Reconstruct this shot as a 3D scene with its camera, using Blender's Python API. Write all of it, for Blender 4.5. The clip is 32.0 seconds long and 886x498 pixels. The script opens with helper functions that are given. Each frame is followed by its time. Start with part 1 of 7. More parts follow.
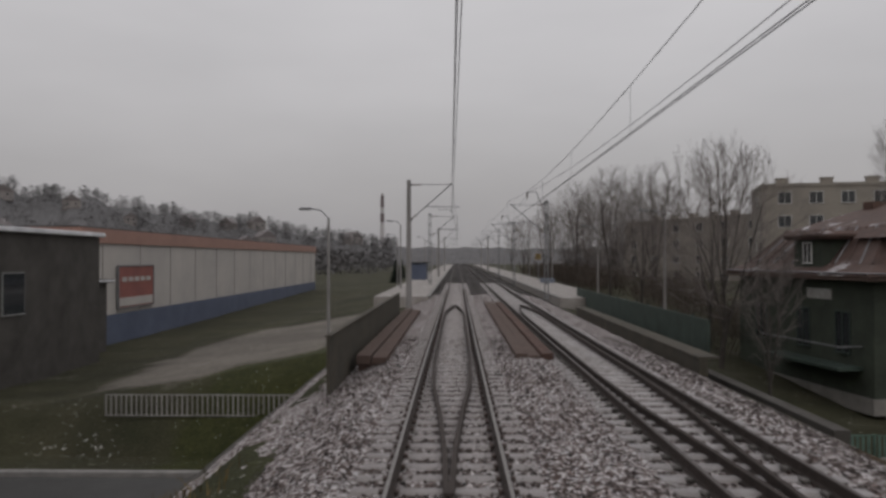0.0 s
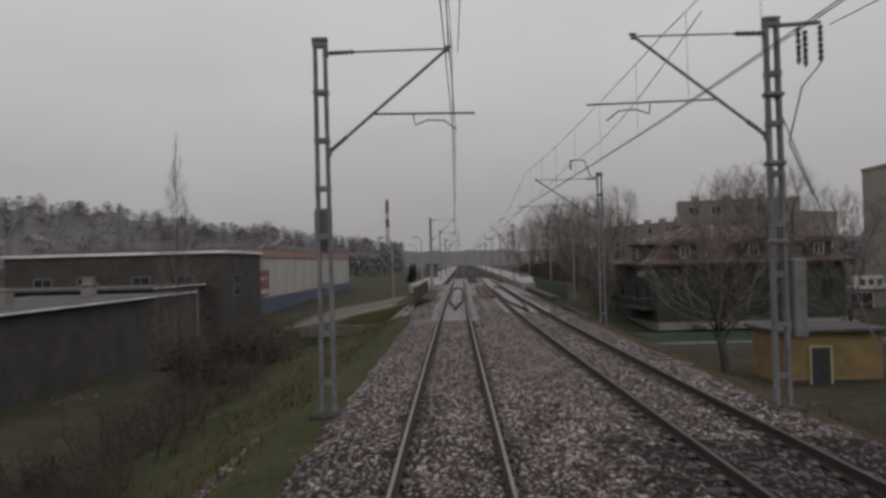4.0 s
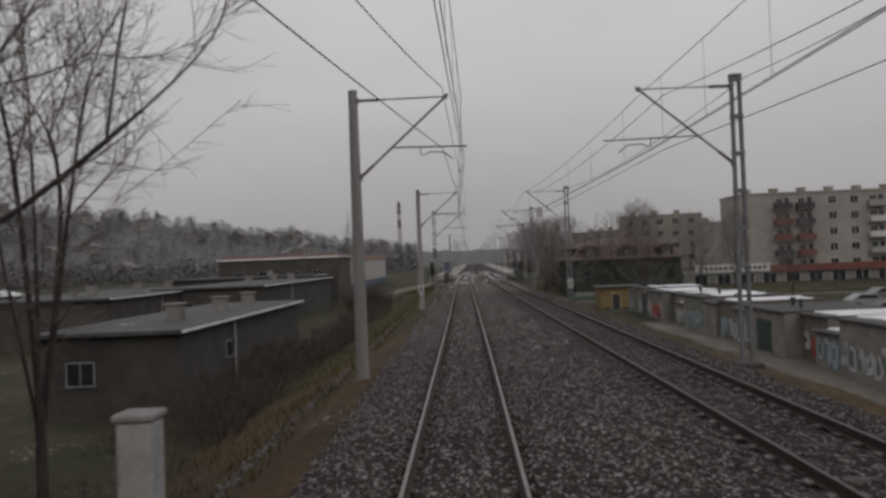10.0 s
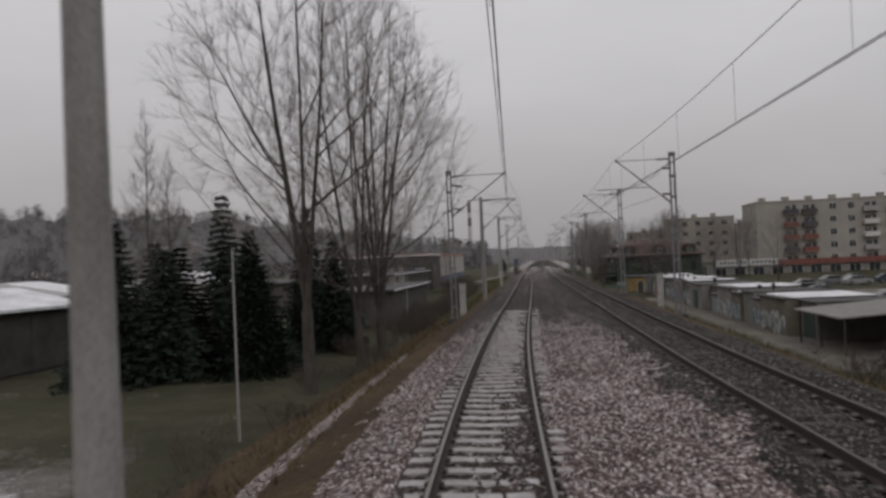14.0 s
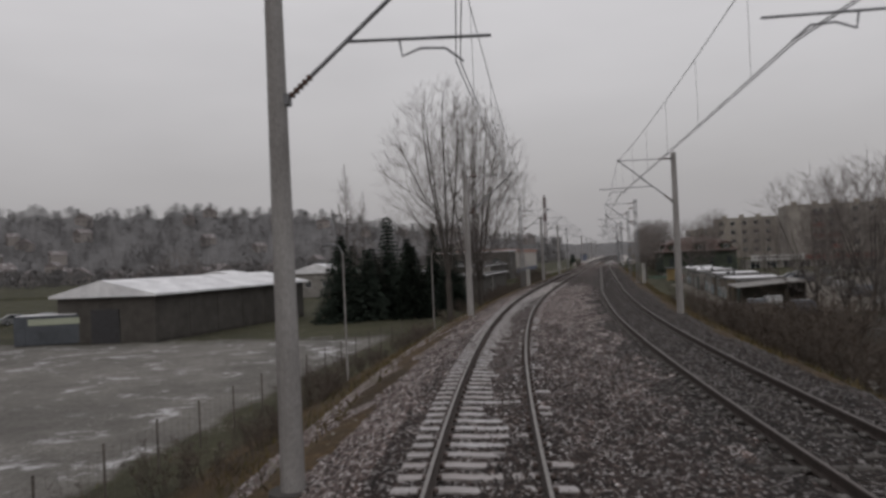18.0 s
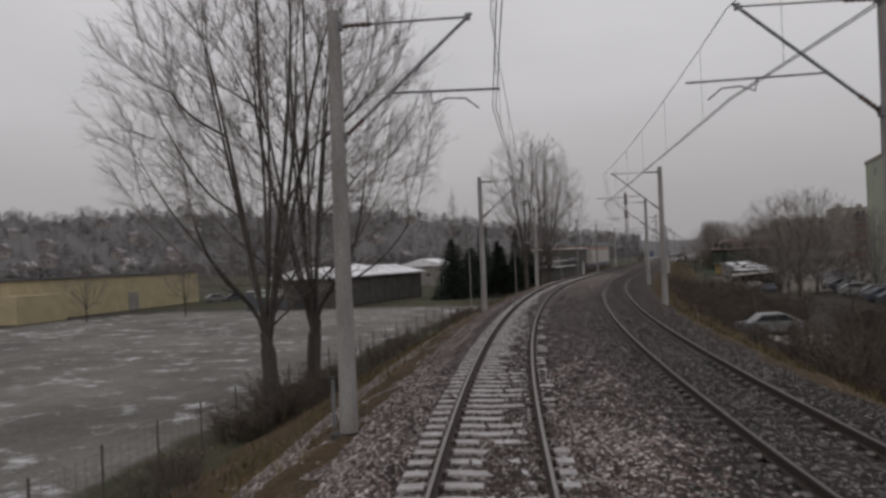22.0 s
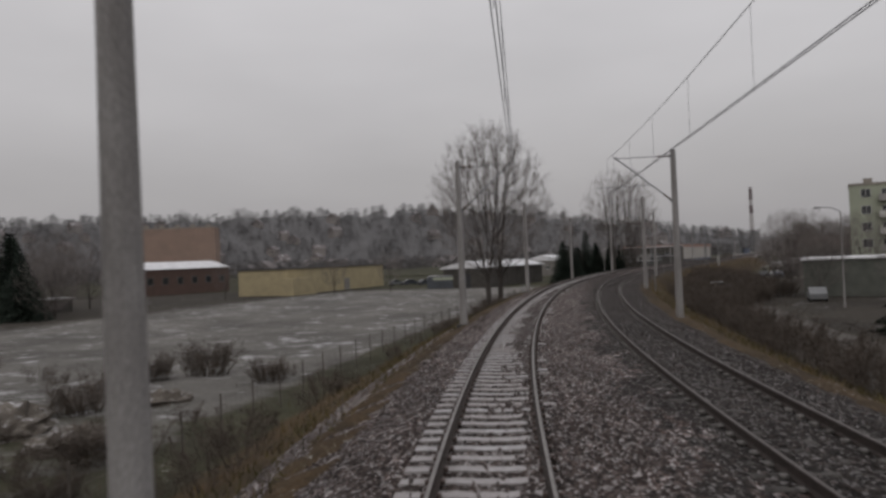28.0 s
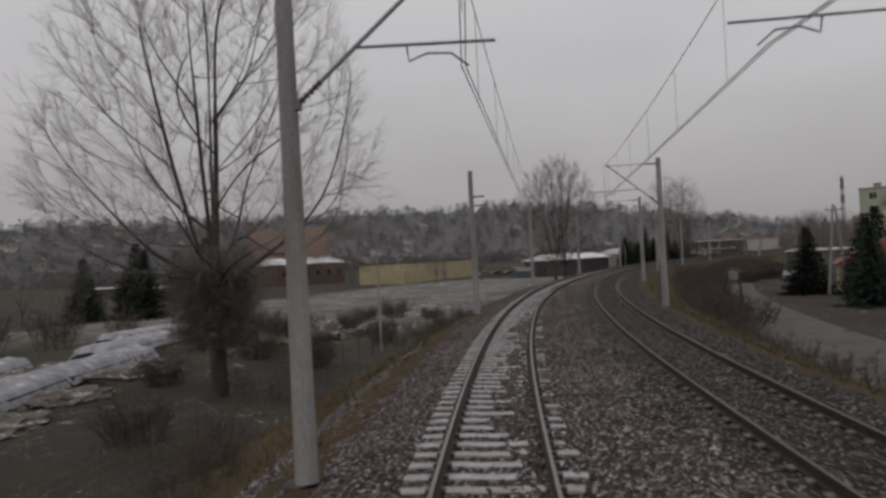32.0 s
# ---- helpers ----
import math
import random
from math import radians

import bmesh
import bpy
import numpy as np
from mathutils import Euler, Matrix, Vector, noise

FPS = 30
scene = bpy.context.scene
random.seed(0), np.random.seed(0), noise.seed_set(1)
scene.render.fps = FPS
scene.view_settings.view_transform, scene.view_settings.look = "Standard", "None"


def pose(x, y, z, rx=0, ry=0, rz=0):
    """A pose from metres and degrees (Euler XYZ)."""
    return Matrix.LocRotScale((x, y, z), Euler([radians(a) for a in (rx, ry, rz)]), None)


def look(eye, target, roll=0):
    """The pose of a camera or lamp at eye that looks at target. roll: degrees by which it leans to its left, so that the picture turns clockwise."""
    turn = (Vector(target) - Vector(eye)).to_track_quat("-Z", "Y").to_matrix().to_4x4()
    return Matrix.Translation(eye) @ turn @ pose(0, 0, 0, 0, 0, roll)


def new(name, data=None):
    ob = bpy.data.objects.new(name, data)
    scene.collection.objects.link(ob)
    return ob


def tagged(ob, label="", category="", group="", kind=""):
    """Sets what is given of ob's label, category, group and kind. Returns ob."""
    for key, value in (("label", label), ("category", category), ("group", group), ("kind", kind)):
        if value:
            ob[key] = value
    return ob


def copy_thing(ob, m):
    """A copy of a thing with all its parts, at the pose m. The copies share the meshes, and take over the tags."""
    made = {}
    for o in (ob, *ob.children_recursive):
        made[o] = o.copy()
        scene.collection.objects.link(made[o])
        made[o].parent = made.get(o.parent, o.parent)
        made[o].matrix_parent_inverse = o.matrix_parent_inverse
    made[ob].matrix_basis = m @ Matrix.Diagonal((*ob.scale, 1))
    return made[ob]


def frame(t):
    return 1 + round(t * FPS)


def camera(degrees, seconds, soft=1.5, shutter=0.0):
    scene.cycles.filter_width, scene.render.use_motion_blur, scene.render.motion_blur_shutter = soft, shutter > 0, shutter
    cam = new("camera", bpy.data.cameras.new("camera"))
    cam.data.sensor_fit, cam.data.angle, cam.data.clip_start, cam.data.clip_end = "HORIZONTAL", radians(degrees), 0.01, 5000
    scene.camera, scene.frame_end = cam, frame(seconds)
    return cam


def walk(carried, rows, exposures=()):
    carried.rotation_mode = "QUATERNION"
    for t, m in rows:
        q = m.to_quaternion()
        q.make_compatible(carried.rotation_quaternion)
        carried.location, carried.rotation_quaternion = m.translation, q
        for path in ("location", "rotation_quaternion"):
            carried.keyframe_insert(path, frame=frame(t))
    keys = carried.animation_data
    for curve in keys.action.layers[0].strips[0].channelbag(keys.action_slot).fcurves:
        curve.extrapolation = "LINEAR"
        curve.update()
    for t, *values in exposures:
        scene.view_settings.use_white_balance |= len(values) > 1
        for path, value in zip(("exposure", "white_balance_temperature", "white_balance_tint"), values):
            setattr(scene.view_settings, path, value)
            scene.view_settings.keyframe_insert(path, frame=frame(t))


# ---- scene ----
# Railway line on a low embankment through a small town under a grey winter sky.
# Plan: s runs along the track axis in metres, lat is metres to the right of it, z is height over the rail heads.

# ---- camera ----
cam = camera(59.14, 32.0, soft=3.0, shutter=0.25)
PATH = [  # seconds, x, y, z, yaw, pitch, roll
    (0.0, 0.166, -33.384, 2.777, 1.076, 0.700, -0.022),
    (0.5, 0.248, -37.964, 2.777, 1.236, 0.617, -0.898),
    (1.0, 0.333, -42.543, 2.777, 1.290, 0.559, -1.527),
    (1.5, 0.353, -47.123, 2.777, 1.079, 0.557, -1.725),
    (2.0, 0.368, -51.702, 2.777, 1.292, 0.679, -1.707),
    (2.5, 0.403, -56.273, 2.777, 1.230, 0.883, -1.788),
    (3.0, 0.443, -60.887, 2.777, 1.324, 0.984, -1.850),
    (3.5, 0.492, -65.601, 2.777, 1.291, 0.969, -1.727),
    (4.0, 0.545, -70.467, 2.777, 1.389, 0.915, -1.538),
    (4.5, 0.609, -75.395, 2.777, 1.444, 0.854, -1.490),
    (5.0, 0.673, -80.313, 2.777, 1.487, 0.869, -1.658),
    (5.5, 0.738, -85.221, 2.777, 1.514, 0.973, -1.960),
    (6.0, 0.801, -90.122, 2.777, 1.506, 1.064, -2.232),
    (6.5, 0.862, -95.017, 2.777, 1.443, 1.041, -2.310),
    (7.0, 0.920, -99.908, 2.777, 1.322, 0.900, -2.249),
    (7.5, 0.972, -104.831, 2.777, 1.263, 0.764, -2.316),
    (8.0, 1.022, -109.724, 2.777, 1.285, 0.744, -2.538),
    (8.5, 1.069, -114.571, 2.777, 1.412, 0.814, -2.681),
    (9.0, 1.113, -119.361, 2.777, 1.515, 0.891, -2.651),
    (9.5, 1.155, -124.067, 2.777, 1.829, 0.919, -2.465),
    (10.0, 1.193, -128.853, 2.777, 2.119, 0.865, -2.229),
    (10.5, 1.237, -133.692, 2.777, 2.484, 0.781, -2.085),
    (11.0, 1.300, -138.653, 2.777, 2.952, 0.778, -2.133),
    (11.5, 1.390, -143.486, 2.777, 3.547, 0.812, -2.205),
    (12.0, 1.513, -148.167, 2.777, 4.310, 0.804, -2.098),
    (12.5, 1.697, -153.109, 2.777, 5.009, 0.799, -2.072),
    (13.0, 1.936, -157.960, 2.777, 5.749, 0.818, -2.201),
    (13.5, 2.231, -162.772, 2.777, 6.497, 0.836, -2.303),
    (14.0, 2.585, -167.558, 2.777, 7.216, 0.859, -2.507),
    (14.5, 2.986, -172.174, 2.777, 7.953, 0.913, -2.890),
    (15.0, 3.433, -176.656, 2.777, 8.696, 0.959, -3.217),
    (15.5, 3.950, -181.236, 2.777, 9.410, 0.953, -3.267),
    (16.0, 4.530, -185.840, 2.777, 9.990, 0.913, -3.040),
    (16.5, 5.174, -190.468, 2.777, 10.463, 0.860, -2.660),
    (17.0, 5.880, -195.132, 2.777, 10.994, 0.805, -2.341),
    (17.5, 6.648, -199.844, 2.777, 11.752, 0.758, -2.297),
    (18.0, 7.479, -204.604, 2.777, 12.763, 0.730, -2.502),
    (18.5, 8.290, -208.950, 2.777, 13.508, 0.728, -2.626),
    (19.0, 9.184, -213.446, 2.777, 14.276, 0.738, -2.500),
    (19.5, 10.126, -217.891, 2.777, 15.107, 0.739, -2.354),
    (20.0, 11.106, -222.237, 2.777, 15.809, 0.740, -2.374),
    (20.5, 12.163, -226.637, 2.777, 16.542, 0.739, -2.516),
    (21.0, 13.286, -231.048, 2.777, 17.326, 0.712, -2.540),
    (21.5, 14.419, -235.276, 2.777, 17.977, 0.686, -2.389),
    (22.0, 15.525, -239.225, 2.777, 18.680, 0.700, -2.330),
    (22.5, 16.835, -243.616, 2.777, 19.470, 0.754, -2.429),
    (23.0, 18.179, -247.941, 2.777, 20.245, 0.789, -2.632),
    (23.5, 19.602, -252.430, 2.777, 21.012, 0.756, -2.774),
    (24.0, 21.129, -257.064, 2.777, 21.773, 0.706, -2.694),
    (24.5, 22.681, -261.571, 2.777, 22.471, 0.672, -2.691),
    (25.0, 24.214, -265.842, 2.777, 23.142, 0.665, -2.998),
    (25.5, 25.742, -270.020, 2.777, 23.787, 0.701, -3.307),
    (26.0, 27.342, -274.213, 2.777, 24.500, 0.750, -3.270),
    (26.5, 29.021, -278.419, 2.777, 25.272, 0.784, -2.905),
    (27.0, 30.782, -282.652, 2.777, 26.049, 0.799, -2.491),
    (27.5, 32.639, -286.919, 2.777, 26.779, 0.790, -2.308),
    (28.0, 34.588, -291.226, 2.777, 27.453, 0.773, -2.376),
    (28.5, 36.505, -295.299, 2.777, 28.196, 0.755, -2.489),
    (29.0, 38.472, -299.327, 2.777, 28.940, 0.722, -2.471),
    (29.5, 40.455, -303.302, 2.777, 29.712, 0.681, -2.419),
    (30.0, 42.597, -307.458, 2.777, 30.350, 0.643, -2.521),
    (30.5, 44.896, -311.682, 2.777, 31.083, 0.607, -2.679),
    (31.0, 47.257, -315.902, 2.777, 31.946, 0.587, -2.698),
    (31.5, 49.650, -320.056, 2.777, 32.833, 0.611, -2.708),
    (32.0, 52.072, -324.165, 2.777, 33.488, 0.660, -2.965),
]
KAPPA = [0.209, 0.141, 0.249, -0.019, -0.106, -0.065, 2.239, 2.948, 2.400, 3.020, 2.219, 3.169, 3.188, 2.212, 2.208, 2.208, 2.208, 2.208, 2.208, 2.208, 2.208]
CANT = [-0.18, -0.19, 0.10, 0.50, 1.05, 1.12, 0.62, 0.94, 0.95, 0.46, 0.50, 0.62, 0.61, 0.86, 0.86, 0.86, 0.86, 0.86, 0.86, 0.86, 0.86]
EXPO = 0.0


def seat(x, y, z, yaw, pitch, roll):
    ahead = Vector((-math.sin(radians(yaw)) * math.cos(radians(pitch)), math.cos(radians(yaw)) * math.cos(radians(pitch)), math.sin(radians(pitch))))
    return look((x, y, z), Vector((x, y, z)) + ahead, roll)


walk(cam, [(r[0], seat(*r[1:])) for r in PATH], [(0.0, EXPO), (10.0, EXPO), (15.0, EXPO + 0.11), (25.0, EXPO + 0.12), (29.0, EXPO + 0.05), (32.0, EXPO)])

# ---- sky and light ----
world = bpy.data.worlds.new("overcast_sky")
scene.world = world
world.use_nodes = True
wn, wl = world.node_tree.nodes, world.node_tree.links
wn.clear()
w_out, w_bg = wn.new("ShaderNodeOutputWorld"), wn.new("ShaderNodeBackground")
w_sky = wn.new("ShaderNodeTexSky")
w_sky.sky_type, w_sky.sun_disc, w_sky.sun_elevation, w_sky.sun_rotation = "NISHITA", False, radians(28), radians(205)
w_sky.dust_density, w_sky.air_density = 6.0, 1.5
w_tc, w_sep, w_ramp = wn.new("ShaderNodeTexCoord"), wn.new("ShaderNodeSeparateXYZ"), wn.new("ShaderNodeValToRGB")
w_noise, w_map = wn.new("ShaderNodeTexNoise"), wn.new("ShaderNodeMapping")
w_map.inputs["Scale"].default_value = (1.0, 1.0, 3.2)
w_noise.inputs["Scale"].default_value, w_noise.inputs["Detail"].default_value = 2.2, 4.0
wl.new(w_tc.outputs["Generated"], w_sep.inputs[0])
wl.new(w_tc.outputs["Generated"], w_map.inputs[0])
wl.new(w_map.outputs[0], w_noise.inputs["Vector"])
wl.new(w_sep.outputs["Z"], w_ramp.inputs[0])
w_ramp.color_ramp.elements[0].position, w_ramp.color_ramp.elements[0].color = 0.0, (0.342, 0.330, 0.336, 1)
w_ramp.color_ramp.elements[1].position, w_ramp.color_ramp.elements[1].color = 1.0, (0.76, 0.745, 0.765, 1)
for w_at, w_col in ((0.10, (0.41, 0.397, 0.405)), (0.20, (0.505, 0.491, 0.503)), (0.34, (0.595, 0.58, 0.595))):
    w_el = w_ramp.color_ramp.elements.new(w_at)
    w_el.color = (*w_col, 1)
w_var = wn.new("ShaderNodeMapRange")
w_var.inputs["From Min"].default_value, w_var.inputs["From Max"].default_value = 0.3, 0.7
w_var.inputs["To Min"].default_value, w_var.inputs["To Max"].default_value = 0.93, 1.06
wl.new(w_noise.outputs["Fac"], w_var.inputs[0])
w_mul, w_mix = wn.new("ShaderNodeVectorMath"), wn.new("ShaderNodeMix")
w_mul.operation, w_mix.data_type = "SCALE", "RGBA"
w_dim = wn.new("ShaderNodeVectorMath")
w_dim.operation = "SCALE"
w_dim.inputs["Scale"].default_value = 0.08
wl.new(w_sky.outputs[0], w_dim.inputs[0])
wl.new(w_ramp.outputs[0], w_mul.inputs[0])
wl.new(w_var.outputs[0], w_mul.inputs["Scale"])
w_mix.inputs["Factor"].default_value = 0.06
wl.new(w_mul.outputs[0], w_mix.inputs[6])
wl.new(w_dim.outputs[0], w_mix.inputs[7])
wl.new(w_mix.outputs[2], w_bg.inputs[0])
w_bg.inputs[1].default_value = 1.0
wl.new(w_bg.outputs[0], w_out.inputs[0])

sun = new("sun", bpy.data.lights.new("sun", "SUN"))
sun.data.energy, sun.data.angle, sun.data.color = 0.5, radians(40), (1.0, 0.97, 0.94)
sun.matrix_world = look((60, -200, 120), (0, -100, 0))


# ---- materials ----
def mat(name, base, other=None, scale=3.0, rough=0.85, bump=0.0, bump_scale=40.0, metal=0.0, fine=None, snow=0.0, snow_scale=1.2, stretch=None, island=0.0, spec=0.3):
    """Base colour varied at two scales, with relief; snow: how much lies on faces that look up."""
    m = bpy.data.materials.new(name)
    m.use_nodes = True
    n, l = m.node_tree.nodes, m.node_tree.links
    b = n["Principled BSDF"]
    b.inputs["Roughness"].default_value, b.inputs["Metallic"].default_value = rough, metal
    b.inputs["Specular IOR Level"].default_value = spec
    tc, mp = n.new("ShaderNodeTexCoord"), n.new("ShaderNodeMapping")
    geo = n.new("ShaderNodeNewGeometry")
    l.new(geo.outputs["Position"], mp.inputs[0])
    if stretch:
        mp.inputs["Scale"].default_value = stretch
    other = other or tuple(c * 0.6 for c in base)
    big = n.new("ShaderNodeTexNoise")
    big.inputs["Scale"].default_value, big.inputs["Detail"].default_value, big.inputs["Roughness"].default_value = scale, 6.0, 0.65
    l.new(mp.outputs[0], big.inputs["Vector"])
    ramp = n.new("ShaderNodeValToRGB")
    ramp.color_ramp.elements[0].position, ramp.color_ramp.elements[0].color = 0.32, (*other, 1)
    ramp.color_ramp.elements[1].position, ramp.color_ramp.elements[1].color = 0.68, (*base, 1)
    l.new(big.outputs["Fac"], ramp.inputs[0])
    col = ramp.outputs[0]
    small = n.new("ShaderNodeTexNoise")
    small.inputs["Scale"].default_value, small.inputs["Detail"].default_value = bump_scale, 3.0
    l.new(mp.outputs[0], small.inputs["Vector"])
    grain = n.new("ShaderNodeMix")
    grain.data_type, grain.blend_type = "RGBA", "MULTIPLY"
    grain.inputs[0].default_value = 0.55
    gr = n.new("ShaderNodeMapRange")
    gr.inputs["From Min"].default_value, gr.inputs["From Max"].default_value, gr.inputs["To Min"].default_value, gr.inputs["To Max"].default_value = 0.3, 0.7, 0.55, 1.25
    l.new(small.outputs["Fac"], gr.inputs[0])
    l.new(col, grain.inputs[6])
    l.new(gr.outputs[0], grain.inputs[7])
    col = grain.outputs[2]
    if fine:
        oi = n.new("ShaderNodeObjectInfo")
        mx = n.new("ShaderNodeMix")
        mx.data_type = "RGBA"
        mx.inputs[7].default_value = (*fine, 1)
        sc = n.new("ShaderNodeMath")
        sc.operation = "MULTIPLY"
        sc.inputs[1].default_value = 0.6
        l.new(oi.outputs["Random"], sc.inputs[0])
        l.new(sc.outputs[0], mx.inputs[0])
        l.new(col, mx.inputs[6])
        col = mx.outputs[2]
    if island:
        rr = n.new("ShaderNodeMapRange")
        rr.inputs["To Min"].default_value, rr.inputs["To Max"].default_value = 1 - island, 1 + island
        l.new(geo.outputs["Random Per Island"], rr.inputs[0])
        im = n.new("ShaderNodeVectorMath")
        im.operation = "SCALE"
        l.new(col, im.inputs[0])
        l.new(rr.outputs[0], im.inputs["Scale"])
        col = im.outputs[0]
    if snow:
        sn = n.new("ShaderNodeTexNoise")
        sn.inputs["Scale"].default_value, sn.inputs["Detail"].default_value, sn.inputs["Roughness"].default_value = snow_scale, 8.0, 0.75
        l.new(geo.outputs["Position"], sn.inputs["Vector"])
        sep = n.new("ShaderNodeSeparateXYZ")
        l.new(geo.outputs["Normal"], sep.inputs[0])
        up = n.new("ShaderNodeMapRange")
        up.inputs["From Min"].default_value, up.inputs["From Max"].default_value = 0.45, 0.95
        l.new(sep.outputs["Z"], up.inputs[0])
        lay = n.new("ShaderNodeMapRange")
        lay.inputs["From Min"].default_value, lay.inputs["From Max"].default_value = 0.80 - 0.5 * snow, 0.92 - 0.5 * snow
        l.new(sn.outputs["Fac"], lay.inputs[0])
        both = n.new("ShaderNodeMath")
        both.operation = "MULTIPLY"
        l.new(up.outputs[0], both.inputs[0])
        l.new(lay.outputs[0], both.inputs[1])
        mx = n.new("ShaderNodeMix")
        mx.data_type = "RGBA"
        mx.inputs[7].default_value = (0.72, 0.72, 0.75, 1)
        l.new(both.outputs[0], mx.inputs[0])
        l.new(col, mx.inputs[6])
        col = mx.outputs[2]
    l.new(col, b.inputs["Base Color"])
    if bump:
        bp = n.new("ShaderNodeBump")
        bp.inputs["Strength"].default_value, bp.inputs["Distance"].default_value = bump, 0.05
        l.new(small.outputs["Fac"], bp.inputs["Height"])
        l.new(bp.outputs[0], b.inputs["Normal"])
    return m


def ballast_mat(name, cell, frost, tone=(1.0, 1.0, 1.0)):
    """Broken stone: one colour a stone, brown to grey, with frosted ones."""
    m = bpy.data.materials.new(name)
    m.use_nodes = True
    n, l = m.node_tree.nodes, m.node_tree.links
    b = n["Principled BSDF"]
    b.inputs["Roughness"].default_value, b.inputs["Specular IOR Level"].default_value = 0.9, 0.25
    geo = n.new("ShaderNodeNewGeometry")
    vor = n.new("ShaderNodeTexVoronoi")
    vor.inputs["Scale"].default_value = cell
    l.new(geo.outputs["Position"], vor.inputs["Vector"])
    sep = n.new("ShaderNodeSeparateColor")
    l.new(vor.outputs["Color"], sep.inputs[0])
    ramp = n.new("ShaderNodeValToRGB")
    els = ramp.color_ramp.elements
    els[0].position, els[0].color = 0.0, (0.026 * tone[0], 0.020 * tone[1], 0.018 * tone[2], 1)
    els[1].position, els[1].color = 1.0, (0.50, 0.485, 0.49, 1)
    for at, c in ((0.36, (0.066, 0.049, 0.043)), (0.58, (0.128, 0.101, 0.092)), (0.72, (0.27, 0.238, 0.23)), (0.84, (0.40, 0.38, 0.385))):
        els.new(at).color = (c[0] * tone[0], c[1] * tone[1], c[2] * tone[2], 1)
    big = n.new("ShaderNodeTexNoise")
    big.inputs["Scale"].default_value, big.inputs["Detail"].default_value = 0.35, 5.0
    l.new(geo.outputs["Position"], big.inputs["Vector"])
    ad = n.new("ShaderNodeMath")
    ad.operation = "MULTIPLY_ADD"
    ad.inputs[1].default_value, ad.inputs[2].default_value = 0.5, -0.25 + frost
    l.new(big.outputs["Fac"], ad.inputs[0])
    su = n.new("ShaderNodeMath")
    su.operation = "ADD"
    l.new(sep.outputs[0], su.inputs[0])
    l.new(ad.outputs[0], su.inputs[1])
    l.new(su.outputs[0], ramp.inputs[0])
    fleck, pale = n.new("ShaderNodeMapRange"), n.new("ShaderNodeMix")
    fleck.inputs["From Min"].default_value, fleck.inputs["From Max"].default_value = 0.85, 0.89
    l.new(sep.outputs[1], fleck.inputs[0])
    pale.data_type = "RGBA"
    pale.inputs[7].default_value = (0.58 * (0.15 + 0.85 * tone[0]), 0.54 * (0.15 + 0.85 * tone[0]), 0.535 * (0.15 + 0.85 * tone[0]), 1)
    l.new(fleck.outputs[0], pale.inputs[0])
    l.new(ramp.outputs[0], pale.inputs[6])
    l.new(pale.outputs[2], b.inputs["Base Color"])
    bp = n.new("ShaderNodeBump")
    bp.inputs["Strength"].default_value, bp.inputs["Distance"].default_value = 0.9, 0.04
    inv = n.new("ShaderNodeMath")
    inv.operation = "SUBTRACT"
    inv.inputs[0].default_value = 1.0
    l.new(vor.outputs["Distance"], inv.inputs[1])
    l.new(inv.outputs[0], bp.inputs["Height"])
    l.new(bp.outputs[0], b.inputs["Normal"])
    return m


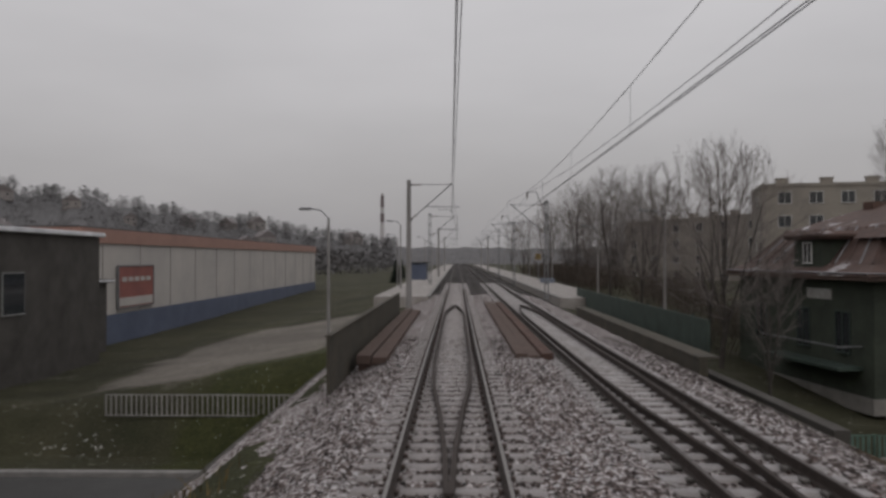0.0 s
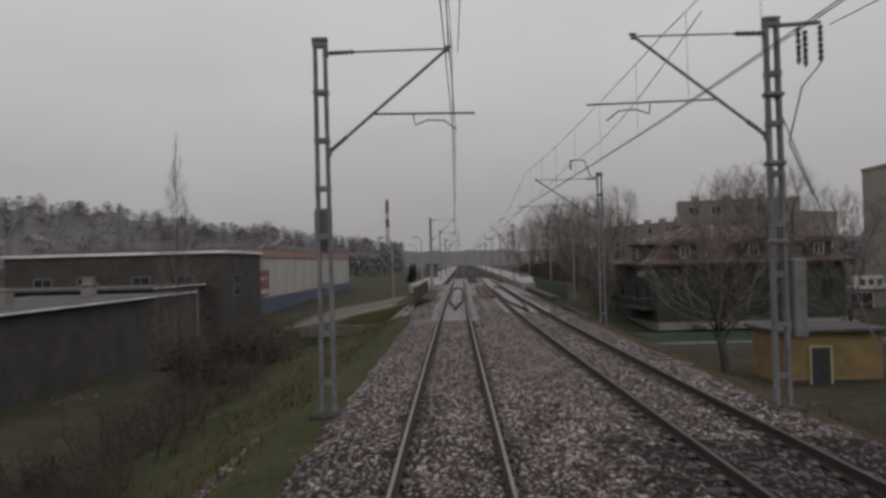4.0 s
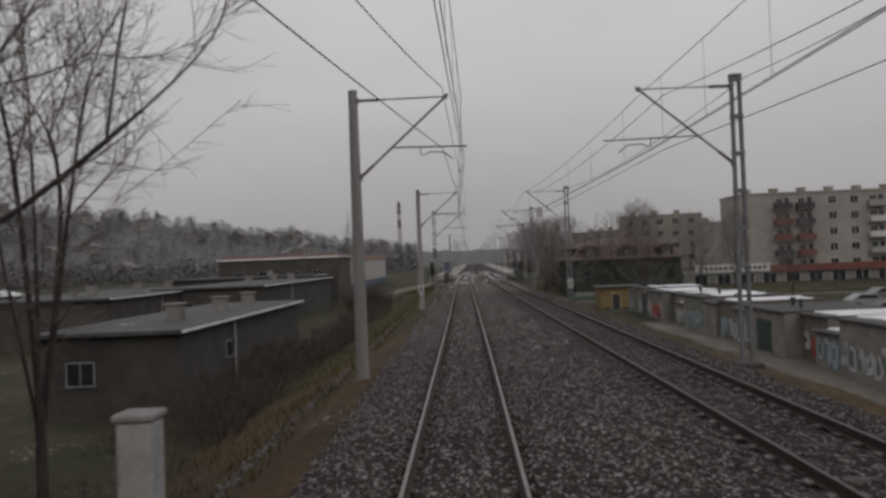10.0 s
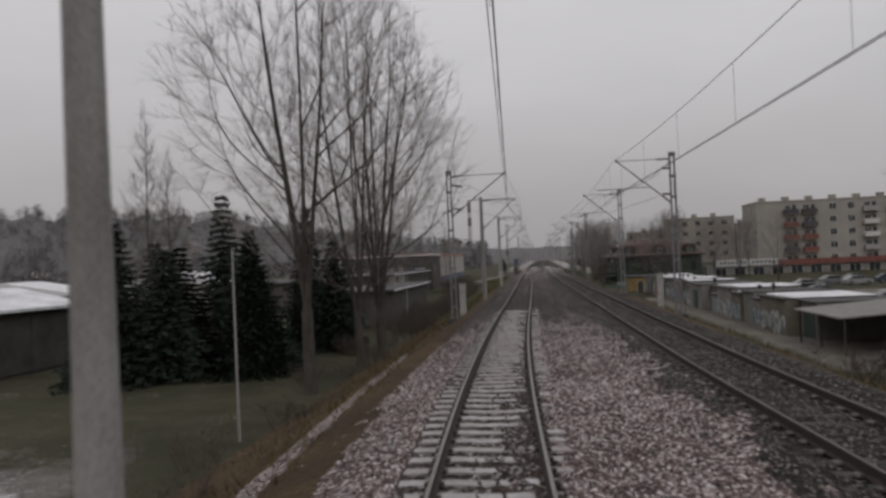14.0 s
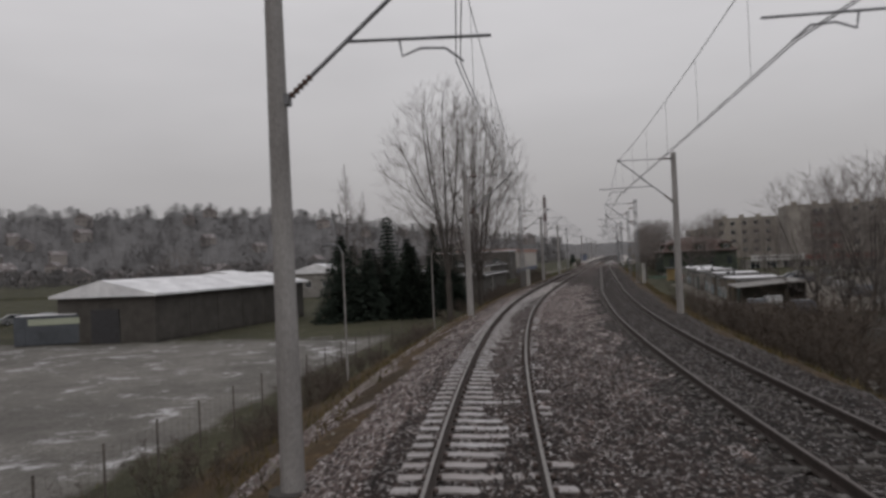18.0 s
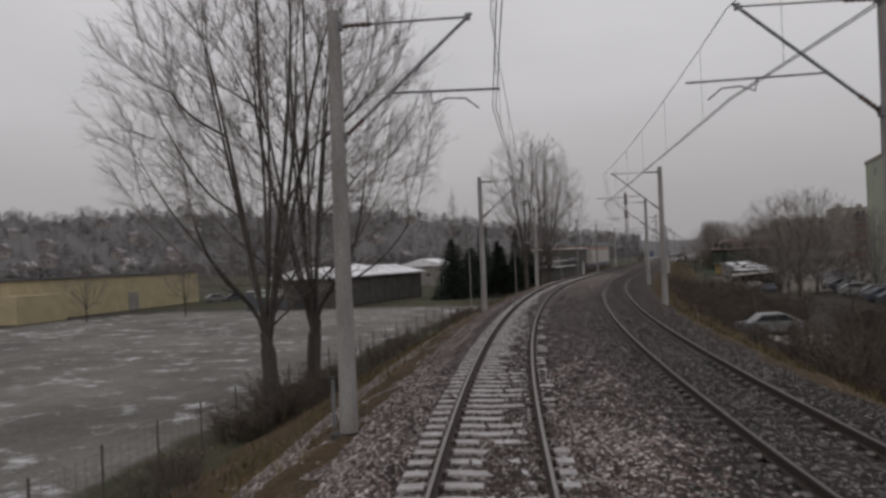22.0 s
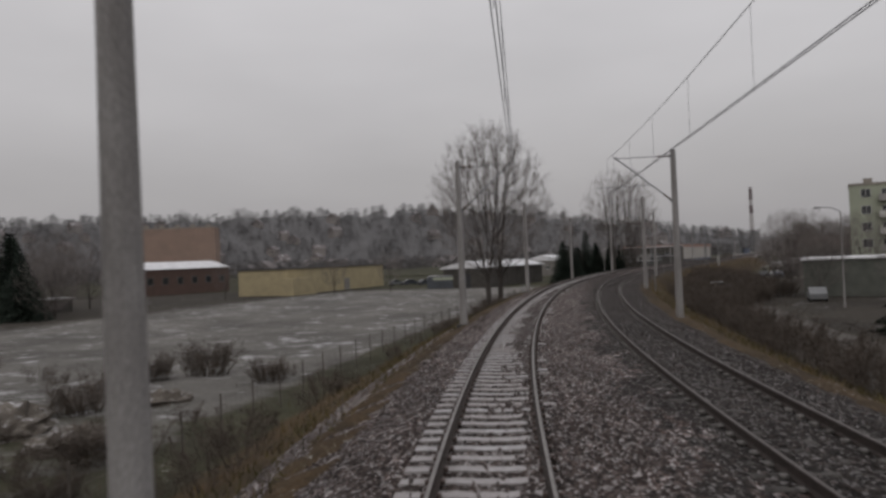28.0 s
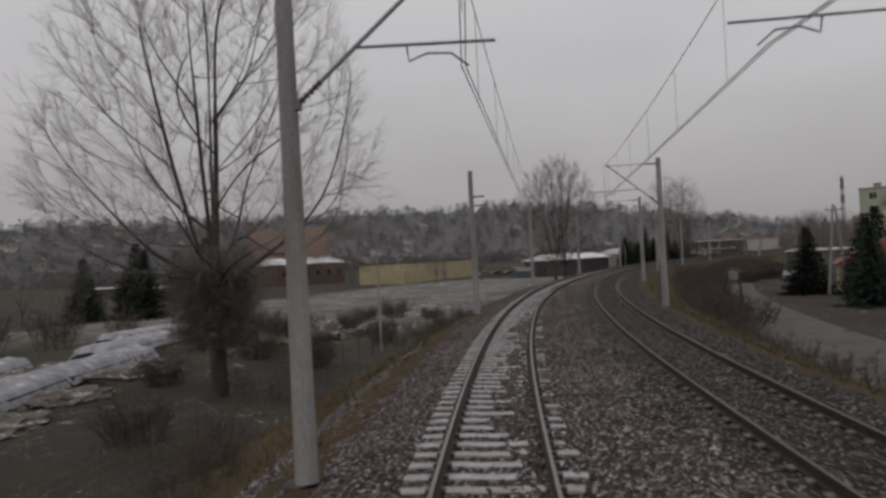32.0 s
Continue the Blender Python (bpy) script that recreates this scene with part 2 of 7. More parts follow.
def ground_mat():
    """Winter ground: grass, moss, turf, yard gravel, soil and trodden earth, each laid by a mask of the plan, with thin snow."""
    m = bpy.data.materials.new("winter_ground")
    m.use_nodes = True
    n, l = m.node_tree.nodes, m.node_tree.links
    b = n["Principled BSDF"]
    b.inputs["Roughness"].default_value, b.inputs["Specular IOR Level"].default_value = 0.95, 0.2
    geo = n.new("ShaderNodeNewGeometry")

    def cloud(scale, detail, rough=0.6):
        t = n.new("ShaderNodeTexNoise")
        t.inputs["Scale"].default_value, t.inputs["Detail"].default_value, t.inputs["Roughness"].default_value = scale, detail, rough
        l.new(geo.outputs["Position"], t.inputs["Vector"])
        return t.outputs["Fac"]

    def span(v, a, z, lo=0.0, hi=1.0):
        r = n.new("ShaderNodeMapRange")
        r.inputs["From Min"].default_value, r.inputs["From Max"].default_value = a, z
        r.inputs["To Min"].default_value, r.inputs["To Max"].default_value = lo, hi
        l.new(v, r.inputs[0])
        return r.outputs[0]

    def blend(f, a, z):
        x = n.new("ShaderNodeMix")
        x.data_type = "RGBA"
        l.new(f, x.inputs[0])
        for k, c in ((6, a), (7, z)):
            if isinstance(c, tuple):
                x.inputs[k].default_value = (*c, 1)
            else:
                l.new(c, x.inputs[k])
        return x.outputs[2]

    def add(a, z, op="ADD"):
        x = n.new("ShaderNodeMath")
        x.operation = op
        l.new(a, x.inputs[0])
        if isinstance(z, float):
            x.inputs[1].default_value = z
        else:
            l.new(z, x.inputs[1])
        return x.outputs[0]

    patches, tuft, grain = span(cloud(0.5, 6.0), 0.3, 0.7), span(cloud(3.2, 6.0, 0.7), 0.35, 0.65), cloud(11.0, 4.0, 0.7)
    edge = add(add(cloud(0.45, 8.0, 0.7), -0.5), 1.1, "MULTIPLY")
    edge = add(edge, 0.0)
    snow_noise = cloud(0.42, 9.0, 0.72)
    col = blend(patches, (0.034, 0.035, 0.019), (0.054, 0.051, 0.030))
    snow = span(patches, 0.0, 1.0, 0.13, 0.13)
    for name, dark, light, cover in (("sand", (0.11, 0.098, 0.085), (0.19, 0.172, 0.15), 0.26), ("soil", (0.026, 0.023, 0.019), (0.056, 0.048, 0.038), 0.27), ("yard", (0.095, 0.089, 0.082), (0.172, 0.163, 0.151), 0.42), ("turf", (0.030, 0.024, 0.014), (0.085, 0.053, 0.026), 0.1), ("moss", (0.021, 0.025, 0.009), (0.054, 0.056, 0.02), 0.12)):
        at_ = n.new("ShaderNodeAttribute")
        at_.attribute_name = name
        f = span(add(at_.outputs["Fac"], edge), 0.36, 0.64)
        col = blend(f, col, blend(add(add(patches, tuft), 0.5, "MULTIPLY"), dark, light))
        x = n.new("ShaderNodeMix")
        l.new(f, x.inputs[0])
        l.new(snow, x.inputs[2])
        x.inputs[3].default_value = cover
        snow = x.outputs[0]
    wide = n.new("ShaderNodeVectorMath")
    wide.operation = "SCALE"
    l.new(col, wide.inputs[0])
    l.new(span(cloud(0.11, 4.0), 0.35, 0.65, 0.72, 1.2), wide.inputs["Scale"])
    col = wide.outputs[0]
    gm = n.new("ShaderNodeVectorMath")
    gm.operation = "SCALE"
    l.new(col, gm.inputs[0])
    l.new(span(grain, 0.3, 0.7, 0.6, 1.3), gm.inputs["Scale"])
    lay = add(snow_noise, add(snow, 0.5, "MULTIPLY"))
    col = blend(span(lay, 0.76, 0.90), gm.outputs[0], (0.48, 0.475, 0.485))
    col = blend(span(add(cloud(5.5, 5.0, 0.7), add(span(cloud(0.25, 3.0), 0.35, 0.7), 0.12, "MULTIPLY")), 0.70, 0.76), col, (0.40, 0.39, 0.37))
    l.new(col, b.inputs["Base Color"])
    bp = n.new("ShaderNodeBump")
    bp.inputs["Strength"].default_value, bp.inputs["Distance"].default_value = 0.8, 0.06
    l.new(grain, bp.inputs["Height"])
    l.new(bp.outputs[0], b.inputs["Normal"])
    return m


M_BALLAST = ballast_mat("grey_ballast_stone", 19.5, 0.03, (0.9, 0.87, 0.87))
M_BALLAST_BROWN = ballast_mat("brown_ballast_stone", 22.0, -0.18, (0.86, 0.78, 0.755))
M_BALLAST_OLD = ballast_mat("old_brown_ballast", 22.0, -0.25, (0.53, 0.475, 0.45))
M_BALLAST_DEEP = ballast_mat("dark_brown_ballast", 22.0, -0.28, (0.36, 0.315, 0.295))
M_BALLAST_DARK = ballast_mat("dirty_dark_ballast", 22.0, -0.31, (0.24, 0.23, 0.213))
M_BALLAST_FROST = ballast_mat("frosted_red_brown_ballast", 22.0, -0.09, (0.95, 0.86, 0.83))
M_FOOT = mat("dark_wet_concrete", (0.075, 0.07, 0.066), (0.04, 0.037, 0.035), 2, 0.9, 0.3, 40)
M_STONE = mat("loose_ballast", (0.10, 0.085, 0.082), (0.04, 0.033, 0.03), 0.4, 0.9, 0.4, 60, snow=0.24, snow_scale=6.0, island=0.75)
M_GROUND = ground_mat()
M_RAILTOP = mat("worn_rail_steel", (0.27, 0.255, 0.245), (0.17, 0.157, 0.15), 6, 0.5, metal=0.5)
M_RAIL = mat("rusty_rail_web", (0.058, 0.044, 0.039), (0.03, 0.024, 0.021), 8, 0.8, 0.3, 60)
M_SLEEPER = mat("frosted_concrete_sleeper", (0.47, 0.46, 0.47), (0.27, 0.255, 0.25), 2.5, 0.9, 0.4, 50, snow=0.34, snow_scale=5.0, fine=(0.30, 0.27, 0.26))
M_CLIP = mat("rusty_fastening", (0.12, 0.09, 0.08), None, 20, 0.8, 0.3, 80)
M_CONC = mat("weathered_concrete_pole", (0.30, 0.29, 0.285), (0.18, 0.17, 0.165), 1.6, 0.9, 0.3, 60, stretch=(1, 1, 0.25))
M_STEEL = mat("grey_painted_steel", (0.21, 0.215, 0.225), (0.12, 0.12, 0.125), 3, 0.6, 0.2, 60, metal=0.1)
M_TUBE = mat("galvanised_tube", (0.26, 0.265, 0.28), (0.15, 0.15, 0.16), 5, 0.5, metal=0.4)
M_WIRE = mat("oxidised_copper_wire", (0.14, 0.14, 0.15), None, 5, 0.6, metal=0.3)
M_INSUL = mat("brown_insulator", (0.09, 0.05, 0.04), None, 10, 0.35)
M_BARK = mat("grey_brown_bark", (0.088, 0.078, 0.071), (0.044, 0.039, 0.035), 4, 0.95, 0.8, 30, stretch=(1, 1, 0.3))
M_TWIG = mat("bare_twigs", (0.19, 0.168, 0.158), (0.13, 0.113, 0.106), 2, 0.95)
M_NEEDLE = mat("dark_spruce_needles", (0.032, 0.042, 0.033), (0.018, 0.024, 0.019), 1.5, 0.95, island=0.5, spec=0.1)
M_SHRUB = mat("brown_shrub_stems", (0.10, 0.08, 0.066), (0.055, 0.045, 0.037), 2, 0.95, island=0.3)
M_STRAW = mat("dry_grass_blades", (0.125, 0.085, 0.038), (0.05, 0.052, 0.02), 0.5, 0.95, island=0.45)
M_SNOWROOF = mat("snow_covered_roofing", (0.78, 0.78, 0.8), (0.5, 0.5, 0.52), 0.5, 0.9, 0.3, 12)
M_TAR = mat("wet_roofing_felt", (0.09, 0.088, 0.088), (0.045, 0.044, 0.044), 0.7, 0.75, 0.3, 20, snow=0.38, snow_scale=0.6)
M_RENDER = mat("grey_rendered_wall", (0.26, 0.25, 0.235), (0.16, 0.15, 0.14), 0.8, 0.95, 0.3, 40)
M_DARKWALL = mat("dark_stained_wall", (0.085, 0.079, 0.072), (0.05, 0.046, 0.042), 0.7, 0.95, 0.3, 30)
M_YELLOW = mat("faded_yellow_render", (0.40, 0.34, 0.21), (0.30, 0.255, 0.165), 0.6, 0.95, 0.2, 30)
M_GLASS = mat("dark_window_glass", (0.035, 0.04, 0.045), (0.02, 0.022, 0.025), 0.4, 0.08, spec=0.6)
M_WHITE = mat("white_window_frame", (0.62, 0.62, 0.61), (0.45, 0.45, 0.44), 3, 0.6)
M_RUSTROOF = mat("rusty_sheet_roof", (0.12, 0.077, 0.066), (0.072, 0.05, 0.044), 1.3, 0.7, 0.2, 25, snow=0.46, snow_scale=0.7)
M_GREENWALL = mat("dark_green_render", (0.055, 0.066, 0.05), (0.032, 0.038, 0.03), 0.8, 0.9, 0.2, 30)
M_GREENRAIL = mat("weathered_green_railing_paint", (0.10, 0.165, 0.135), (0.07, 0.11, 0.09), 1.5, 0.6, 0.2, 30)
M_GREENPAR = mat("dark_green_parapet_sheet", (0.05, 0.072, 0.06), (0.03, 0.042, 0.036), 1.2, 0.7, 0.2, 30)
M_PARBROWN = mat("weathered_brown_sheet", (0.075, 0.064, 0.048), (0.045, 0.042, 0.034), 1.2, 0.8, 0.2, 30)
M_RUSTBOX = mat("rusty_brown_planks", (0.125, 0.075, 0.06), (0.06, 0.038, 0.033), 2.0, 0.9, 0.5, 40, fine=(0.10, 0.08, 0.07))
M_ORANGE = mat("faded_orange_fascia", (0.34, 0.20, 0.16), (0.28, 0.165, 0.135), 0.6, 0.6)
M_CREAM = mat("pale_cladding", (0.46, 0.43, 0.40), (0.37, 0.35, 0.33), 0.3, 0.7)
M_BLUE = mat("blue_cladding", (0.10, 0.118, 0.17), (0.072, 0.087, 0.13), 0.5, 0.6)
M_BANNER = mat("faded_red_banner", (0.27, 0.10, 0.085), (0.20, 0.08, 0.07), 0.8, 0.7)
M_ASPHALT = mat("wet_asphalt", (0.06, 0.058, 0.057), (0.036, 0.035, 0.034), 0.5, 0.6, 0.2, 60, snow=0.12)
M_LANE = mat("trodden_muddy_lane", (0.105, 0.095, 0.084), (0.06, 0.054, 0.048), 0.4, 0.9, 0.3, 25, snow=0.2)
M_KERB = mat("light_kerbstone", (0.26, 0.25, 0.24), (0.17, 0.165, 0.16), 2, 0.9, 0.2, 50)
M_PLAT = mat("platform_paving", (0.36, 0.34, 0.32), (0.22, 0.2, 0.19), 0.9, 0.9, 0.3, 40, snow=0.45)
M_PANEL = mat("grey_panel_facade", (0.33, 0.31, 0.28), (0.25, 0.235, 0.215), 0.25, 0.95, 0.15, 20)
M_PANEL_B = mat("beige_panel_facade", (0.30, 0.275, 0.24), (0.22, 0.2, 0.18), 0.25, 0.95, 0.15, 20)
M_BALC_R = mat("red_balcony_front", (0.20, 0.075, 0.062), (0.14, 0.06, 0.05), 0.8, 0.8)
M_BALC_W = mat("white_balcony_front", (0.58, 0.57, 0.55), (0.42, 0.41, 0.4), 0.8, 0.8)
M_BALC_G = mat("grey_balcony_front", (0.33, 0.32, 0.31), (0.25, 0.24, 0.235), 0.8, 0.8)
M_BALC_D = mat("dark_balcony_front", (0.085, 0.075, 0.085), (0.05, 0.045, 0.05), 0.8, 0.8)
M_GARAGE = mat("stained_garage_concrete", (0.24, 0.235, 0.21), (0.13, 0.13, 0.115), 0.7, 0.95, 0.3, 30)
M_GARAGE_B = mat("brown_stained_concrete", (0.19, 0.165, 0.135), (0.11, 0.098, 0.082), 0.6, 0.95, 0.3, 30)
M_FELT = mat("dark_roofing_felt", (0.085, 0.082, 0.08), (0.05, 0.048, 0.046), 0.8, 0.8, 0.3, 25, snow=0.12, snow_scale=0.8)
M_PAINT_T = mat("washed_out_teal_spray", (0.15, 0.19, 0.19), (0.10, 0.125, 0.12), 1.2, 0.8)
M_HUT = mat("ochre_hut_render", (0.25, 0.18, 0.085), (0.16, 0.12, 0.062), 1.0, 0.95, 0.3, 30)
M_DOOR = mat("dark_metal_door", (0.045, 0.045, 0.05), (0.03, 0.03, 0.032), 3, 0.6)
M_PAINT_L = mat("pale_blue_spray_paint", (0.30, 0.35, 0.38), (0.19, 0.23, 0.25), 1.5, 0.7)
M_PAINT_R = mat("red_spray_paint", (0.38, 0.07, 0.06), (0.28, 0.05, 0.05), 1.5, 0.7)
M_PAINT_W = mat("white_spray_paint", (0.46, 0.465, 0.45), (0.30, 0.305, 0.30), 1.5, 0.7)
M_PAINT_K = mat("black_spray_paint", (0.03, 0.03, 0.035), None, 1.5, 0.7)
# haze over the distance is put into these three grey base colours
M_WOODS = mat("haze_tinted_woods", (0.132, 0.128, 0.131), (0.102, 0.099, 0.101), 0.05, 1.0, 0.25, 0.4)
M_FARTREE = mat("haze_tinted_crowns", (0.135, 0.13, 0.132), (0.105, 0.101, 0.103), 0.05, 1.0, island=0.1)
M_FARFIR = mat("haze_tinted_conifers", (0.10, 0.103, 0.105), (0.075, 0.078, 0.08), 0.2, 1.0, island=0.25)
M_TARP = mat("snowy_tarpaulin", (0.34, 0.34, 0.36), (0.16, 0.16, 0.17), 0.8, 0.7, 0.3, 12, snow=0.5)
M_BRICK = mat("faded_orange_render", (0.30, 0.215, 0.175), (0.24, 0.175, 0.145), 0.3, 0.95)
# chimney shaft and bands: paled and greyed in colour to stand for haze
M_STACK = mat("haze_paled_concrete", (0.5, 0.48, 0.49), (0.42, 0.4, 0.41), 0.02, 0.95)
M_STACKBAND = mat("haze_greyed_red_band", (0.19, 0.155, 0.16), (0.15, 0.125, 0.13), 0.02, 0.95)
M_FARWALL = mat("far_house_wall", (0.27, 0.25, 0.24), (0.20, 0.185, 0.18), 0.2, 0.95, fine=(0.26, 0.235, 0.22))
M_FARROOF = mat("far_house_roof", (0.18, 0.16, 0.158), (0.14, 0.125, 0.124), 0.3, 0.9, snow=0.52, snow_scale=0.3)
M_SLEEPER_OLD = mat("dirty_sleeper", (0.11, 0.102, 0.095), (0.05, 0.046, 0.043), 2.5, 0.9, 0.4, 50, snow=0.2, snow_scale=6.0)
M_CLIP_FROST = mat("frosted_fastening", (0.22, 0.21, 0.20), (0.07, 0.065, 0.06), 2.5, 0.9, 0.4, 50, snow=0.36, snow_scale=6.0)
M_TRIM = mat("grey_window_trim", (0.26, 0.26, 0.25), (0.17, 0.17, 0.165), 3, 0.7)
M_CHALK = mat("whitewashed_post", (0.38, 0.375, 0.36), (0.25, 0.245, 0.235), 3, 0.85, 0.2, 40)
M_BLACK = mat("black_sign_paint", (0.02, 0.02, 0.02), None, 4, 0.6)
M_CAR = [mat("car_paint_" + c, v, tuple(x * 0.8 for x in v), 1.0, 0.3, snow=0.26, snow_scale=0.9) for c, v in (("silver", (0.17, 0.174, 0.18)), ("white", (0.27, 0.27, 0.27)), ("dark", (0.05, 0.055, 0.065)), ("blue", (0.05, 0.06, 0.085)))]
M_RUBBER = mat("tyre_rubber", (0.025, 0.025, 0.025), None, 6, 0.9)
M_PALE_GREEN = mat("pale_green_facade", (0.37, 0.395, 0.31), (0.29, 0.31, 0.245), 0.3, 0.95)
M_SHEDGREEN = mat("dull_grey_green_sheet", (0.12, 0.125, 0.11), (0.08, 0.085, 0.075), 0.8, 0.9, 0.2, 30)
M_CONTAINER = mat("blue_grey_sheet_steel", (0.085, 0.094, 0.108), (0.055, 0.06, 0.068), 0.8, 0.7, 0.2, 30)
M_TILE_RED = mat("red_tiled_roof", (0.24, 0.10, 0.08), (0.15, 0.07, 0.06), 1.0, 0.85, snow=0.35, snow_scale=0.7)
M_HEAP = mat("snow_patched_rubble", (0.16, 0.14, 0.12), (0.07, 0.06, 0.05), 1.2, 0.95, 0.8, 9, snow=0.5, snow_scale=1.4)

# ---- the line's plan ----
STEP = 25.0


def _line():
    s = np.arange(-700.0, 521.0, 1.0)
    k = np.interp(s, np.arange(len(KAPPA)) * STEP, KAPPA) / 1000.0
    k[s < 0] = 0.0
    th = np.concatenate([[0.0], np.cumsum((k[1:] + k[:-1]) / 2)])
    d = np.stack([-np.sin(th), np.cos(th)], -1)
    c = -np.concatenate([[[0.0, 0.0]], np.cumsum((d[1:] + d[:-1]) / 2, 0)])
    return s, th, c - c[700]


LINE_S, LINE_TH, LINE_C = _line()


def heading(s):
    return float(np.interp(s, LINE_S, LINE_TH))


def cant(s):
    return math.radians(float(np.interp(s, np.arange(len(CANT)) * STEP, CANT)))


def at(s, lat, z=0.0):
    """World place of a point at s along the track and lat to its right."""
    th = heading(s)
    return Vector((float(np.interp(s, LINE_S, LINE_C[:, 0])) + lat * math.cos(th), float(np.interp(s, LINE_S, LINE_C[:, 1])) + lat * math.sin(th), z))


def stand(s, lat, z=0.0, turn=0.0):
    """A pose whose x points to the right of the track and y back along it, towards where the line came from."""
    p = at(s, lat, z)
    return pose(p.x, p.y, p.z, 0, 0, math.degrees(heading(s)) + turn)


TWO_S = [-700, 0, 35, 50, 97, 140, 157, 180, 203, 230, 257, 285, 300, 520]
TWO_LAT = [4.0, 4.0, 4.1, 4.27, 4.85, 5.45, 5.5, 5.2, 4.85, 4.55, 4.42, 4.58, 4.68, 4.7]


def track_two(s):
    return float(np.interp(s, TWO_S, TWO_LAT))


def wire_two(s):
    """The overhead line of the second track, which cuts the bends a little."""
    return float(np.interp(s, [-700, 0, 35, 60, 95, 135, 165, 205, 300, 520], [4.0, 4.0, 4.05, 4.35, 4.9, 5.4, 5.1, 4.45, 4.35, 4.3]))


# ---- mesh helpers ----
def part(name, bm, material, parent=None, label=""):
    me = bpy.data.meshes.new(name)
    bm.normal_update()
    bm.to_mesh(me)
    bm.free()
    me.materials.append(material)
    ob = new(name, me)
    ob.parent = parent
    return tagged(ob, label)


def mesh_of(name, verts, faces, material, parent=None, label="", smooth=False):
    me = bpy.data.meshes.new(name)
    me.from_pydata([tuple(v) for v in verts], [], [tuple(int(i) for i in f) for f in faces])
    me.materials.append(material)
    if smooth:
        me.polygons.foreach_set("use_smooth", [True] * len(me.polygons))
    me.update()
    ob = new(name, me)
    ob.parent = parent
    return tagged(ob, label)


def thing(name, m, label, category, group="", kind=""):
    ob = new(name)
    ob.matrix_world = m
    ob.empty_display_size = 0.2
    return tagged(ob, label, category, group, kind)


def box(bm, c, size, turn=0.0, bevel=0.0):
    """A box round its centre c, turned about z by degrees."""
    r = bmesh.ops.create_cube(bm, size=1.0, matrix=pose(*c, 0, 0, turn) @ Matrix.Diagonal((*size, 1)))
    if bevel:
        bmesh.ops.bevel(bm, geom=list({e for v in r["verts"] for e in v.link_edges}), offset=bevel, segments=1, affect="EDGES")
    return bm


def boxes(*rows, bevel=0.0):
    bm = bmesh.new()
    for c, size in rows:
        box(bm, c, size, 0.0, bevel)
    return bm


def tube(bm, a, b, ra, rb=None, sides=6, caps=True):
    """A straight tapered tube from a to b."""
    a, b = Vector(a), Vector(b)
    rb = ra if rb is None else rb
    q = (b - a).to_track_quat("Z", "Y")
    rings = []
    for p, r in ((a, ra), (b, rb)):
        rings.append([bm.verts.new(p + q @ Vector((r * math.cos(2 * math.pi * i / sides), r * math.sin(2 * math.pi * i / sides), 0))) for i in range(sides)])
    for i in range(sides):
        j = (i + 1) % sides
        bm.faces.new((rings[0][i], rings[0][j], rings[1][j], rings[1][i]))
    if caps:
        bm.faces.new(list(reversed(rings[0])))
        bm.faces.new(rings[1])
    return bm


def pipe(bm, points, r, sides=5):
    """One bent rod through the points, with closed ends."""
    pts = [Vector(p) for p in points]
    rings, u = [], None
    for k, p in enumerate(pts):
        d = (pts[min(k + 1, len(pts) - 1)] - pts[max(k - 1, 0)]).normalized()
        u = d.orthogonal() if u is None else u - d * u.dot(d)
        u = (u if u.length > 1e-4 else d.orthogonal()).normalized()
        w = d.cross(u)
        rings.append([bm.verts.new(p + (u * math.cos(2 * math.pi * i / sides) + w * math.sin(2 * math.pi * i / sides)) * r) for i in range(sides)])
    for a, b in zip(rings[:-1], rings[1:]):
        for i in range(sides):
            j = (i + 1) % sides
            bm.faces.new((a[i], a[j], b[j], b[i]))
    bm.faces.new(list(reversed(rings[0])))
    bm.faces.new(rings[-1])
    return bm


def prism(bm, outline, y0, y1):
    """An outline in x and z drawn out from y0 to y1."""
    f = [bm.verts.new((x, y0, z)) for x, z in outline]
    g = [bm.verts.new((x, y1, z)) for x, z in outline]
    n = len(outline)
    bm.faces.new(f)
    bm.faces.new(list(reversed(g)))
    for i in range(n):
        j = (i + 1) % n
        bm.faces.new((f[j], f[i], g[i], g[j]))
    bmesh.ops.recalc_face_normals(bm, faces=bm.faces)
    return bm


def sweep(profile, stations, lat_of, z_of):
    """Vertices and faces of a closed profile (lat, z) carried along the line."""
    verts, faces, n = [], [], len(profile)
    for s in stations:
        cn = cant(s)
        for la, z in profile:
            lat = lat_of(s) + la
            verts.append(at(s, lat, z_of(s) + z - (lat if abs(lat) < 2 else 0) * math.sin(cn)))
    for i in range(len(stations) - 1):
        for j in range(n):
            k = (j + 1) % n
            faces.append((i * n + j, i * n + k, (i + 1) * n + k, (i + 1) * n + j))
    faces.append(tuple(range(n)))
    faces.append(tuple((len(stations) - 1) * n + j for j in reversed(range(n))))
    return verts, faces


# ---- ground ----
def plan_of(x, y):
    """s and lat of world places (arrays)."""
    s, lat = np.empty(len(x)), np.empty(len(x))
    for i in range(0, len(x), 4000):
        a, b = x[i : i + 4000], y[i : i + 4000]
        j = ((a[:, None] - LINE_C[None, :, 0]) ** 2 + (b[:, None] - LINE_C[None, :, 1]) ** 2).argmin(1)
        s[i : i + 4000] = LINE_S[j]
        lat[i : i + 4000] = (a - LINE_C[j, 0]) * np.cos(LINE_TH[j]) + (b - LINE_C[j, 1]) * np.sin(LINE_TH[j])
    return s, lat


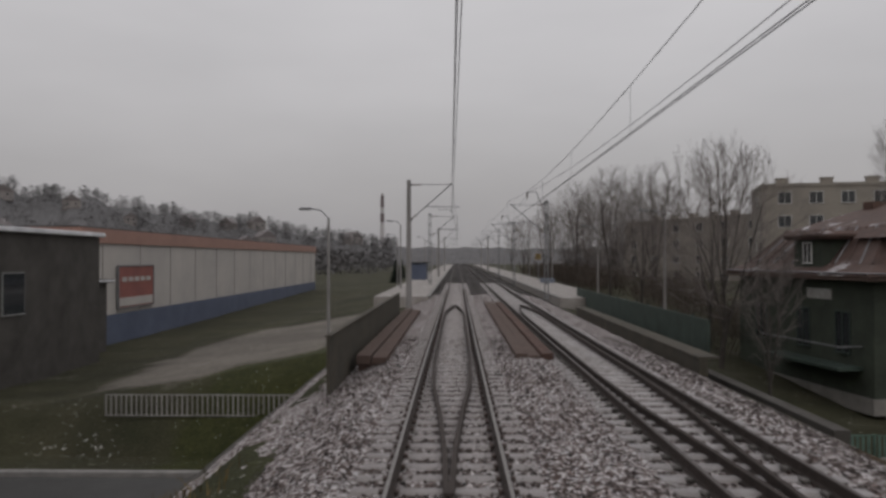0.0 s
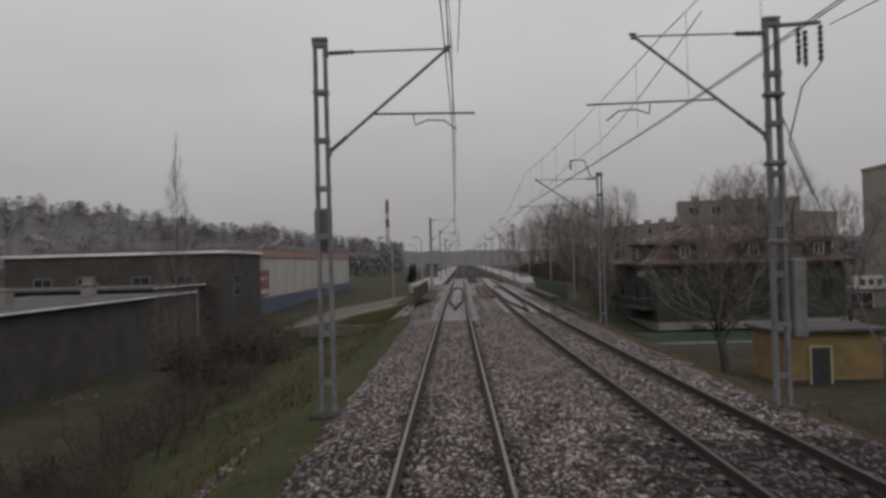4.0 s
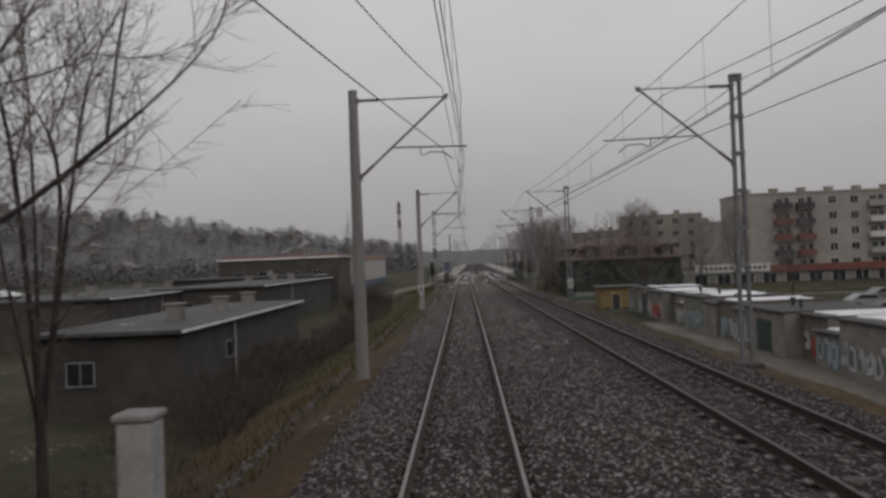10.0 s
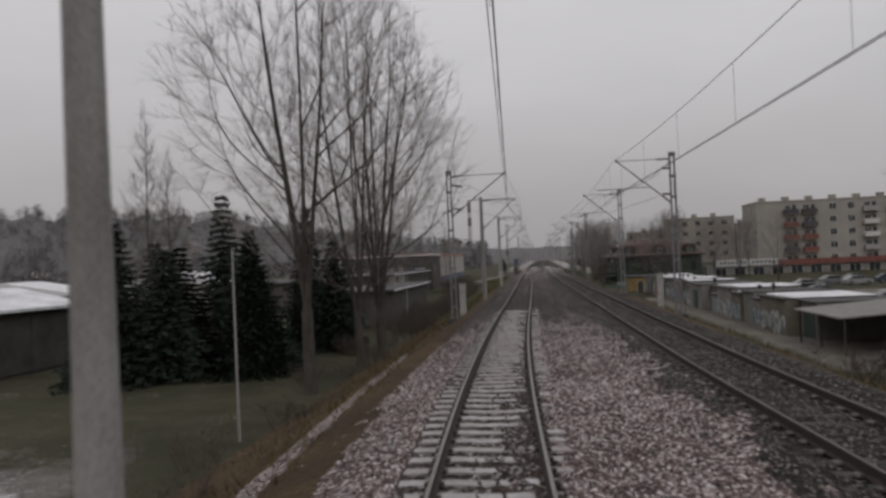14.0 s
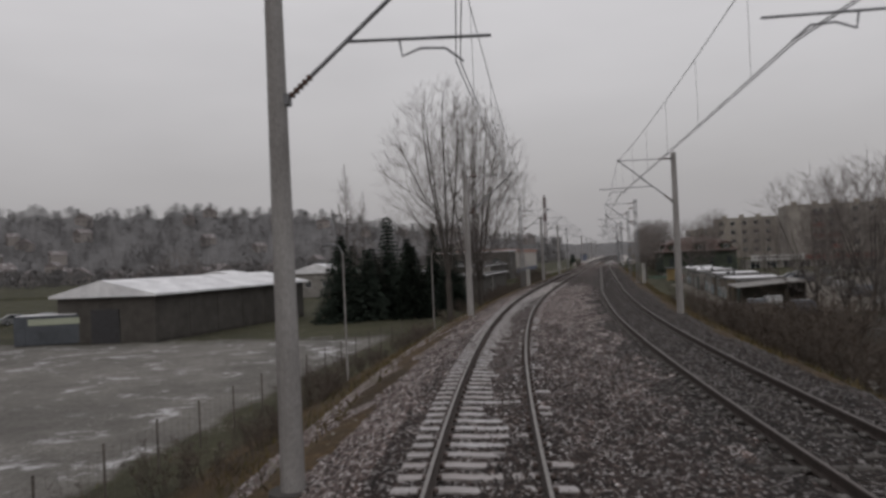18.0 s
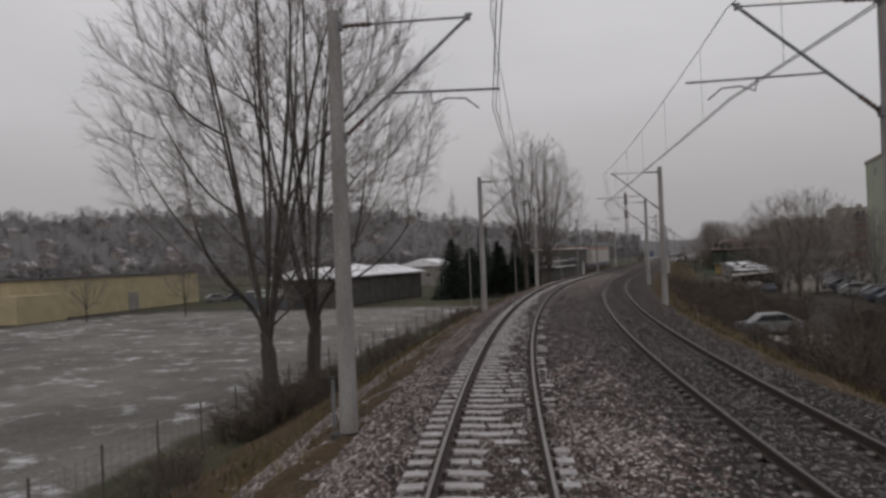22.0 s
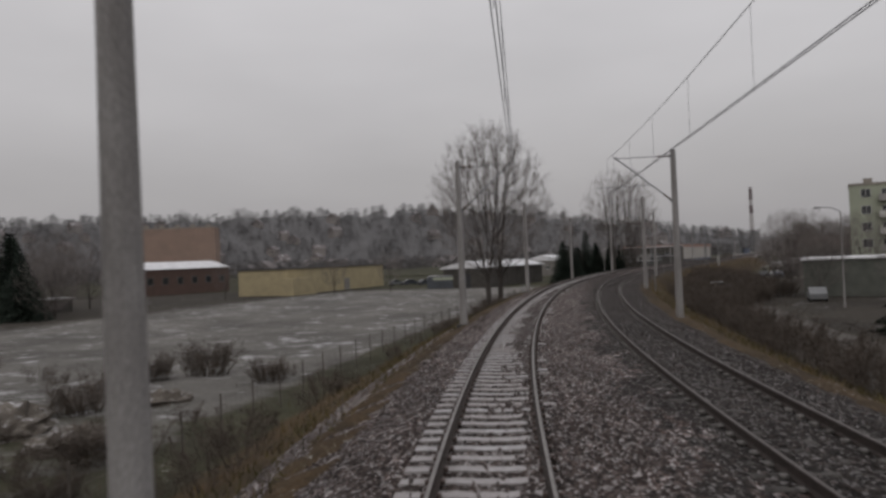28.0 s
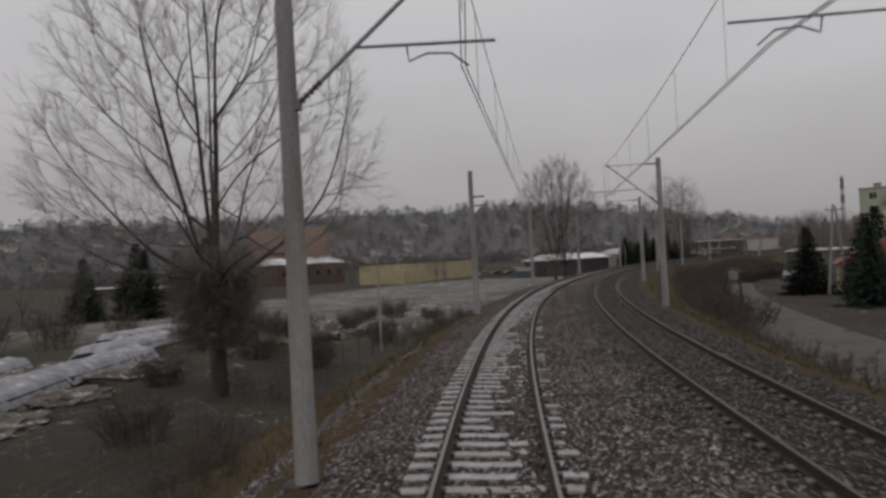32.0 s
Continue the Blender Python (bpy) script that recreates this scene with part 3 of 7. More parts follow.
def ground_height(s, lat):
    left, right = -lat, lat - np.interp(s, [-700, 60, 135, 205, 520], [7.2, 7.4, 8.4, 7.5, 7.3])
    low_l = np.interp(s, [-300, -110, -30, 40, 520], [-1.6, -2.4, -3.3, -3.4, -3.4])
    toe_l = np.interp(s, [-120, -10, 25, 60, 150, 520], [12, 16, 10, 6.0, 6.0, 6.5])
    low_r = np.interp(s, [-120, -40, -18, 0, 30, 42, 125, 150, 520], [-0.9, -0.9, -2.5, -4.2, -4.2, -3.6, -3.5, -3.0, -3.0])
    toe_r = np.interp(s, [-40, 0, 60, 100, 150, 520], [8, 8, 5, 4.5, 6, 6])
    z = np.full(len(s), -0.62)
    brim = np.interp(s, [18, 30, 135, 165], [-0.62, -0.36, -0.36, -0.42])
    z = np.where(left > 0.5, brim, z)
    f = np.clip((left - 3.1) / toe_l, 0, 1)
    z = np.where(left > 3.1, brim + (low_l - brim) * f**0.9, z)
    rim = np.interp(s, [14, 26, 60], [-0.62, -0.4, -0.34])
    z = np.where(right > -2.2, rim, z)
    g = np.clip(right / toe_r, 0, 1)
    z = np.where(right > 0, rim + (low_r - rim) * g**0.9, z)
    road = np.clip((np.minimum(s - 1.5, np.where(lat < 0, 23.5, 13.0) - s)) / 2.0, 0, 1) * np.where((left > 4.6) | (right > 1.8), 1, 0)
    z = z * (1 - road) + -4.75 * road
    return z


def bumpy(x, y, a, f):
    return a * (np.sin(x * f + 1.3) * np.sin(y * f * 1.17) + 0.6 * np.sin(x * f * 2.3 + y * f * 1.9) + 0.4 * np.sin(y * f * 4.1 - x * f * 3.3))


gx = np.concatenate([[-6000, -2500, -1200, -700, -420, -260, -180, -130, -100], np.arange(-86, -50, 4.0), np.arange(-50, -30, 2.0), np.arange(-30, 76, 1.0), np.arange(76, 130, 5.0), [150, 200, 300, 500, 900, 1800, 6000]])
gy = np.concatenate([[-6000, -2500, -1200, -700, -520, -440, -400], np.arange(-375, 31, 1.25), np.arange(31, 130, 5.0), [150, 200, 280, 400, 600, 900, 1500, 3000, 6000]])
GX, GY = [v.ravel() for v in np.meshgrid(gx, gy)]
g_s, g_lat = plan_of(GX, GY)
g_z = ground_height(g_s, g_lat) + bumpy(GX, GY, 0.05, 0.55) * np.clip((np.abs(g_lat) - 3) / 4, 0, 1)
nx = len(gx)
i_f = np.array([[r * nx + c, r * nx + c + 1, (r + 1) * nx + c + 1, (r + 1) * nx + c] for r in range(len(gy) - 1) for c in range(nx - 1)])
ground = mesh_of("ground", np.stack([GX, GY, g_z], 1), i_f, M_GROUND, smooth=True)


def ramp_up(v, a, b):
    """0 below a, 1 above b, smooth between."""
    t = np.clip((v - a) / (b - a), 0, 1)
    return t * t * (3 - 2 * t)


g_left, g_right = -g_lat, g_lat
MASKS = {
    "turf": np.maximum(ramp_up(g_left, 1.0, 3.0) * ramp_up(g_left, 10.5, 7.5) * ramp_up(g_s, 55, 75), ramp_up(g_right, 5, 6.5) * ramp_up(g_right, 13.5, 11.0) * ramp_up(g_s, 13, 19)),
    "moss": np.maximum(ramp_up(g_left, 1.0, 3.0) * ramp_up(g_left, 13, 8.5) * ramp_up(g_s, -6, 4) * ramp_up(g_s, 125, 60), 0.3 * ramp_up(g_left, 3, 5) * ramp_up(g_left, 12, 9) * ramp_up(g_s, 140, 160)),
    "soil": np.maximum(0.8 * ramp_up(g_left, 42, 60) * ramp_up(g_left, 260, 180) * ramp_up(g_s, 120, 150), np.maximum(ramp_up(g_right, 11.5, 14) * ramp_up(g_right, 60, 44) * ramp_up(g_s, 134, 142), 0.62 * ramp_up(g_left, 5, 9) * ramp_up(g_left, 60, 40) * ramp_up(g_s, 246, 290))),
    "yard": ramp_up(g_left, 10.5, 13.5) * ramp_up(g_left, 78, 52) * ramp_up(g_s, 134, 152) * ramp_up(g_s, 300, 236),
    "sand": np.maximum(ramp_up(g_left, 5, 7) * ramp_up(g_left, 19, 13) * ramp_up(g_s, -30, -22) * ramp_up(g_s, 3, -2), ramp_up(g_right, 14, 18) * ramp_up(g_right, 70, 55) * ramp_up(g_s, 52, 58) * ramp_up(g_s, 134, 126)),
}
for key, val in MASKS.items():
    ground.data.attributes.new(key, "FLOAT", "POINT").data.foreach_set("value", np.ascontiguousarray(val, np.float32))
tagged(ground, "rough winter grass and thin snow beside the embankment", "ground", kind="structure")

# ---- ballast ----
OPEN_A, OPEN_B = 32.0, 123.0


def ballast_height(s, lat):
    t2 = np.interp(s, TWO_S, TWO_LAT)
    bare = np.where((s < OPEN_A) | (s > OPEN_B), 1.0, 0.0)
    tie = np.round(s / 0.6)
    jig = np.sin(tie * 12.9898) * 43758.5453
    jig = jig - np.floor(jig)
    far_edge = np.where(s < 40, 2.0, np.interp(s, [150, 154, 268, 283, 300, 316, 326], [0.35, 0.06, 0.06, 0.3, 0.1, 0.25, 0.6]) + 0.15 * np.sin(s * 0.09 + 1.0) + 0.13 * np.sin(s * 0.37) + 0.5 * (jig - 0.5))
    z = np.full(np.shape(s), -0.155)
    z = np.where((lat > -1.36) & (lat < far_edge), -0.155 - 0.048 * bare, z)
    z = np.where((lat > 0.92) & (lat < 1.22 + 0.2 * (jig - 0.5)), -0.155 - bare * (0.052 if np.ndim(s) == 0 else np.where((s < 40) | (jig < 0.4), 0.05, 0.012)), z)
    z = np.where((lat >= far_edge) & (lat < 0.6), -0.155 - 0.016 * bare, z)
    z = np.where(np.abs(np.abs(lat) - 0.7535) < 0.17, np.where((lat > 0.58) & (lat < 0.72) & (lat > far_edge), -0.172, -0.205), z)
    z = np.where(np.abs(lat - t2) < 1.25, np.where(s < 27, -0.215, -0.176), z)
    z = np.where(np.abs(np.abs(lat - t2) - 0.7535) < 0.15, -0.19, z)
    z = np.where(lat < -1.75, -0.155 - np.clip(-lat - 1.75, 0, 3) * 0.33, z)
    z = np.where(lat > t2 + 1.8, -0.155 - np.clip(lat - t2 - 1.8, 0, 1.3) * 0.33 - np.clip(lat - t2 - 3.1, 0, 3) * 1.6, z)
    mid = np.clip(1 - np.abs(lat - t2 / 2) / 0.8, 0, 1)
    z = z + 0.04 * mid
    cn = np.radians(np.interp(s, np.arange(len(CANT)) * STEP, CANT))
    return z - np.where(np.abs(lat) < 2, lat, np.sign(lat) * np.clip(4 - np.abs(lat), 0, 2)) * np.sin(cn)


def places(s, lat, z):
    th = np.interp(s, LINE_S, LINE_TH)
    return np.stack([np.interp(s, LINE_S, LINE_C[:, 0]) + lat * np.cos(th), np.interp(s, LINE_S, LINE_C[:, 1]) + lat * np.sin(th), z], -1)


rng = np.random.default_rng(4)
b_s = np.concatenate([np.arange(-400, -60, 5.0), np.arange(-60, 345, 0.3), [350, 370, 400]])
b_u = np.concatenate([np.linspace(-4.4, -1.8, 12), np.arange(-1.62, 1.81, 0.085), np.linspace(2.0, 9.8, 60)])
BS, BU = np.meshgrid(b_s, b_u, indexing="ij")
stretch = np.interp(BS, TWO_S, TWO_LAT) - 4.5
BLAT = BU + np.where(BU > 2.0, stretch * np.clip((BU - 2.0) / 3.0, 0, 1), 0)
BZ = ballast_height(BS, BLAT) + rng.normal(0, 0.014, BS.shape)
nb = len(b_u)
b_faces = [(r * nb + c, r * nb + c + 1, (r + 1) * nb + c + 1, (r + 1) * nb + c) for r in range(len(b_s) - 1) for c in range(nb - 1)]
bed = mesh_of("ballast_bed", places(BS.ravel(), BLAT.ravel(), BZ.ravel()), b_faces, M_BALLAST)
fb = np.array(b_faces)
fs_, fl_ = BS.ravel()[fb].mean(1), BLAT.ravel()[fb].mean(1)
wob = bumpy(fs_, fl_ * 3, 0.35, 0.8) + rng.normal(0, 0.35, len(fs_))
bz = np.where(fs_ > 27 + wob * 8, 1, 0).astype(np.int32)
t2f = np.array([track_two(s) for s in b_s])[np.searchsorted(b_s, fs_).clip(0, len(b_s) - 1)]
bz[(fl_ > t2f - 1.1 + wob) & (fs_ > 128 + wob * 20)] = 2
bz[(fs_ > 58 + wob * 12) & (fs_ < 134 + wob * 10) & (bz == 1)] = 3
bz[(fl_ > t2f - 1.6 + wob) & (fs_ > 58)] = np.where(fs_[(fl_ > t2f - 1.6 + wob) & (fs_ > 58)] > 58, 2, 3)
bz[(fl_ < -1.65 + wob * 0.6) & (fs_ > 120)] = 3
bz[(fl_ < -1.65 + wob * 0.6) & (fs_ > 138 + wob * 8)] = 1
bz[(bz == 1) & (fs_ > 130) & (fs_ < 172 + wob * 25)] = 4
bz[(bz == 1) & (fs_ > 172) & (fs_ < 226 + wob * 25) & (fl_ > -1.7)] = 3
bz[(bz == 1) & (fs_ > 268 + wob * 30)] = 3
bz[(np.abs(fl_ + 0.2) < 1.1) & (fs_ > 123) & (bz != 2)] = 3
# two stretches of the bed get the darker brown stone
bz[(bz == 3) & (fs_ > 190 + wob * 12) & (fs_ < 222 + wob * 10)] = 5
bz[(bz == 3) & (fs_ > 101 + wob * 14) & (fs_ < 133 + wob * 8)] = 5
bz[(fs_ < -30)] = 2
bed.data.materials.append(M_BALLAST_BROWN)
bed.data.materials.append(M_BALLAST_DARK)
bed.data.materials.append(M_BALLAST_OLD)
bed.data.materials.append(M_BALLAST_FROST)
bed.data.materials.append(M_BALLAST_DEEP)
bed.data.polygons.foreach_set("material_index", bz)
tagged(bed, "brown-grey broken stone ballast with flecks of frost", "ballast", kind="structure")

# loose stones over the bed
n_st = 95000
k_s = np.concatenate([rng.uniform(4, 335, n_st * 3 // 5), rng.uniform(4, 30, n_st // 10), rng.uniform(140, 335, n_st * 3 // 10)])
k_l = rng.uniform(-3.2, 7.6, len(k_s))
tie = np.abs(((k_s + 0.3) % 0.6) - 0.3) < 0.13
keep = ~(tie & (np.abs(k_l + 0.62) < 0.68) & ((k_s < OPEN_A) | (k_s > OPEN_B)))
keep &= (np.abs(np.abs(k_l) - 0.7535) > 0.12)
t2_k = np.interp(k_s, TWO_S, TWO_LAT)
keep &= (np.abs(np.abs(k_l - t2_k) - 0.7535) > 0.12)
k_s, k_l = k_s[keep], k_l[keep]
base = np.array([(1, 0, 0), (0, 1, 0), (-1, 0, 0), (0, -1, 0), (0, 0, 1), (0.2, 0.1, -0.8)], float)
tri = np.array([(0, 1, 4), (1, 2, 4), (2, 3, 4), (3, 0, 4), (1, 0, 5), (2, 1, 5), (3, 2, 5), (0, 3, 5)])
ctr = places(k_s, k_l, ballast_height(k_s, k_l) + 0.008)
size = rng.uniform(0.017, 0.036, (len(k_s), 1, 3)) * np.array([1.15, 1.15, 0.8])
spin = rng.uniform(0, 6.28, len(k_s))
v = base[None] * size * rng.uniform(0.7, 1.25, (len(k_s), 6, 3))
cs, sn = np.cos(spin)[:, None], np.sin(spin)[:, None]
v = np.stack([v[..., 0] * cs - v[..., 1] * sn, v[..., 0] * sn + v[..., 1] * cs, v[..., 2] + 0.25 * v[..., 0]], -1) + ctr[:, None]
fc = (tri[None] + 6 * np.arange(len(k_s))[:, None, None]).reshape(-1, 3)


def quick_mesh(name, verts, tris, material):
    me = bpy.data.meshes.new(name)
    me.vertices.add(len(verts))
    me.vertices.foreach_set("co", np.ascontiguousarray(verts, np.float32).ravel())
    w = tris.shape[1]
    me.loops.add(len(tris) * w)
    me.loops.foreach_set("vertex_index", np.ascontiguousarray(tris, np.int32).ravel())
    me.polygons.add(len(tris))
    me.polygons.foreach_set("loop_start", np.arange(0, len(tris) * w, w, dtype=np.int32))
    me.update(calc_edges=True)
    me.materials.append(material)
    return new(name, me)


stones = quick_mesh("ballast_stones", v.reshape(-1, 3), fc, M_STONE)
tagged(stones, "loose angular ballast stones, some frosted white", "ballast", kind="stuff")

# ---- tracks ----
RAIL = [(-0.036, 0.0), (0.036, 0.0), (0.036, -0.035), (0.010, -0.05), (0.010, -0.14), (0.07, -0.16), (0.07, -0.178), (-0.07, -0.178), (-0.07, -0.16), (-0.010, -0.14), (-0.010, -0.05), (-0.036, -0.035)]
SHINE = [(-0.024, 0.004), (0.024, 0.004), (0.027, -0.006), (-0.027, -0.006)]
stations = np.concatenate([np.arange(-400, -40, 10.0), np.arange(-40, 346, 2.0), [360, 400]])


def sleeper_mesh(name):
    bm = bmesh.new()
    prism(bm, [(-1.25, -0.40), (1.25, -0.40), (1.25, -0.20), (1.22, -0.185), (0.45, -0.175), (0.2, -0.19), (-0.2, -0.19), (-0.45, -0.175), (-1.22, -0.185), (-1.25, -0.20)], -0.125, 0.125)
    me = bpy.data.meshes.new(name)
    bm.to_mesh(me)
    bm.free()
    me.materials.append(M_SLEEPER)
    return me


def railway_track(name, label, lat_of, shiny):
    tr = thing(name, Matrix.Identity(4), label, "railway track", kind="structure")
    for side in (-1, 1):
        vv, ff = sweep(RAIL, stations, lambda s: lat_of(s) + side * 0.7535, lambda s: 0.0)
        r = mesh_of("rail", vv, ff, M_RAIL, tr, "rusty steel rail")
        vv, ff = sweep(SHINE, stations, lambda s: lat_of(s) + side * 0.7535, lambda s: 0.0)
        mesh_of("running_surface", vv, ff, M_RAILTOP if shiny else M_RAIL_DULL, r, "worn bright rail head" if shiny else "dull rail head")
    return tr


M_RAIL_DULL = mat("dull_rail_head", (0.12, 0.10, 0.095), (0.07, 0.06, 0.055), 6, 0.5, metal=0.6)
track_a = railway_track("railway_track", "single railway track on frosted concrete sleepers", lambda s: 0.0, True)
track_b = railway_track("railway_track", "second railway track with dark rusty rails", track_two, False)


def joined_boxes(name, rows, material, parent, label):
    """rows: centre s, lat, z, size lat, size s, size z, all in one mesh."""
    rows = np.array(rows, float)
    u = np.array([(-1, -1, -1), (1, -1, -1), (1, 1, -1), (-1, 1, -1), (-1, -1, 1), (1, -1, 1), (1, 1, 1), (-1, 1, 1)], float) / 2
    lat = rows[:, 1, None] + u[None, :, 0] * rows[:, 3, None]
    s = rows[:, 0, None] + u[None, :, 1] * rows[:, 4, None]
    z = rows[:, 2, None] + u[None, :, 2] * rows[:, 5, None]
    q = np.array([(0, 3, 2, 1), (4, 5, 6, 7), (0, 1, 5, 4), (1, 2, 6, 5), (2, 3, 7, 6), (3, 0, 4, 7)])
    # s runs backwards along y, so the faces are turned
    q = q[:, ::-1]
    ob = quick_mesh(name, places(s.ravel(), lat.ravel(), z.ravel()), (q[None] + 8 * np.arange(len(rows))[:, None, None]).reshape(-1, 4), material)
    ob.parent = parent
    return tagged(ob, label, kind="stuff")


far_ties = [(s, 0.0, -0.28, 2.5, 0.25, 0.2) for s in np.arange(-60, OPEN_A, 0.6)] + [(s, 0.0, -0.28, 2.5, 0.25, 0.2) for s in np.arange(OPEN_B, 150, 0.6)]
joined_boxes("sleepers", far_ties, M_SLEEPER, track_a, "frosted concrete sleepers")
joined_boxes("sleepers", [(s, track_two(s), -0.27, 2.5, 0.25, 0.2) for s in np.arange(-60, 28, 0.6)], M_SLEEPER, track_b, "frosted sleepers of the bridge approach")
joined_boxes("sleepers", [(s, track_two(s), -0.284, 2.5, 0.25, 0.2) for s in np.arange(28.2, 345, 0.6)], M_SLEEPER_OLD, track_b, "dirty sleepers half buried in ballast")
clips = [(s, sd * 0.7535 + o, -0.15 - (sd * 0.7535) * math.sin(cant(s)), 0.06, 0.10, 0.045) for s in np.arange(-40.05, 345, 0.6) for sd in (-1, 1) for o in (-0.1, 0.1)]
joined_boxes("rail_fastenings", clips, M_CLIP, track_a, "rusty rail clips")
clips = [(s, track_two(s) + sd * 0.7535 + o, -0.155, 0.10, 0.15, 0.045) for s in np.arange(-40.05, 345, 0.6) for sd in (-1, 1) for o in (-0.12, 0.12)]
joined_boxes("rail_fastenings", clips, M_CLIP_FROST, track_b, "frosted rail clips and plates")


def guard_rail(parent, lat_of, shift=0.0):
    """Bridge guard rails that close to a point at both ends."""
    st = [21.0, 19.0, 16.0, 12.5, 8.0, 2.0, -4.0, -8.0, -11.0, -13.0, -14.5]
    st = [s + shift * (s > 5) for s in st]
    off = [0.03, 0.07, 0.2, 0.42, 0.5, 0.5, 0.5, 0.48, 0.3, 0.12, 0.03]
    for side in (-1, 1):
        vv, ff = sweep(RAIL, st, lambda s: lat_of(s) + side * float(np.interp(s, st[::-1], off[::-1])), lambda s: -0.03)
        mesh_of("guard_rail", vv, ff, M_RAIL, parent, "rusty guard rail closing to a point")


guard_rail(track_a, lambda s: 0.0, 3.0)
guard_rail(track_b, track_two, 6.0)

# ---- overhead line ----
MASTS_L = [(-140, "p"), (-88, "p"), (-50, "l"), (-14, "p"), (20, ""), (54, "l"), (77, "p"), (107.5, "p"), (126, "l"), (162, "p"), (194, "p"), (226, "p"), (258, "p"), (290, "x"), (322, "p"), (352, "p")]
MASTS_R = [(-190, "p"), (-140, "p"), (-95, "l"), (-60, "l"), (-26, "l"), (30, "l"), (54.5, "a"), (75, "l"), (107.3, "l"), (128.5, "l"), (165, "p"), (194, "p"), (225.5, "p"), (257.5, "p"), (290, "p"), (322, "p"), (352, "p")]


def mast_lat_r(s):
    return {30: 7.65, 54.5: 6.7, 75: 7.3, 107.3: 7.7, 128.5: 7.98, 194: 7.66, 225.5: 7.44, 290: 7.42}.get(s, wire_two(s) + 2.9)


def insulator(bm, a, b):
    a, b = Vector(a), Vector(b)
    n = 6
    for i in range(n):
        p = a.lerp(b, i / n)
        q = a.lerp(b, (i + 0.55) / n)
        tube(bm, p, q, 0.055, 0.05, 8)
        tube(bm, q, a.lerp(b, (i + 1) / n), 0.028, 0.028, 6)
    return bm


def catenary_mast(kind, reach, label, group, over=0.75):
    """Stands at its foot; the arm points along +x. reach: from the mast to the track's axis."""
    root = thing("catenary_mast", Matrix.Identity(4), label, "catenary mast", group)
    top = 7.55
    if kind == "l":
        for sx in (-0.13, 0.13):
            bm = bmesh.new()
            prism(bm, [(sx - 0.04, -0.7), (sx + 0.04, -0.7), (sx * 0.8 + 0.036, top), (sx * 0.8 - 0.036, top)], -0.075, 0.075)
            part("mast_leg", bm, M_STEEL, root)
        for i in range(8):
            z = 0.3 + i * 1.02
            for y in (-0.082, 0.082):
                part("batten_plate", boxes(((0, y, z), (0.32, 0.012, 0.11))), M_STEEL, root)
        part("mast_cap", boxes(((0, 0, top), (0.32, 0.2, 0.06))), M_STEEL, root)
        part("foundation", boxes(((0, 0, -0.75), (0.7, 0.8, 0.9)), bevel=0.05), M_FOOT, root, "dark concrete footing")
    else:
        bm = tube(bmesh.new(), (0, 0, -1.2), (0, 0, top), 0.185, 0.125, 12)
        part("mast_pole", bm, M_CONC, root, "weathered concrete pole")
        part("foundation", tube(bmesh.new(), (0, 0, -1.3), (0, 0, -0.42), 0.42, 0.36, 10), M_FOOT, root, "dark concrete footing")
    if kind == "x":
        for z in (6.1, 5.6):
            part("insulator", insulator(bmesh.new(), (0.15, 0, z), (0.75, 0, z)), M_INSUL, root, "brown porcelain insulator")
            part("anchor_arm", tube(bmesh.new(), (0.0, 0, z), (0.2, 0, z), 0.04), M_TUBE, root)
        return root
    if kind == "":
        return root
    tip = (reach - 0.25, 0, 7.28)
    foot = (0.14, 0, 5.15)
    part("strut", pipe(bmesh.new(), [Vector(foot).lerp(Vector(tip), 0.15), Vector(foot).lerp(Vector(tip), 1.03)], 0.034, 8), M_TUBE, root, "slanting galvanised tube")
    part("insulator", insulator(bmesh.new(), foot, Vector(foot).lerp(Vector(tip), 0.16)), M_INSUL, root, "brown insulator")
    part("top_tie", pipe(bmesh.new(), [(0.75, 0, 7.27), tip], 0.022, 6), M_TUBE, root)
    part("insulator", insulator(bmesh.new(), (0.12, 0, 7.26), (0.75, 0, 7.27)), M_INSUL, root, "brown insulator")
    knee = Vector(foot).lerp(Vector(tip), 0.37)
    part("steady_tube", pipe(bmesh.new(), [knee, (reach + over, 0, 5.9)], 0.024, 6), M_TUBE, root)
    bm = pipe(bmesh.new(), [(reach + over - 1.3, 0, 5.9), (reach + over - 1.27, 0, 5.68), (reach + over - 1.0, 0, 5.78), (reach + over - 0.65, 0, 5.76), (reach + over - 0.4, 0, 5.56)], 0.018, 5)
    part("registration_arm", bm, M_TUBE, root)
    for c, z in ((tip, (0.1, 0.08, 0.12)), ((0.14, 0, 5.15), (0.1, 0.16, 0.16)), ((0.12, 0, 7.26), (0.1, 0.16, 0.14))):
        part("clamp", boxes((c, z)), M_STEEL, root)
    return root


def swan_bracket(root):
    """Feeder bracket bent up over the mast top."""
    part("feeder_bracket", pipe(bmesh.new(), [(0.1, 0, 7.35), (0.45, 0, 7.4), (0.75, 0, 8.25), (1.45, 0, 8.25)], 0.035, 6), M_STEEL, root)
    part("feeder_insulator", insulator(bmesh.new(), (1.45, 0, 8.22), (1.45, 0, 7.75)), M_INSUL, root, "hanging brown insulator")


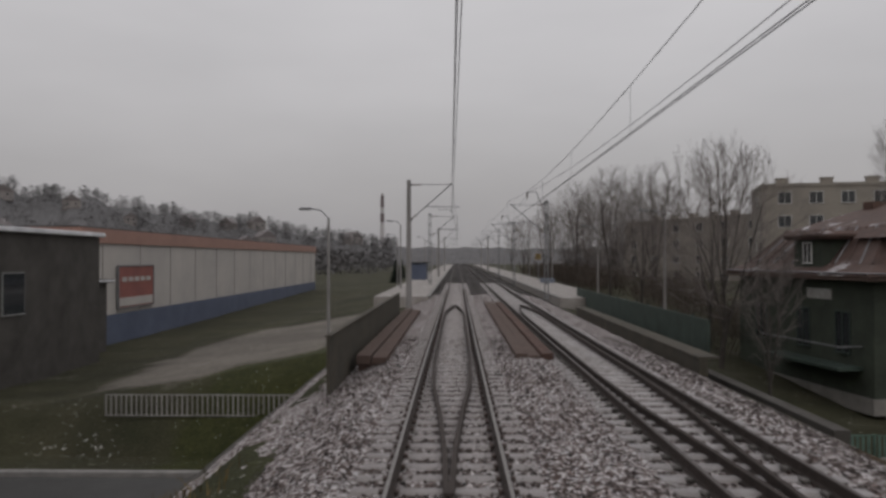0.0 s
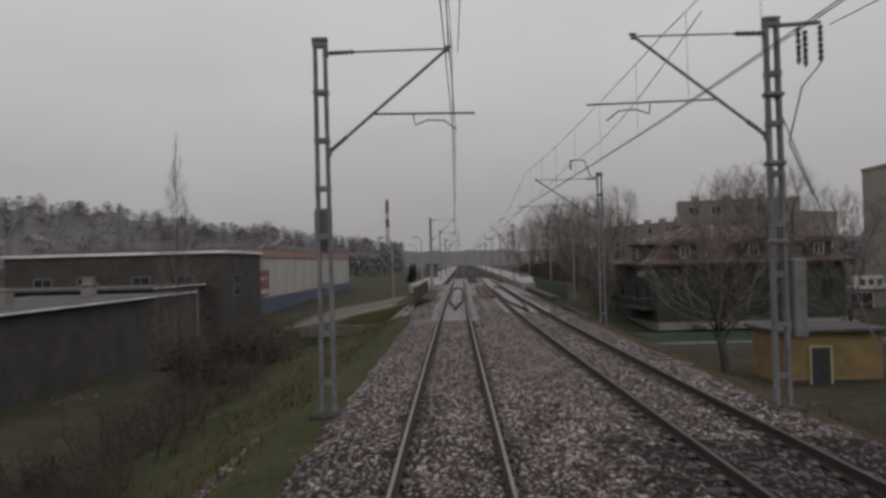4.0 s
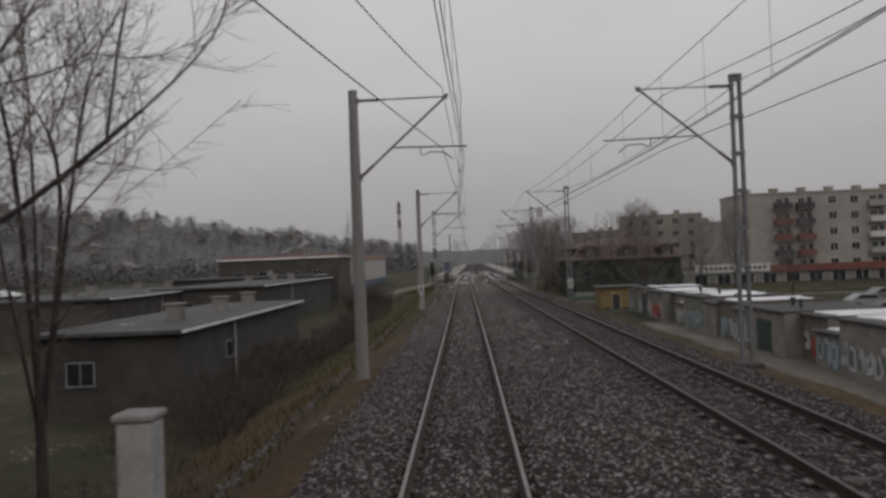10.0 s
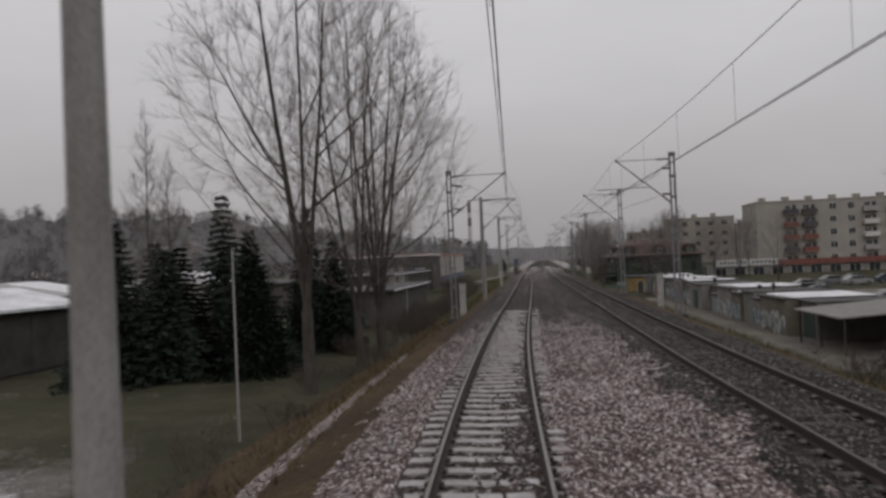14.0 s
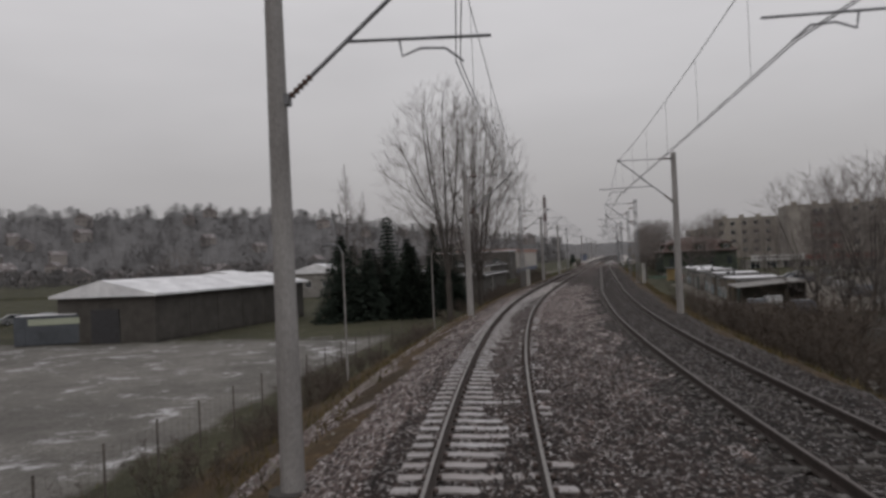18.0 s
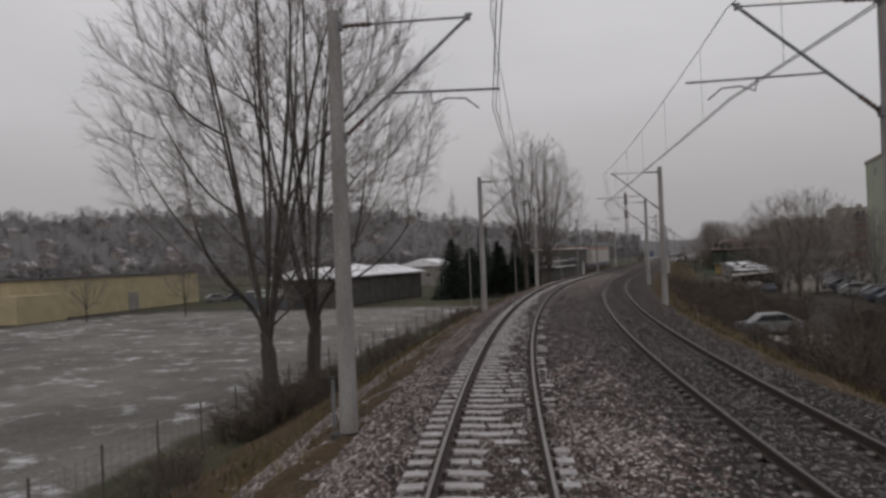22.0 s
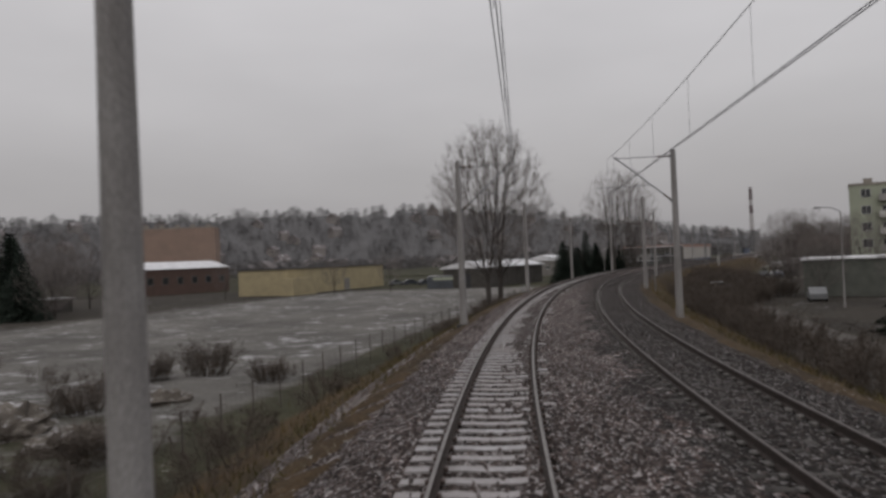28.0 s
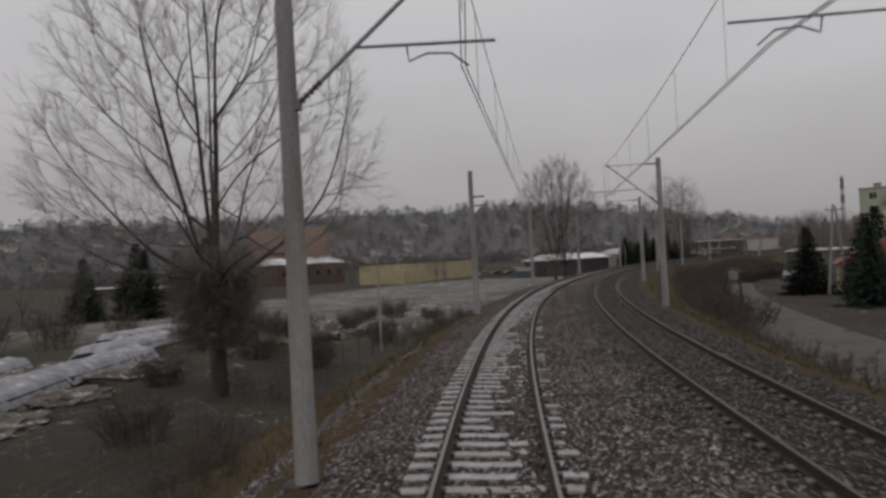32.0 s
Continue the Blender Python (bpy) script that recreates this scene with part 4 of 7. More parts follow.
def anchor_gear(root):
    """Switch gear on the mast head behind the track."""
    part("cross_beam", pipe(bmesh.new(), [(0.05, 0, 7.4), (-1.0, 0, 7.45)], 0.05, 6), M_STEEL, root)
    for x, y in ((-0.55, 0.0), (-0.95, 0.1), (-0.8, -0.25)):
        part("insulator", insulator(bmesh.new(), (x, y, 7.35), (x, y, 6.6)), M_INSUL, root, "hanging brown insulator")
    part("drop_lead", pipe(bmesh.new(), [(-0.95, 0.1, 6.6), (-0.5, 0.2, 6.1), (-0.25, 0.1, 5.0), (-0.6, 0.3, 3.9)], 0.02, 4), M_WIRE, root)
    part("switch_box", boxes(((-0.36, 0.05, 1.85), (0.26, 0.2, 1.6)), bevel=0.03), M_STEEL, root, "grey switch box on the mast")
    part("guy_wire", pipe(bmesh.new(), [(0, 0, 6.0), (-1.4, 2.2, -0.6)], 0.014, 4), M_WIRE, root)
    for z in (6.0, 4.6, 3.0):
        part("collar", boxes(((0, 0, z), (0.38, 0.24, 0.1)), bevel=0.02), M_STEEL, root)


protos = {}
LAB = {"l": "grey steel lattice catenary mast beside the track", "p": "grey concrete catenary mast beside the track", "a": "grey steel catenary mast with switch gear and feeders", "x": "bare concrete mast with two anchor insulators", "": "concrete pole"}
for rows, sign in ((MASTS_L, 1), (MASTS_R, -1)):
    for s, kind in rows:
        if not kind:
            continue
        lat = {54: -2.62, 126: -3.25, 258: -3.0, 290: -2.77}.get(s, -2.8) if sign > 0 else mast_lat_r(s)
        reach = {54: 2.95, 126: 3.2}.get(s, 2.8) if sign > 0 else {54.5: 3.05, 30: 3.5}.get(s, 2.9)
        root = catenary_mast("l" if kind == "a" else kind, reach, LAB[kind], "catenary masts along the line", 0.3 if sign > 0 else 0.75)
        if kind == "a":
            anchor_gear(root)
        if s in (126, 128.5):
            for z in (6.8, 5.55):
                part("tension_insulator", insulator(bmesh.new(), (0.16, 0.1, z), (0.62, 0.75, z - 0.05)), M_INSUL, root, "brown tension insulator")
            if sign < 0:
                part("guy_wire", pipe(bmesh.new(), [(0, 0, 6.6), (-1.0, -3.6, -0.9)], 0.016, 4), M_WIRE, root)
        if s == 54:
            part("signal_box", boxes(((-0.05, 0.2, 3.5), (0.36, 0.2, 0.95)), bevel=0.03), M_CONC, root, "pale grey box on the mast")
        if kind == "l" and sign < 0 and s in (30, -26, -60):
            swan_bracket(root)
        root.matrix_world = stand(s, lat, -0.42 if sign < 0 and s in (30, -26, -60) else 0.0, 0 if sign > 0 else 180)


def strand(bm, points, r):
    pipe(bm, points, r, 4)


def catenary_wires(masts, lat_of, label):
    root = thing("overhead_wires", Matrix.Identity(4), label, "overhead wires", kind="structure")
    ss = [m[0] for m in masts if m[1]]
    for k, (a, b) in enumerate(zip(ss[:-1], ss[1:])):
        za, zb = (0.18, -0.18) if k % 2 == 0 else (-0.18, 0.18)
        carry, contact, drops = bmesh.new(), bmesh.new(), bmesh.new()
        n = 12
        pts = []
        for i in range(n + 1):
            u = i / n
            s = a + (b - a) * u
            straight = at(a, lat_of(a) + za).lerp(at(b, lat_of(b) + zb), u)
            sag = 4 * u * (1 - u)
            pts.append((Vector((straight.x, straight.y, 7.26 - 0.55 * sag * ((b - a) / 45) ** 2)), Vector((straight.x, straight.y, 5.56 - 0.02 * sag))))
        strand(carry, [p[0] for p in pts], 0.009)
        side = Vector((math.cos(heading(a)), math.sin(heading(a)), 0)) * 0.03
        strand(contact, [p[1] - side for p in pts], 0.009)
        strand(contact, [p[1] + side for p in pts], 0.009)
        for i in range(1, n, 2):
            strand(drops, [pts[i][0], pts[i][1]], 0.005)
        part("messenger_wire", carry, M_WIRE, root)
        part("contact_wire", contact, M_WIRE, root)
        part("droppers", drops, M_WIRE, root)
    return root


catenary_wires(MASTS_L, lambda s: 0.0, "messenger and twin contact wires over the main track")
catenary_wires(MASTS_R, lambda s: wire_two(s), "messenger and twin contact wires over the second track")


def feeder(rows, sag, label):
    """A wire hung from place to place: rows of s, lat, z."""
    bm, pts = bmesh.new(), []
    for a, b in zip(rows[:-1], rows[1:]):
        pa, pb = at(*a), at(*b)
        pts += [pa.lerp(pb, i / 8) - Vector((0, 0, sag * 4 * (i / 8) * (1 - i / 8))) for i in range(1 if pts else 0, 9)]
    strand(bm, pts, 0.011)
    ob = part("feeder_wire", bm, M_WIRE)
    return tagged(ob, label, "wire", "feeder wires")


feeder([(s, mast_lat_r(s) - 1.4, 7.75) for s in (-60, -26, 30, 54.5)], 0.5, "feeder wire hung from brackets over the second track")
feeder([(54.5, 7.9, 7.4), (75, 7.6, 7.5), (107.3, 8.0, 7.5), (128.5, 8.2, 7.5)], 0.4, "feeder wire strung along the mast heads")
# section overlap: a second pair of wires drawn off to the anchor masts
feeder([(126, -2.7, 7.0), (109, -0.3, 7.2), (77, 0.35, 7.2), (54, 0.3, 7.2)], 0.25, "second messenger wire drawn to its anchor mast")
feeder([(126, -2.7, 5.6), (109, -0.35, 5.65), (77, 0.35, 5.6)], 0.05, "second contact wire drawn to its anchor mast")
feeder([(128.5, 7.4, 6.6), (107.3, wire_two(107) + 0.7, 7.1), (75, wire_two(75) + 0.6, 7.2)], 0.3, "second messenger wire over the second track")
feeder([(128.5, 7.4, 5.5), (107.3, wire_two(107) + 0.65, 5.6), (75, wire_two(75) + 0.55, 5.6)], 0.05, "second contact wire over the second track")


# ---- bridge and station edge ----
def strip_box(name, lat0, lat1, s0, s1, z0, z1, material, parent, label="", step=4.0):
    """A long box that follows the line."""
    st = list(np.arange(s0, s1, step)) + [s1]
    prof = [(lat0, z0), (lat0, z1), (lat1, z1), (lat1, z0)]
    vv, ff = [], []
    for s in st:
        for la, z in prof:
            vv.append(at(s, la, z))
    n = 4
    for i in range(len(st) - 1):
        for j in range(n):
            k = (j + 1) % n
            ff.append((i * n + j, i * n + k, (i + 1) * n + k, (i + 1) * n + j))
    ff.append((0, 1, 2, 3))
    e = (len(st) - 1) * n
    ff.append((e + 3, e + 2, e + 1, e))
    bm = bmesh.new()
    vs = [bm.verts.new(p) for p in vv]
    for f in ff:
        bm.faces.new([vs[i] for i in f])
    bmesh.ops.recalc_face_normals(bm, faces=bm.faces)
    return part(name, bm, material, parent, label)


bridge = thing("underpass_bridge", Matrix.Identity(4), "railway bridge over a sunken street", "bridge", kind="structure")
strip_box("bridge_side", -4.75, -4.2, 0.5, 24.5, -4.9, -1.25, M_DARKWALL, bridge, "concrete bridge side")
strip_box("bridge_side", 9.4, 9.8, 0.5, 14.0, -4.9, -1.45, M_DARKWALL, bridge, "concrete bridge side")
par = thing("parapet", Matrix.Identity(4), "weathered brown-green sheet parapet along the bridge", "parapet", "bridge parapets")
strip_box("sheet", -3.05, -2.98, -9, 14.4, -0.6, 0.86, M_PARBROWN, par)
strip_box("top_rail", -3.09, -2.94, -9, 14.4, 0.86, 0.91, M_PARBROWN, par)
for s in np.arange(-9, 14.5, 2.0):
    strip_box("post", -3.12, -3.05, s - 0.04, s + 0.04, -0.6, 0.86, M_PARBROWN, par)
par = thing("parapet", Matrix.Identity(4), "dark green sheet parapet by the second track", "parapet", "bridge parapets")
strip_box("sheet", 9.2, 9.27, -26, 5, -0.75, 0.55, M_GREENPAR, par)
for s in np.arange(-26, 5, 2.4):
    strip_box("post", 9.27, 9.35, s - 0.04, s + 0.04, -0.75, 0.62, M_GREENPAR, par)
edge = thing("low_wall", Matrix.Identity(4), "low rusty-brown retaining edge with a snowy coping", "wall", kind="structure")
strip_box("wall_body", 7.35, 7.6, -14, 10, -0.75, -0.22, M_PARBROWN, edge)
strip_box("coping", 7.3, 7.95, -14, 10, -0.22, -0.15, M_PARBROWN, edge)
for lat0, lat1, s0, s1, lab in ((-2.75, -1.85, -10, 11, "left"), (1.85, 3.0, -17, 10.5, "right")):
    w = thing("bridge_walkway", Matrix.Identity(4), "raised rusty-brown plank walkway beside the track", "walkway", "bridge walkways", "structure")
    n = 3 if lat1 - lat0 > 1 else 2
    for i in range(n):
        a = lat0 + (lat1 - lat0) * i / n
        strip_box("plank", a, a + (lat1 - lat0) / n - 0.05, s0, s1, -0.25, 0.0 if i != 1 else -0.06, M_RUSTBOX, w)
    strip_box("bearer", lat0 + 0.03, lat1 - 0.03, s0 + 0.1, s1 - 0.1, -0.45, -0.2, M_RUSTBOX, w)
street = thing("street", Matrix.Identity(4), "wet asphalt street in the underpass with pale kerbs", "road", kind="structure")
for a, b, y0, y1 in ((-90, -4.6, -18.0, -7.0), (9.4, 90, -10.6, -4.9)):
    part("carriageway", boxes((((a + b) / 2, (y0 + y1) / 2, -4.72), (b - a, y1 - y0, 0.12))), M_ASPHALT, street)
    for y in (y0 - 0.3, y1 + 0.3):
        part("kerb", boxes((((a + b) / 2, y, -4.63), (b - a, 0.3, 0.26)), bevel=0.03), M_KERB, street)
green_f = thing("street_railing", pose(13.5, -4.25, -4.75), "green slatted railing along the street by the house", "railing")
for z in (1.0, 0.14):
    part("rail_bar", boxes(((11.0, 0, z), (22.0, 0.04, 0.05))), M_GREENRAIL, green_f)
for i in range(111):
    part("slat", boxes(((i * 0.2, 0, 0.56), (0.11, 0.025, 0.86))), M_GREENRAIL, green_f)
for i in range(12):
    part("post", boxes(((i * 2.0, -0.05, 0.5), (0.06, 0.06, 1.12))), M_GREENRAIL, green_f)
rail_f = thing("street_railing", pose(-5.2, -3.0, -3.5), "pale slatted railing above the sunken street", "railing")
for z in (0.95, 0.15):
    part("rail_bar", boxes(((-4.2, 0, z), (8.4, 0.04, 0.05))), M_CONC, rail_f)
for i in range(43):
    part("slat", boxes(((-i * 0.2, 0, 0.55), (0.06, 0.025, 0.85))), M_CONC, rail_f)

for lat0, lat1, s0, s1, lab in ((7.4, 11.5, -330, -22, "snowy station platform beside the second track"), (-6.0, -2.0, -330, -24, "snowy station platform beside the main track")):
    p = thing("platform", Matrix.Identity(4), lab, "platform", "station platforms", "structure")
    strip_box("platform_slab", lat0, lat1, s0, s1, -0.95, -0.02, M_PLAT, p, step=30)
    e = lat0 if lat0 > 0 else lat1
    strip_box("platform_edge", e - 0.14, e + 0.16, s0, s1, -0.02, 0.03, M_KERB, p, step=30)


def lamp_post(s, lat, z, h, arm, label, r=0.09):
    root = thing("street_lamp", stand(s, lat, z), label, "lamp post", "lamp posts")
    part("pole", tube(bmesh.new(), (0, 0, -0.2), (0, 0, h), r, r * 0.65, 10), M_CONC, root)
    if abs(arm) < 0.1:
        part("cap", tube(bmesh.new(), (0, 0, h), (0, 0, h + 0.06), r * 0.8, r * 0.5, 8), M_STEEL, root)
        return root
    part("arm", pipe(bmesh.new(), [(0, 0, h - 0.05), (arm * 0.4, 0, h + 0.35), (arm, 0, h + 0.45)], 0.035, 6), M_TUBE, root)
    bm = bmesh.new()
    box(bm, (arm + 0.25 * (1 if arm > 0 else -1), 0, h + 0.43), (0.6, 0.22, 0.13), bevel=0.04)
    part("lamp_head", bm, M_STEEL, root)
    return root


lamp_post(-5, -6.2, -1.6, 6.4, -0.9, "pale concrete lamp post with a single arm")
lamp_post(-62, -7.2, -1.2, 6.5, -0.9, "pale concrete lamp post with a single arm")
for s in (-13, -35, -68, -100, -135, -170):
    lamp_post(s, 12.4, -1.4, 6.6, -1.0, "slim pale lamp post behind the platform")
for s in (-40, -95, -130, -165):
    lamp_post(s, -5.2, -0.1, 6.0, -0.8, "slim pale lamp post on the platform")
lamp_post(143, -8.7, -2.6, 6.0, 0.0001, "thin grey pole at the foot of the embankment", 0.05)

# station sign and bench-like shelters far off
sg = thing("station_sign", stand(-68, 10.6, 0), "yellow square sign on a platform post", "sign")
part("post", tube(bmesh.new(), (0, 0, 0), (0, 0, 3.4), 0.05), M_TUBE, sg)
part("board", boxes(((0, -0.05, 3.0), (0.75, 0.05, 0.75))), M_HUT, sg, "yellow board")
sh = thing("platform_shelter", stand(-72, -5.0, -0.02), "blue platform shelter with a flat roof", "shelter")
part("wall", boxes(((0, 0, 1.1), (2.0, 5.0, 2.2))), M_BLUE, sh)
part("roof", boxes(((0.1, 0, 2.28), (2.5, 5.4, 0.14))), M_TAR, sh)


# ---- buildings ----
def window(parent, x, y, z, w, h, glass=M_GLASS, frame=M_WHITE, bars=1, face="y"):
    """A window set in a wall that faces -y (or -x) at its outside plane."""
    d = 0.05
    rows = [((x, y, z + h / 2), (w, d, 0.07)), ((x, y, z - h / 2), (w + 0.1, d + 0.06, 0.07)), ((x - w / 2, y, z), (0.07, d, h)), ((x + w / 2, y, z), (0.07, d, h))]
    rows += [((x - w / 2 + w * (i + 1) / (bars + 1), y, z), (0.05, d, h)) for i in range(bars)]
    pane = [((x, y + 0.03, z), (w - 0.05, 0.03, h - 0.05))]
    if face == "x":
        flip = lambda r: [((c[1], c[0], c[2]), (s[1], s[0], s[2])) for c, s in r]
        rows, pane = flip(rows), flip(pane)
    f = part("window", boxes(*rows), frame, parent, "white window frame" if frame is M_WHITE else "")
    part("pane", boxes(*pane), glass, f, "dark glass")
    return f


def flat_building(name, m, w, d, h, wall, roof, label, category, group="", overhang=0.25, rim=0.25):
    """Origin at the middle of the front foot; front faces -y, depth goes to +y."""
    root = thing(name, m, label, category, group)
    part("wall", boxes(((0, d / 2, h / 2 - 0.4), (w, d, h + 0.8)), bevel=0.03), wall, root)
    part("roof", boxes(((0, d / 2, h + rim / 2), (w + 2 * overhang, d + 2 * overhang, rim)), bevel=0.04), roof, root, "flat roof")
    return root


# orange-topped commercial hall, parallel to the line
hall = thing("commercial_hall", pose(-24.5, 17.2, -3.15), "long pale hall with orange fascia and blue plinth", "hall")
part("wall", boxes(((-11, 42, 3.5), (22, 84, 7.2))), M_CREAM, hall)
part("plinth", boxes(((-11, 42, 0.9), (22.12, 84.12, 2.1))), M_BLUE, hall, "dark blue plinth cladding")
part("fascia", boxes(((-11, 42, 7.5), (22.3, 84.3, 1.0))), M_ORANGE, hall, "orange fascia")
part("roof", boxes(((-11, 42, 8.06), (21.6, 83.6, 0.12))), M_TAR, hall)
for i in range(13):
    part("wall_seam", boxes(((0.02, 3.2 + i * 6.4, 4.45), (0.03, 0.06, 4.9))), M_RENDER, hall)
bd = thing("wall_banner", pose(-24.36, 22.6, -0.8), "framed faded red and white banner on the hall wall", "banner")
part("board", boxes(((0, 3.2, 1.5), (0.06, 6.4, 3.0))), M_BANNER, bd, "faded red board")
part("strip", boxes(((0.045, 3.2, 0.4), (0.03, 6.1, 0.62))), M_CREAM, bd, "pale strip along the foot")
for i in range(5):
    part("letter_bar", boxes(((0.045, 1.0 + i * 1.1, 2.05), (0.03, 0.8, 0.34))), M_CREAM, bd, "pale lettering bar")
part("frame", boxes(((0.02, 3.2, 3.05), (0.14, 6.6, 0.1)), ((0.02, 3.2, -0.05), (0.14, 6.6, 0.1)), ((0.02, -0.05, 1.5), (0.14, 0.1, 3.0)), ((0.02, 6.45, 1.5), (0.14, 0.1, 3.0))), M_STEEL, bd, "dark metal frame")
# grey box building before it
gb = flat_building("grey_workshop", pose(-31, -0.6, -3.5), 20, 13, 7.55, M_DARKWALL, M_SNOWROOF, "grey boxy workshop with a snowy flat roof", "building")
for x in (-6.5, -2.5, 2.5, 6.5):
    window(gb, x, -0.02, 4.6, 1.6, 2.0, frame=M_TRIM)
window(gb, 4.0, 10.03, 4.6, 1.8, 2.0, face="x", frame=M_TRIM)
part("roof_vent", boxes(((4, 5, 8.2), (0.3, 0.3, 0.8)), ((5, 5, 8.15), (0.25, 0.25, 0.7))), M_STEEL, gb)

# low flat sheds between s 0 and 100
for (s, lat, w, d, h, z, lab) in ((96, -15.2, 6, 24, 3.5, -3.4, "low grey garage with a snow-patched flat roof"), (50, -26, 11, 40, 4.2, -3.4, "long dark shed with a snowy roof edge"), (12, -34, 22, 30, 4.6, -3.4, "low dark shed with a snow-covered roof"), (66, -36, 14, 34, 4.0, -3.4, "low dark shed with a snow-patched roof")):
    m = stand(s, lat, z)
    b = flat_building("flat_roofed_shed", m, w, d, h, M_DARKWALL, M_TAR, lab, "shed", "sheds below the embankment", 0.35, 0.22)
    part("roof_edge", boxes(((w / 2 + 0.37, d / 2, h + 0.13), (0.06, d + 0.8, 0.11))), M_SNOWROOF, b, "snowy metal edge")
    for y in (d * 0.25, d * 0.55, d * 0.8):
        part("chimney", boxes(((w * 0.12, y, h + 0.55), (0.7, 0.9, 0.9)), ((w * 0.12, y, h + 1.04), (0.85, 1.05, 0.1)), bevel=0.02), M_RENDER, b)
    if d < 30:
        window(b, d * 0.3, w / 2 + 0.02, h * 0.6, 1.1, 0.8, face="x", frame=M_TRIM)
    window(b, -w * 0.2, -0.02, h * 0.55, 1.2, 1.0, frame=M_TRIM)
    part("drainpipe", tube(bmesh.new(), (w / 2 + 0.12, d * 0.33, 0), (w / 2 + 0.12, d * 0.33, h), 0.06), M_CHALK, b)

# old house with a rusty mansard roof
house = thing("old_house", pose(27.03, 1.7, -4.0, 0, 0, 7), "dark green old house under a rusty sheet roof", "house")
HW, HD, HH = 18.0, 12.0, 6.0
part("wall", boxes(((0, HD / 2, HH / 2), (HW, HD, HH))), M_GREENWALL, house)
part("plinth", boxes(((0, HD / 2, 0.35), (HW + 0.16, HD + 0.16, 0.7))), M_RENDER, house, "grey plinth")
bm = bmesh.new()
lv = [(HH, 0.8, 0.8), (HH + 0.5, -0.3, -0.3), (HH + 2.3, -1.9, -1.9), (HH + 3.6, -5.2, -4.6)]
rings = []
for z, ox, oy in lv:
    rings.append([bm.verts.new(p) for p in ((-HW / 2 - ox, -oy, z), (HW / 2 + ox, -oy, z), (HW / 2 + ox, HD + oy, z), (-HW / 2 - ox, HD + oy, z))])
for a, b in zip(rings[:-1], rings[1:]):
    for i in range(4):
        bm.faces.new((a[i], a[(i + 1) % 4], b[(i + 1) % 4], b[i]))
bm.faces.new(rings[-1])
bm.faces.new(list(reversed(rings[0])))
part("roof", bm, M_RUSTROOF, house, "rusty brown sheet roof with streaks of snow")
part("eave_board", boxes(((0, -0.62, HH - 0.08), (HW + 1.5, 0.14, 0.22)), ((-HW / 2 - 0.66, HD / 2, HH - 0.08), (0.14, HD + 1.3, 0.22))), M_RUSTBOX, house)
part("eave_snow", boxes(((0, -0.56, HH + 0.13), (HW + 1.2, 0.34, 0.05)), ((-HW / 2 - 0.58, HD / 2, HH + 0.13), (0.34, HD + 1.2, 0.05)), bevel=0.015), M_TARP, house, "thin snow along the eaves")
for i in range(22):
    x = -HW / 2 + 0.4 + i * (HW - 0.8) / 21
    part("roof_seam", tube(bmesh.new(), (x, 0.32, HH + 0.52), (x * 0.82, 1.92, HH + 2.32), 0.03, 0.03, 4), M_RUSTROOF, house)
for i in range(13):
    y = 0.5 + i * (HD - 1.0) / 12
    yy = HD / 2 + (y - HD / 2) * 0.72
    part("roof_seam", tube(bmesh.new(), (-HW / 2 + 0.3, y, HH + 0.54), (-HW / 2 + 1.92, HD / 2 + (y - HD / 2) * 0.76, HH + 2.34), 0.05, 0.04, 4), M_TARP if i % 2 else M_RUSTROOF, house, "snowy roof seam")
for i in range(18):
    x = -HW / 2 + 2.2 + i * (HW - 4.4) / 17
    part("roof_seam", tube(bmesh.new(), (x, 1.95, HH + 2.34), (x * 0.55, 4.55, HH + 3.6), 0.05, 0.04, 4), M_TARP if i % 2 else M_RUSTROOF, house, "snowy roof seam")
for x in (-6.3, 0.2, 6.5):
    dm = part("dormer", boxes(((x, 1.2, HH + 1.05), (2.4, 2.4, 1.4))), M_GREENWALL, house, "dormer with a small white window")
    part("dormer_roof", prism(bmesh.new(), [(x - 1.7, HH + 1.72), (x + 1.7, HH + 1.72), (x + 1.1, HH + 2.2), (x - 1.1, HH + 2.2)], -0.35, 3.0), M_RUSTROOF, dm)
    window(dm, x, -0.03, HH + 1.05, 0.9, 1.0)
dm = part("dormer", boxes(((-HW / 2 + 1.2, 5.0, HH + 1.05), (2.4, 2.4, 1.4))), M_GREENWALL, house, "dormer with a small white window")
part("dormer_roof", boxes(((-HW / 2 + 1.2, 5.0, HH + 1.9), (3.2, 3.4, 0.4)), bevel=0.15), M_RUSTROOF, dm)
window(dm, 5.0, -HW / 2 - 0.03, HH + 1.05, 0.7, 1.0, face="x")
for x in (-7.0, -2.2, 2.6, 7.2):
    window(house, x, -0.03, 3.4, 1.1, 1.9, frame=M_GREENPAR)
for y in (2.2, 5.4, 9.5):
    window(house, y, -HW / 2 - 0.03, 3.4, 1.1, 1.9, face="x", frame=M_GREENPAR)
part("balcony_rail", boxes(((-HW / 2 - 1.2, 4.0, 2.9), (0.06, 6.5, 0.06)), ((-HW / 2 - 0.6, 0.75, 2.9), (1.2, 0.06, 0.06))), M_STEEL, house)
part("balcony", boxes(((-HW / 2 - 0.6, 4.0, 1.9), (1.2, 6.5, 0.15))), M_GREENPAR, house)
part("name_board", boxes(((-HW / 2 - 0.05, 4.0, 5.1), (0.06, 2.0, 0.5))), M_CHALK, house, "pale blank name board")
part("door", boxes(((-4.6, -0.05, 1.75), (1.2, 0.1, 2.2))), M_DOOR, house, "dark door")
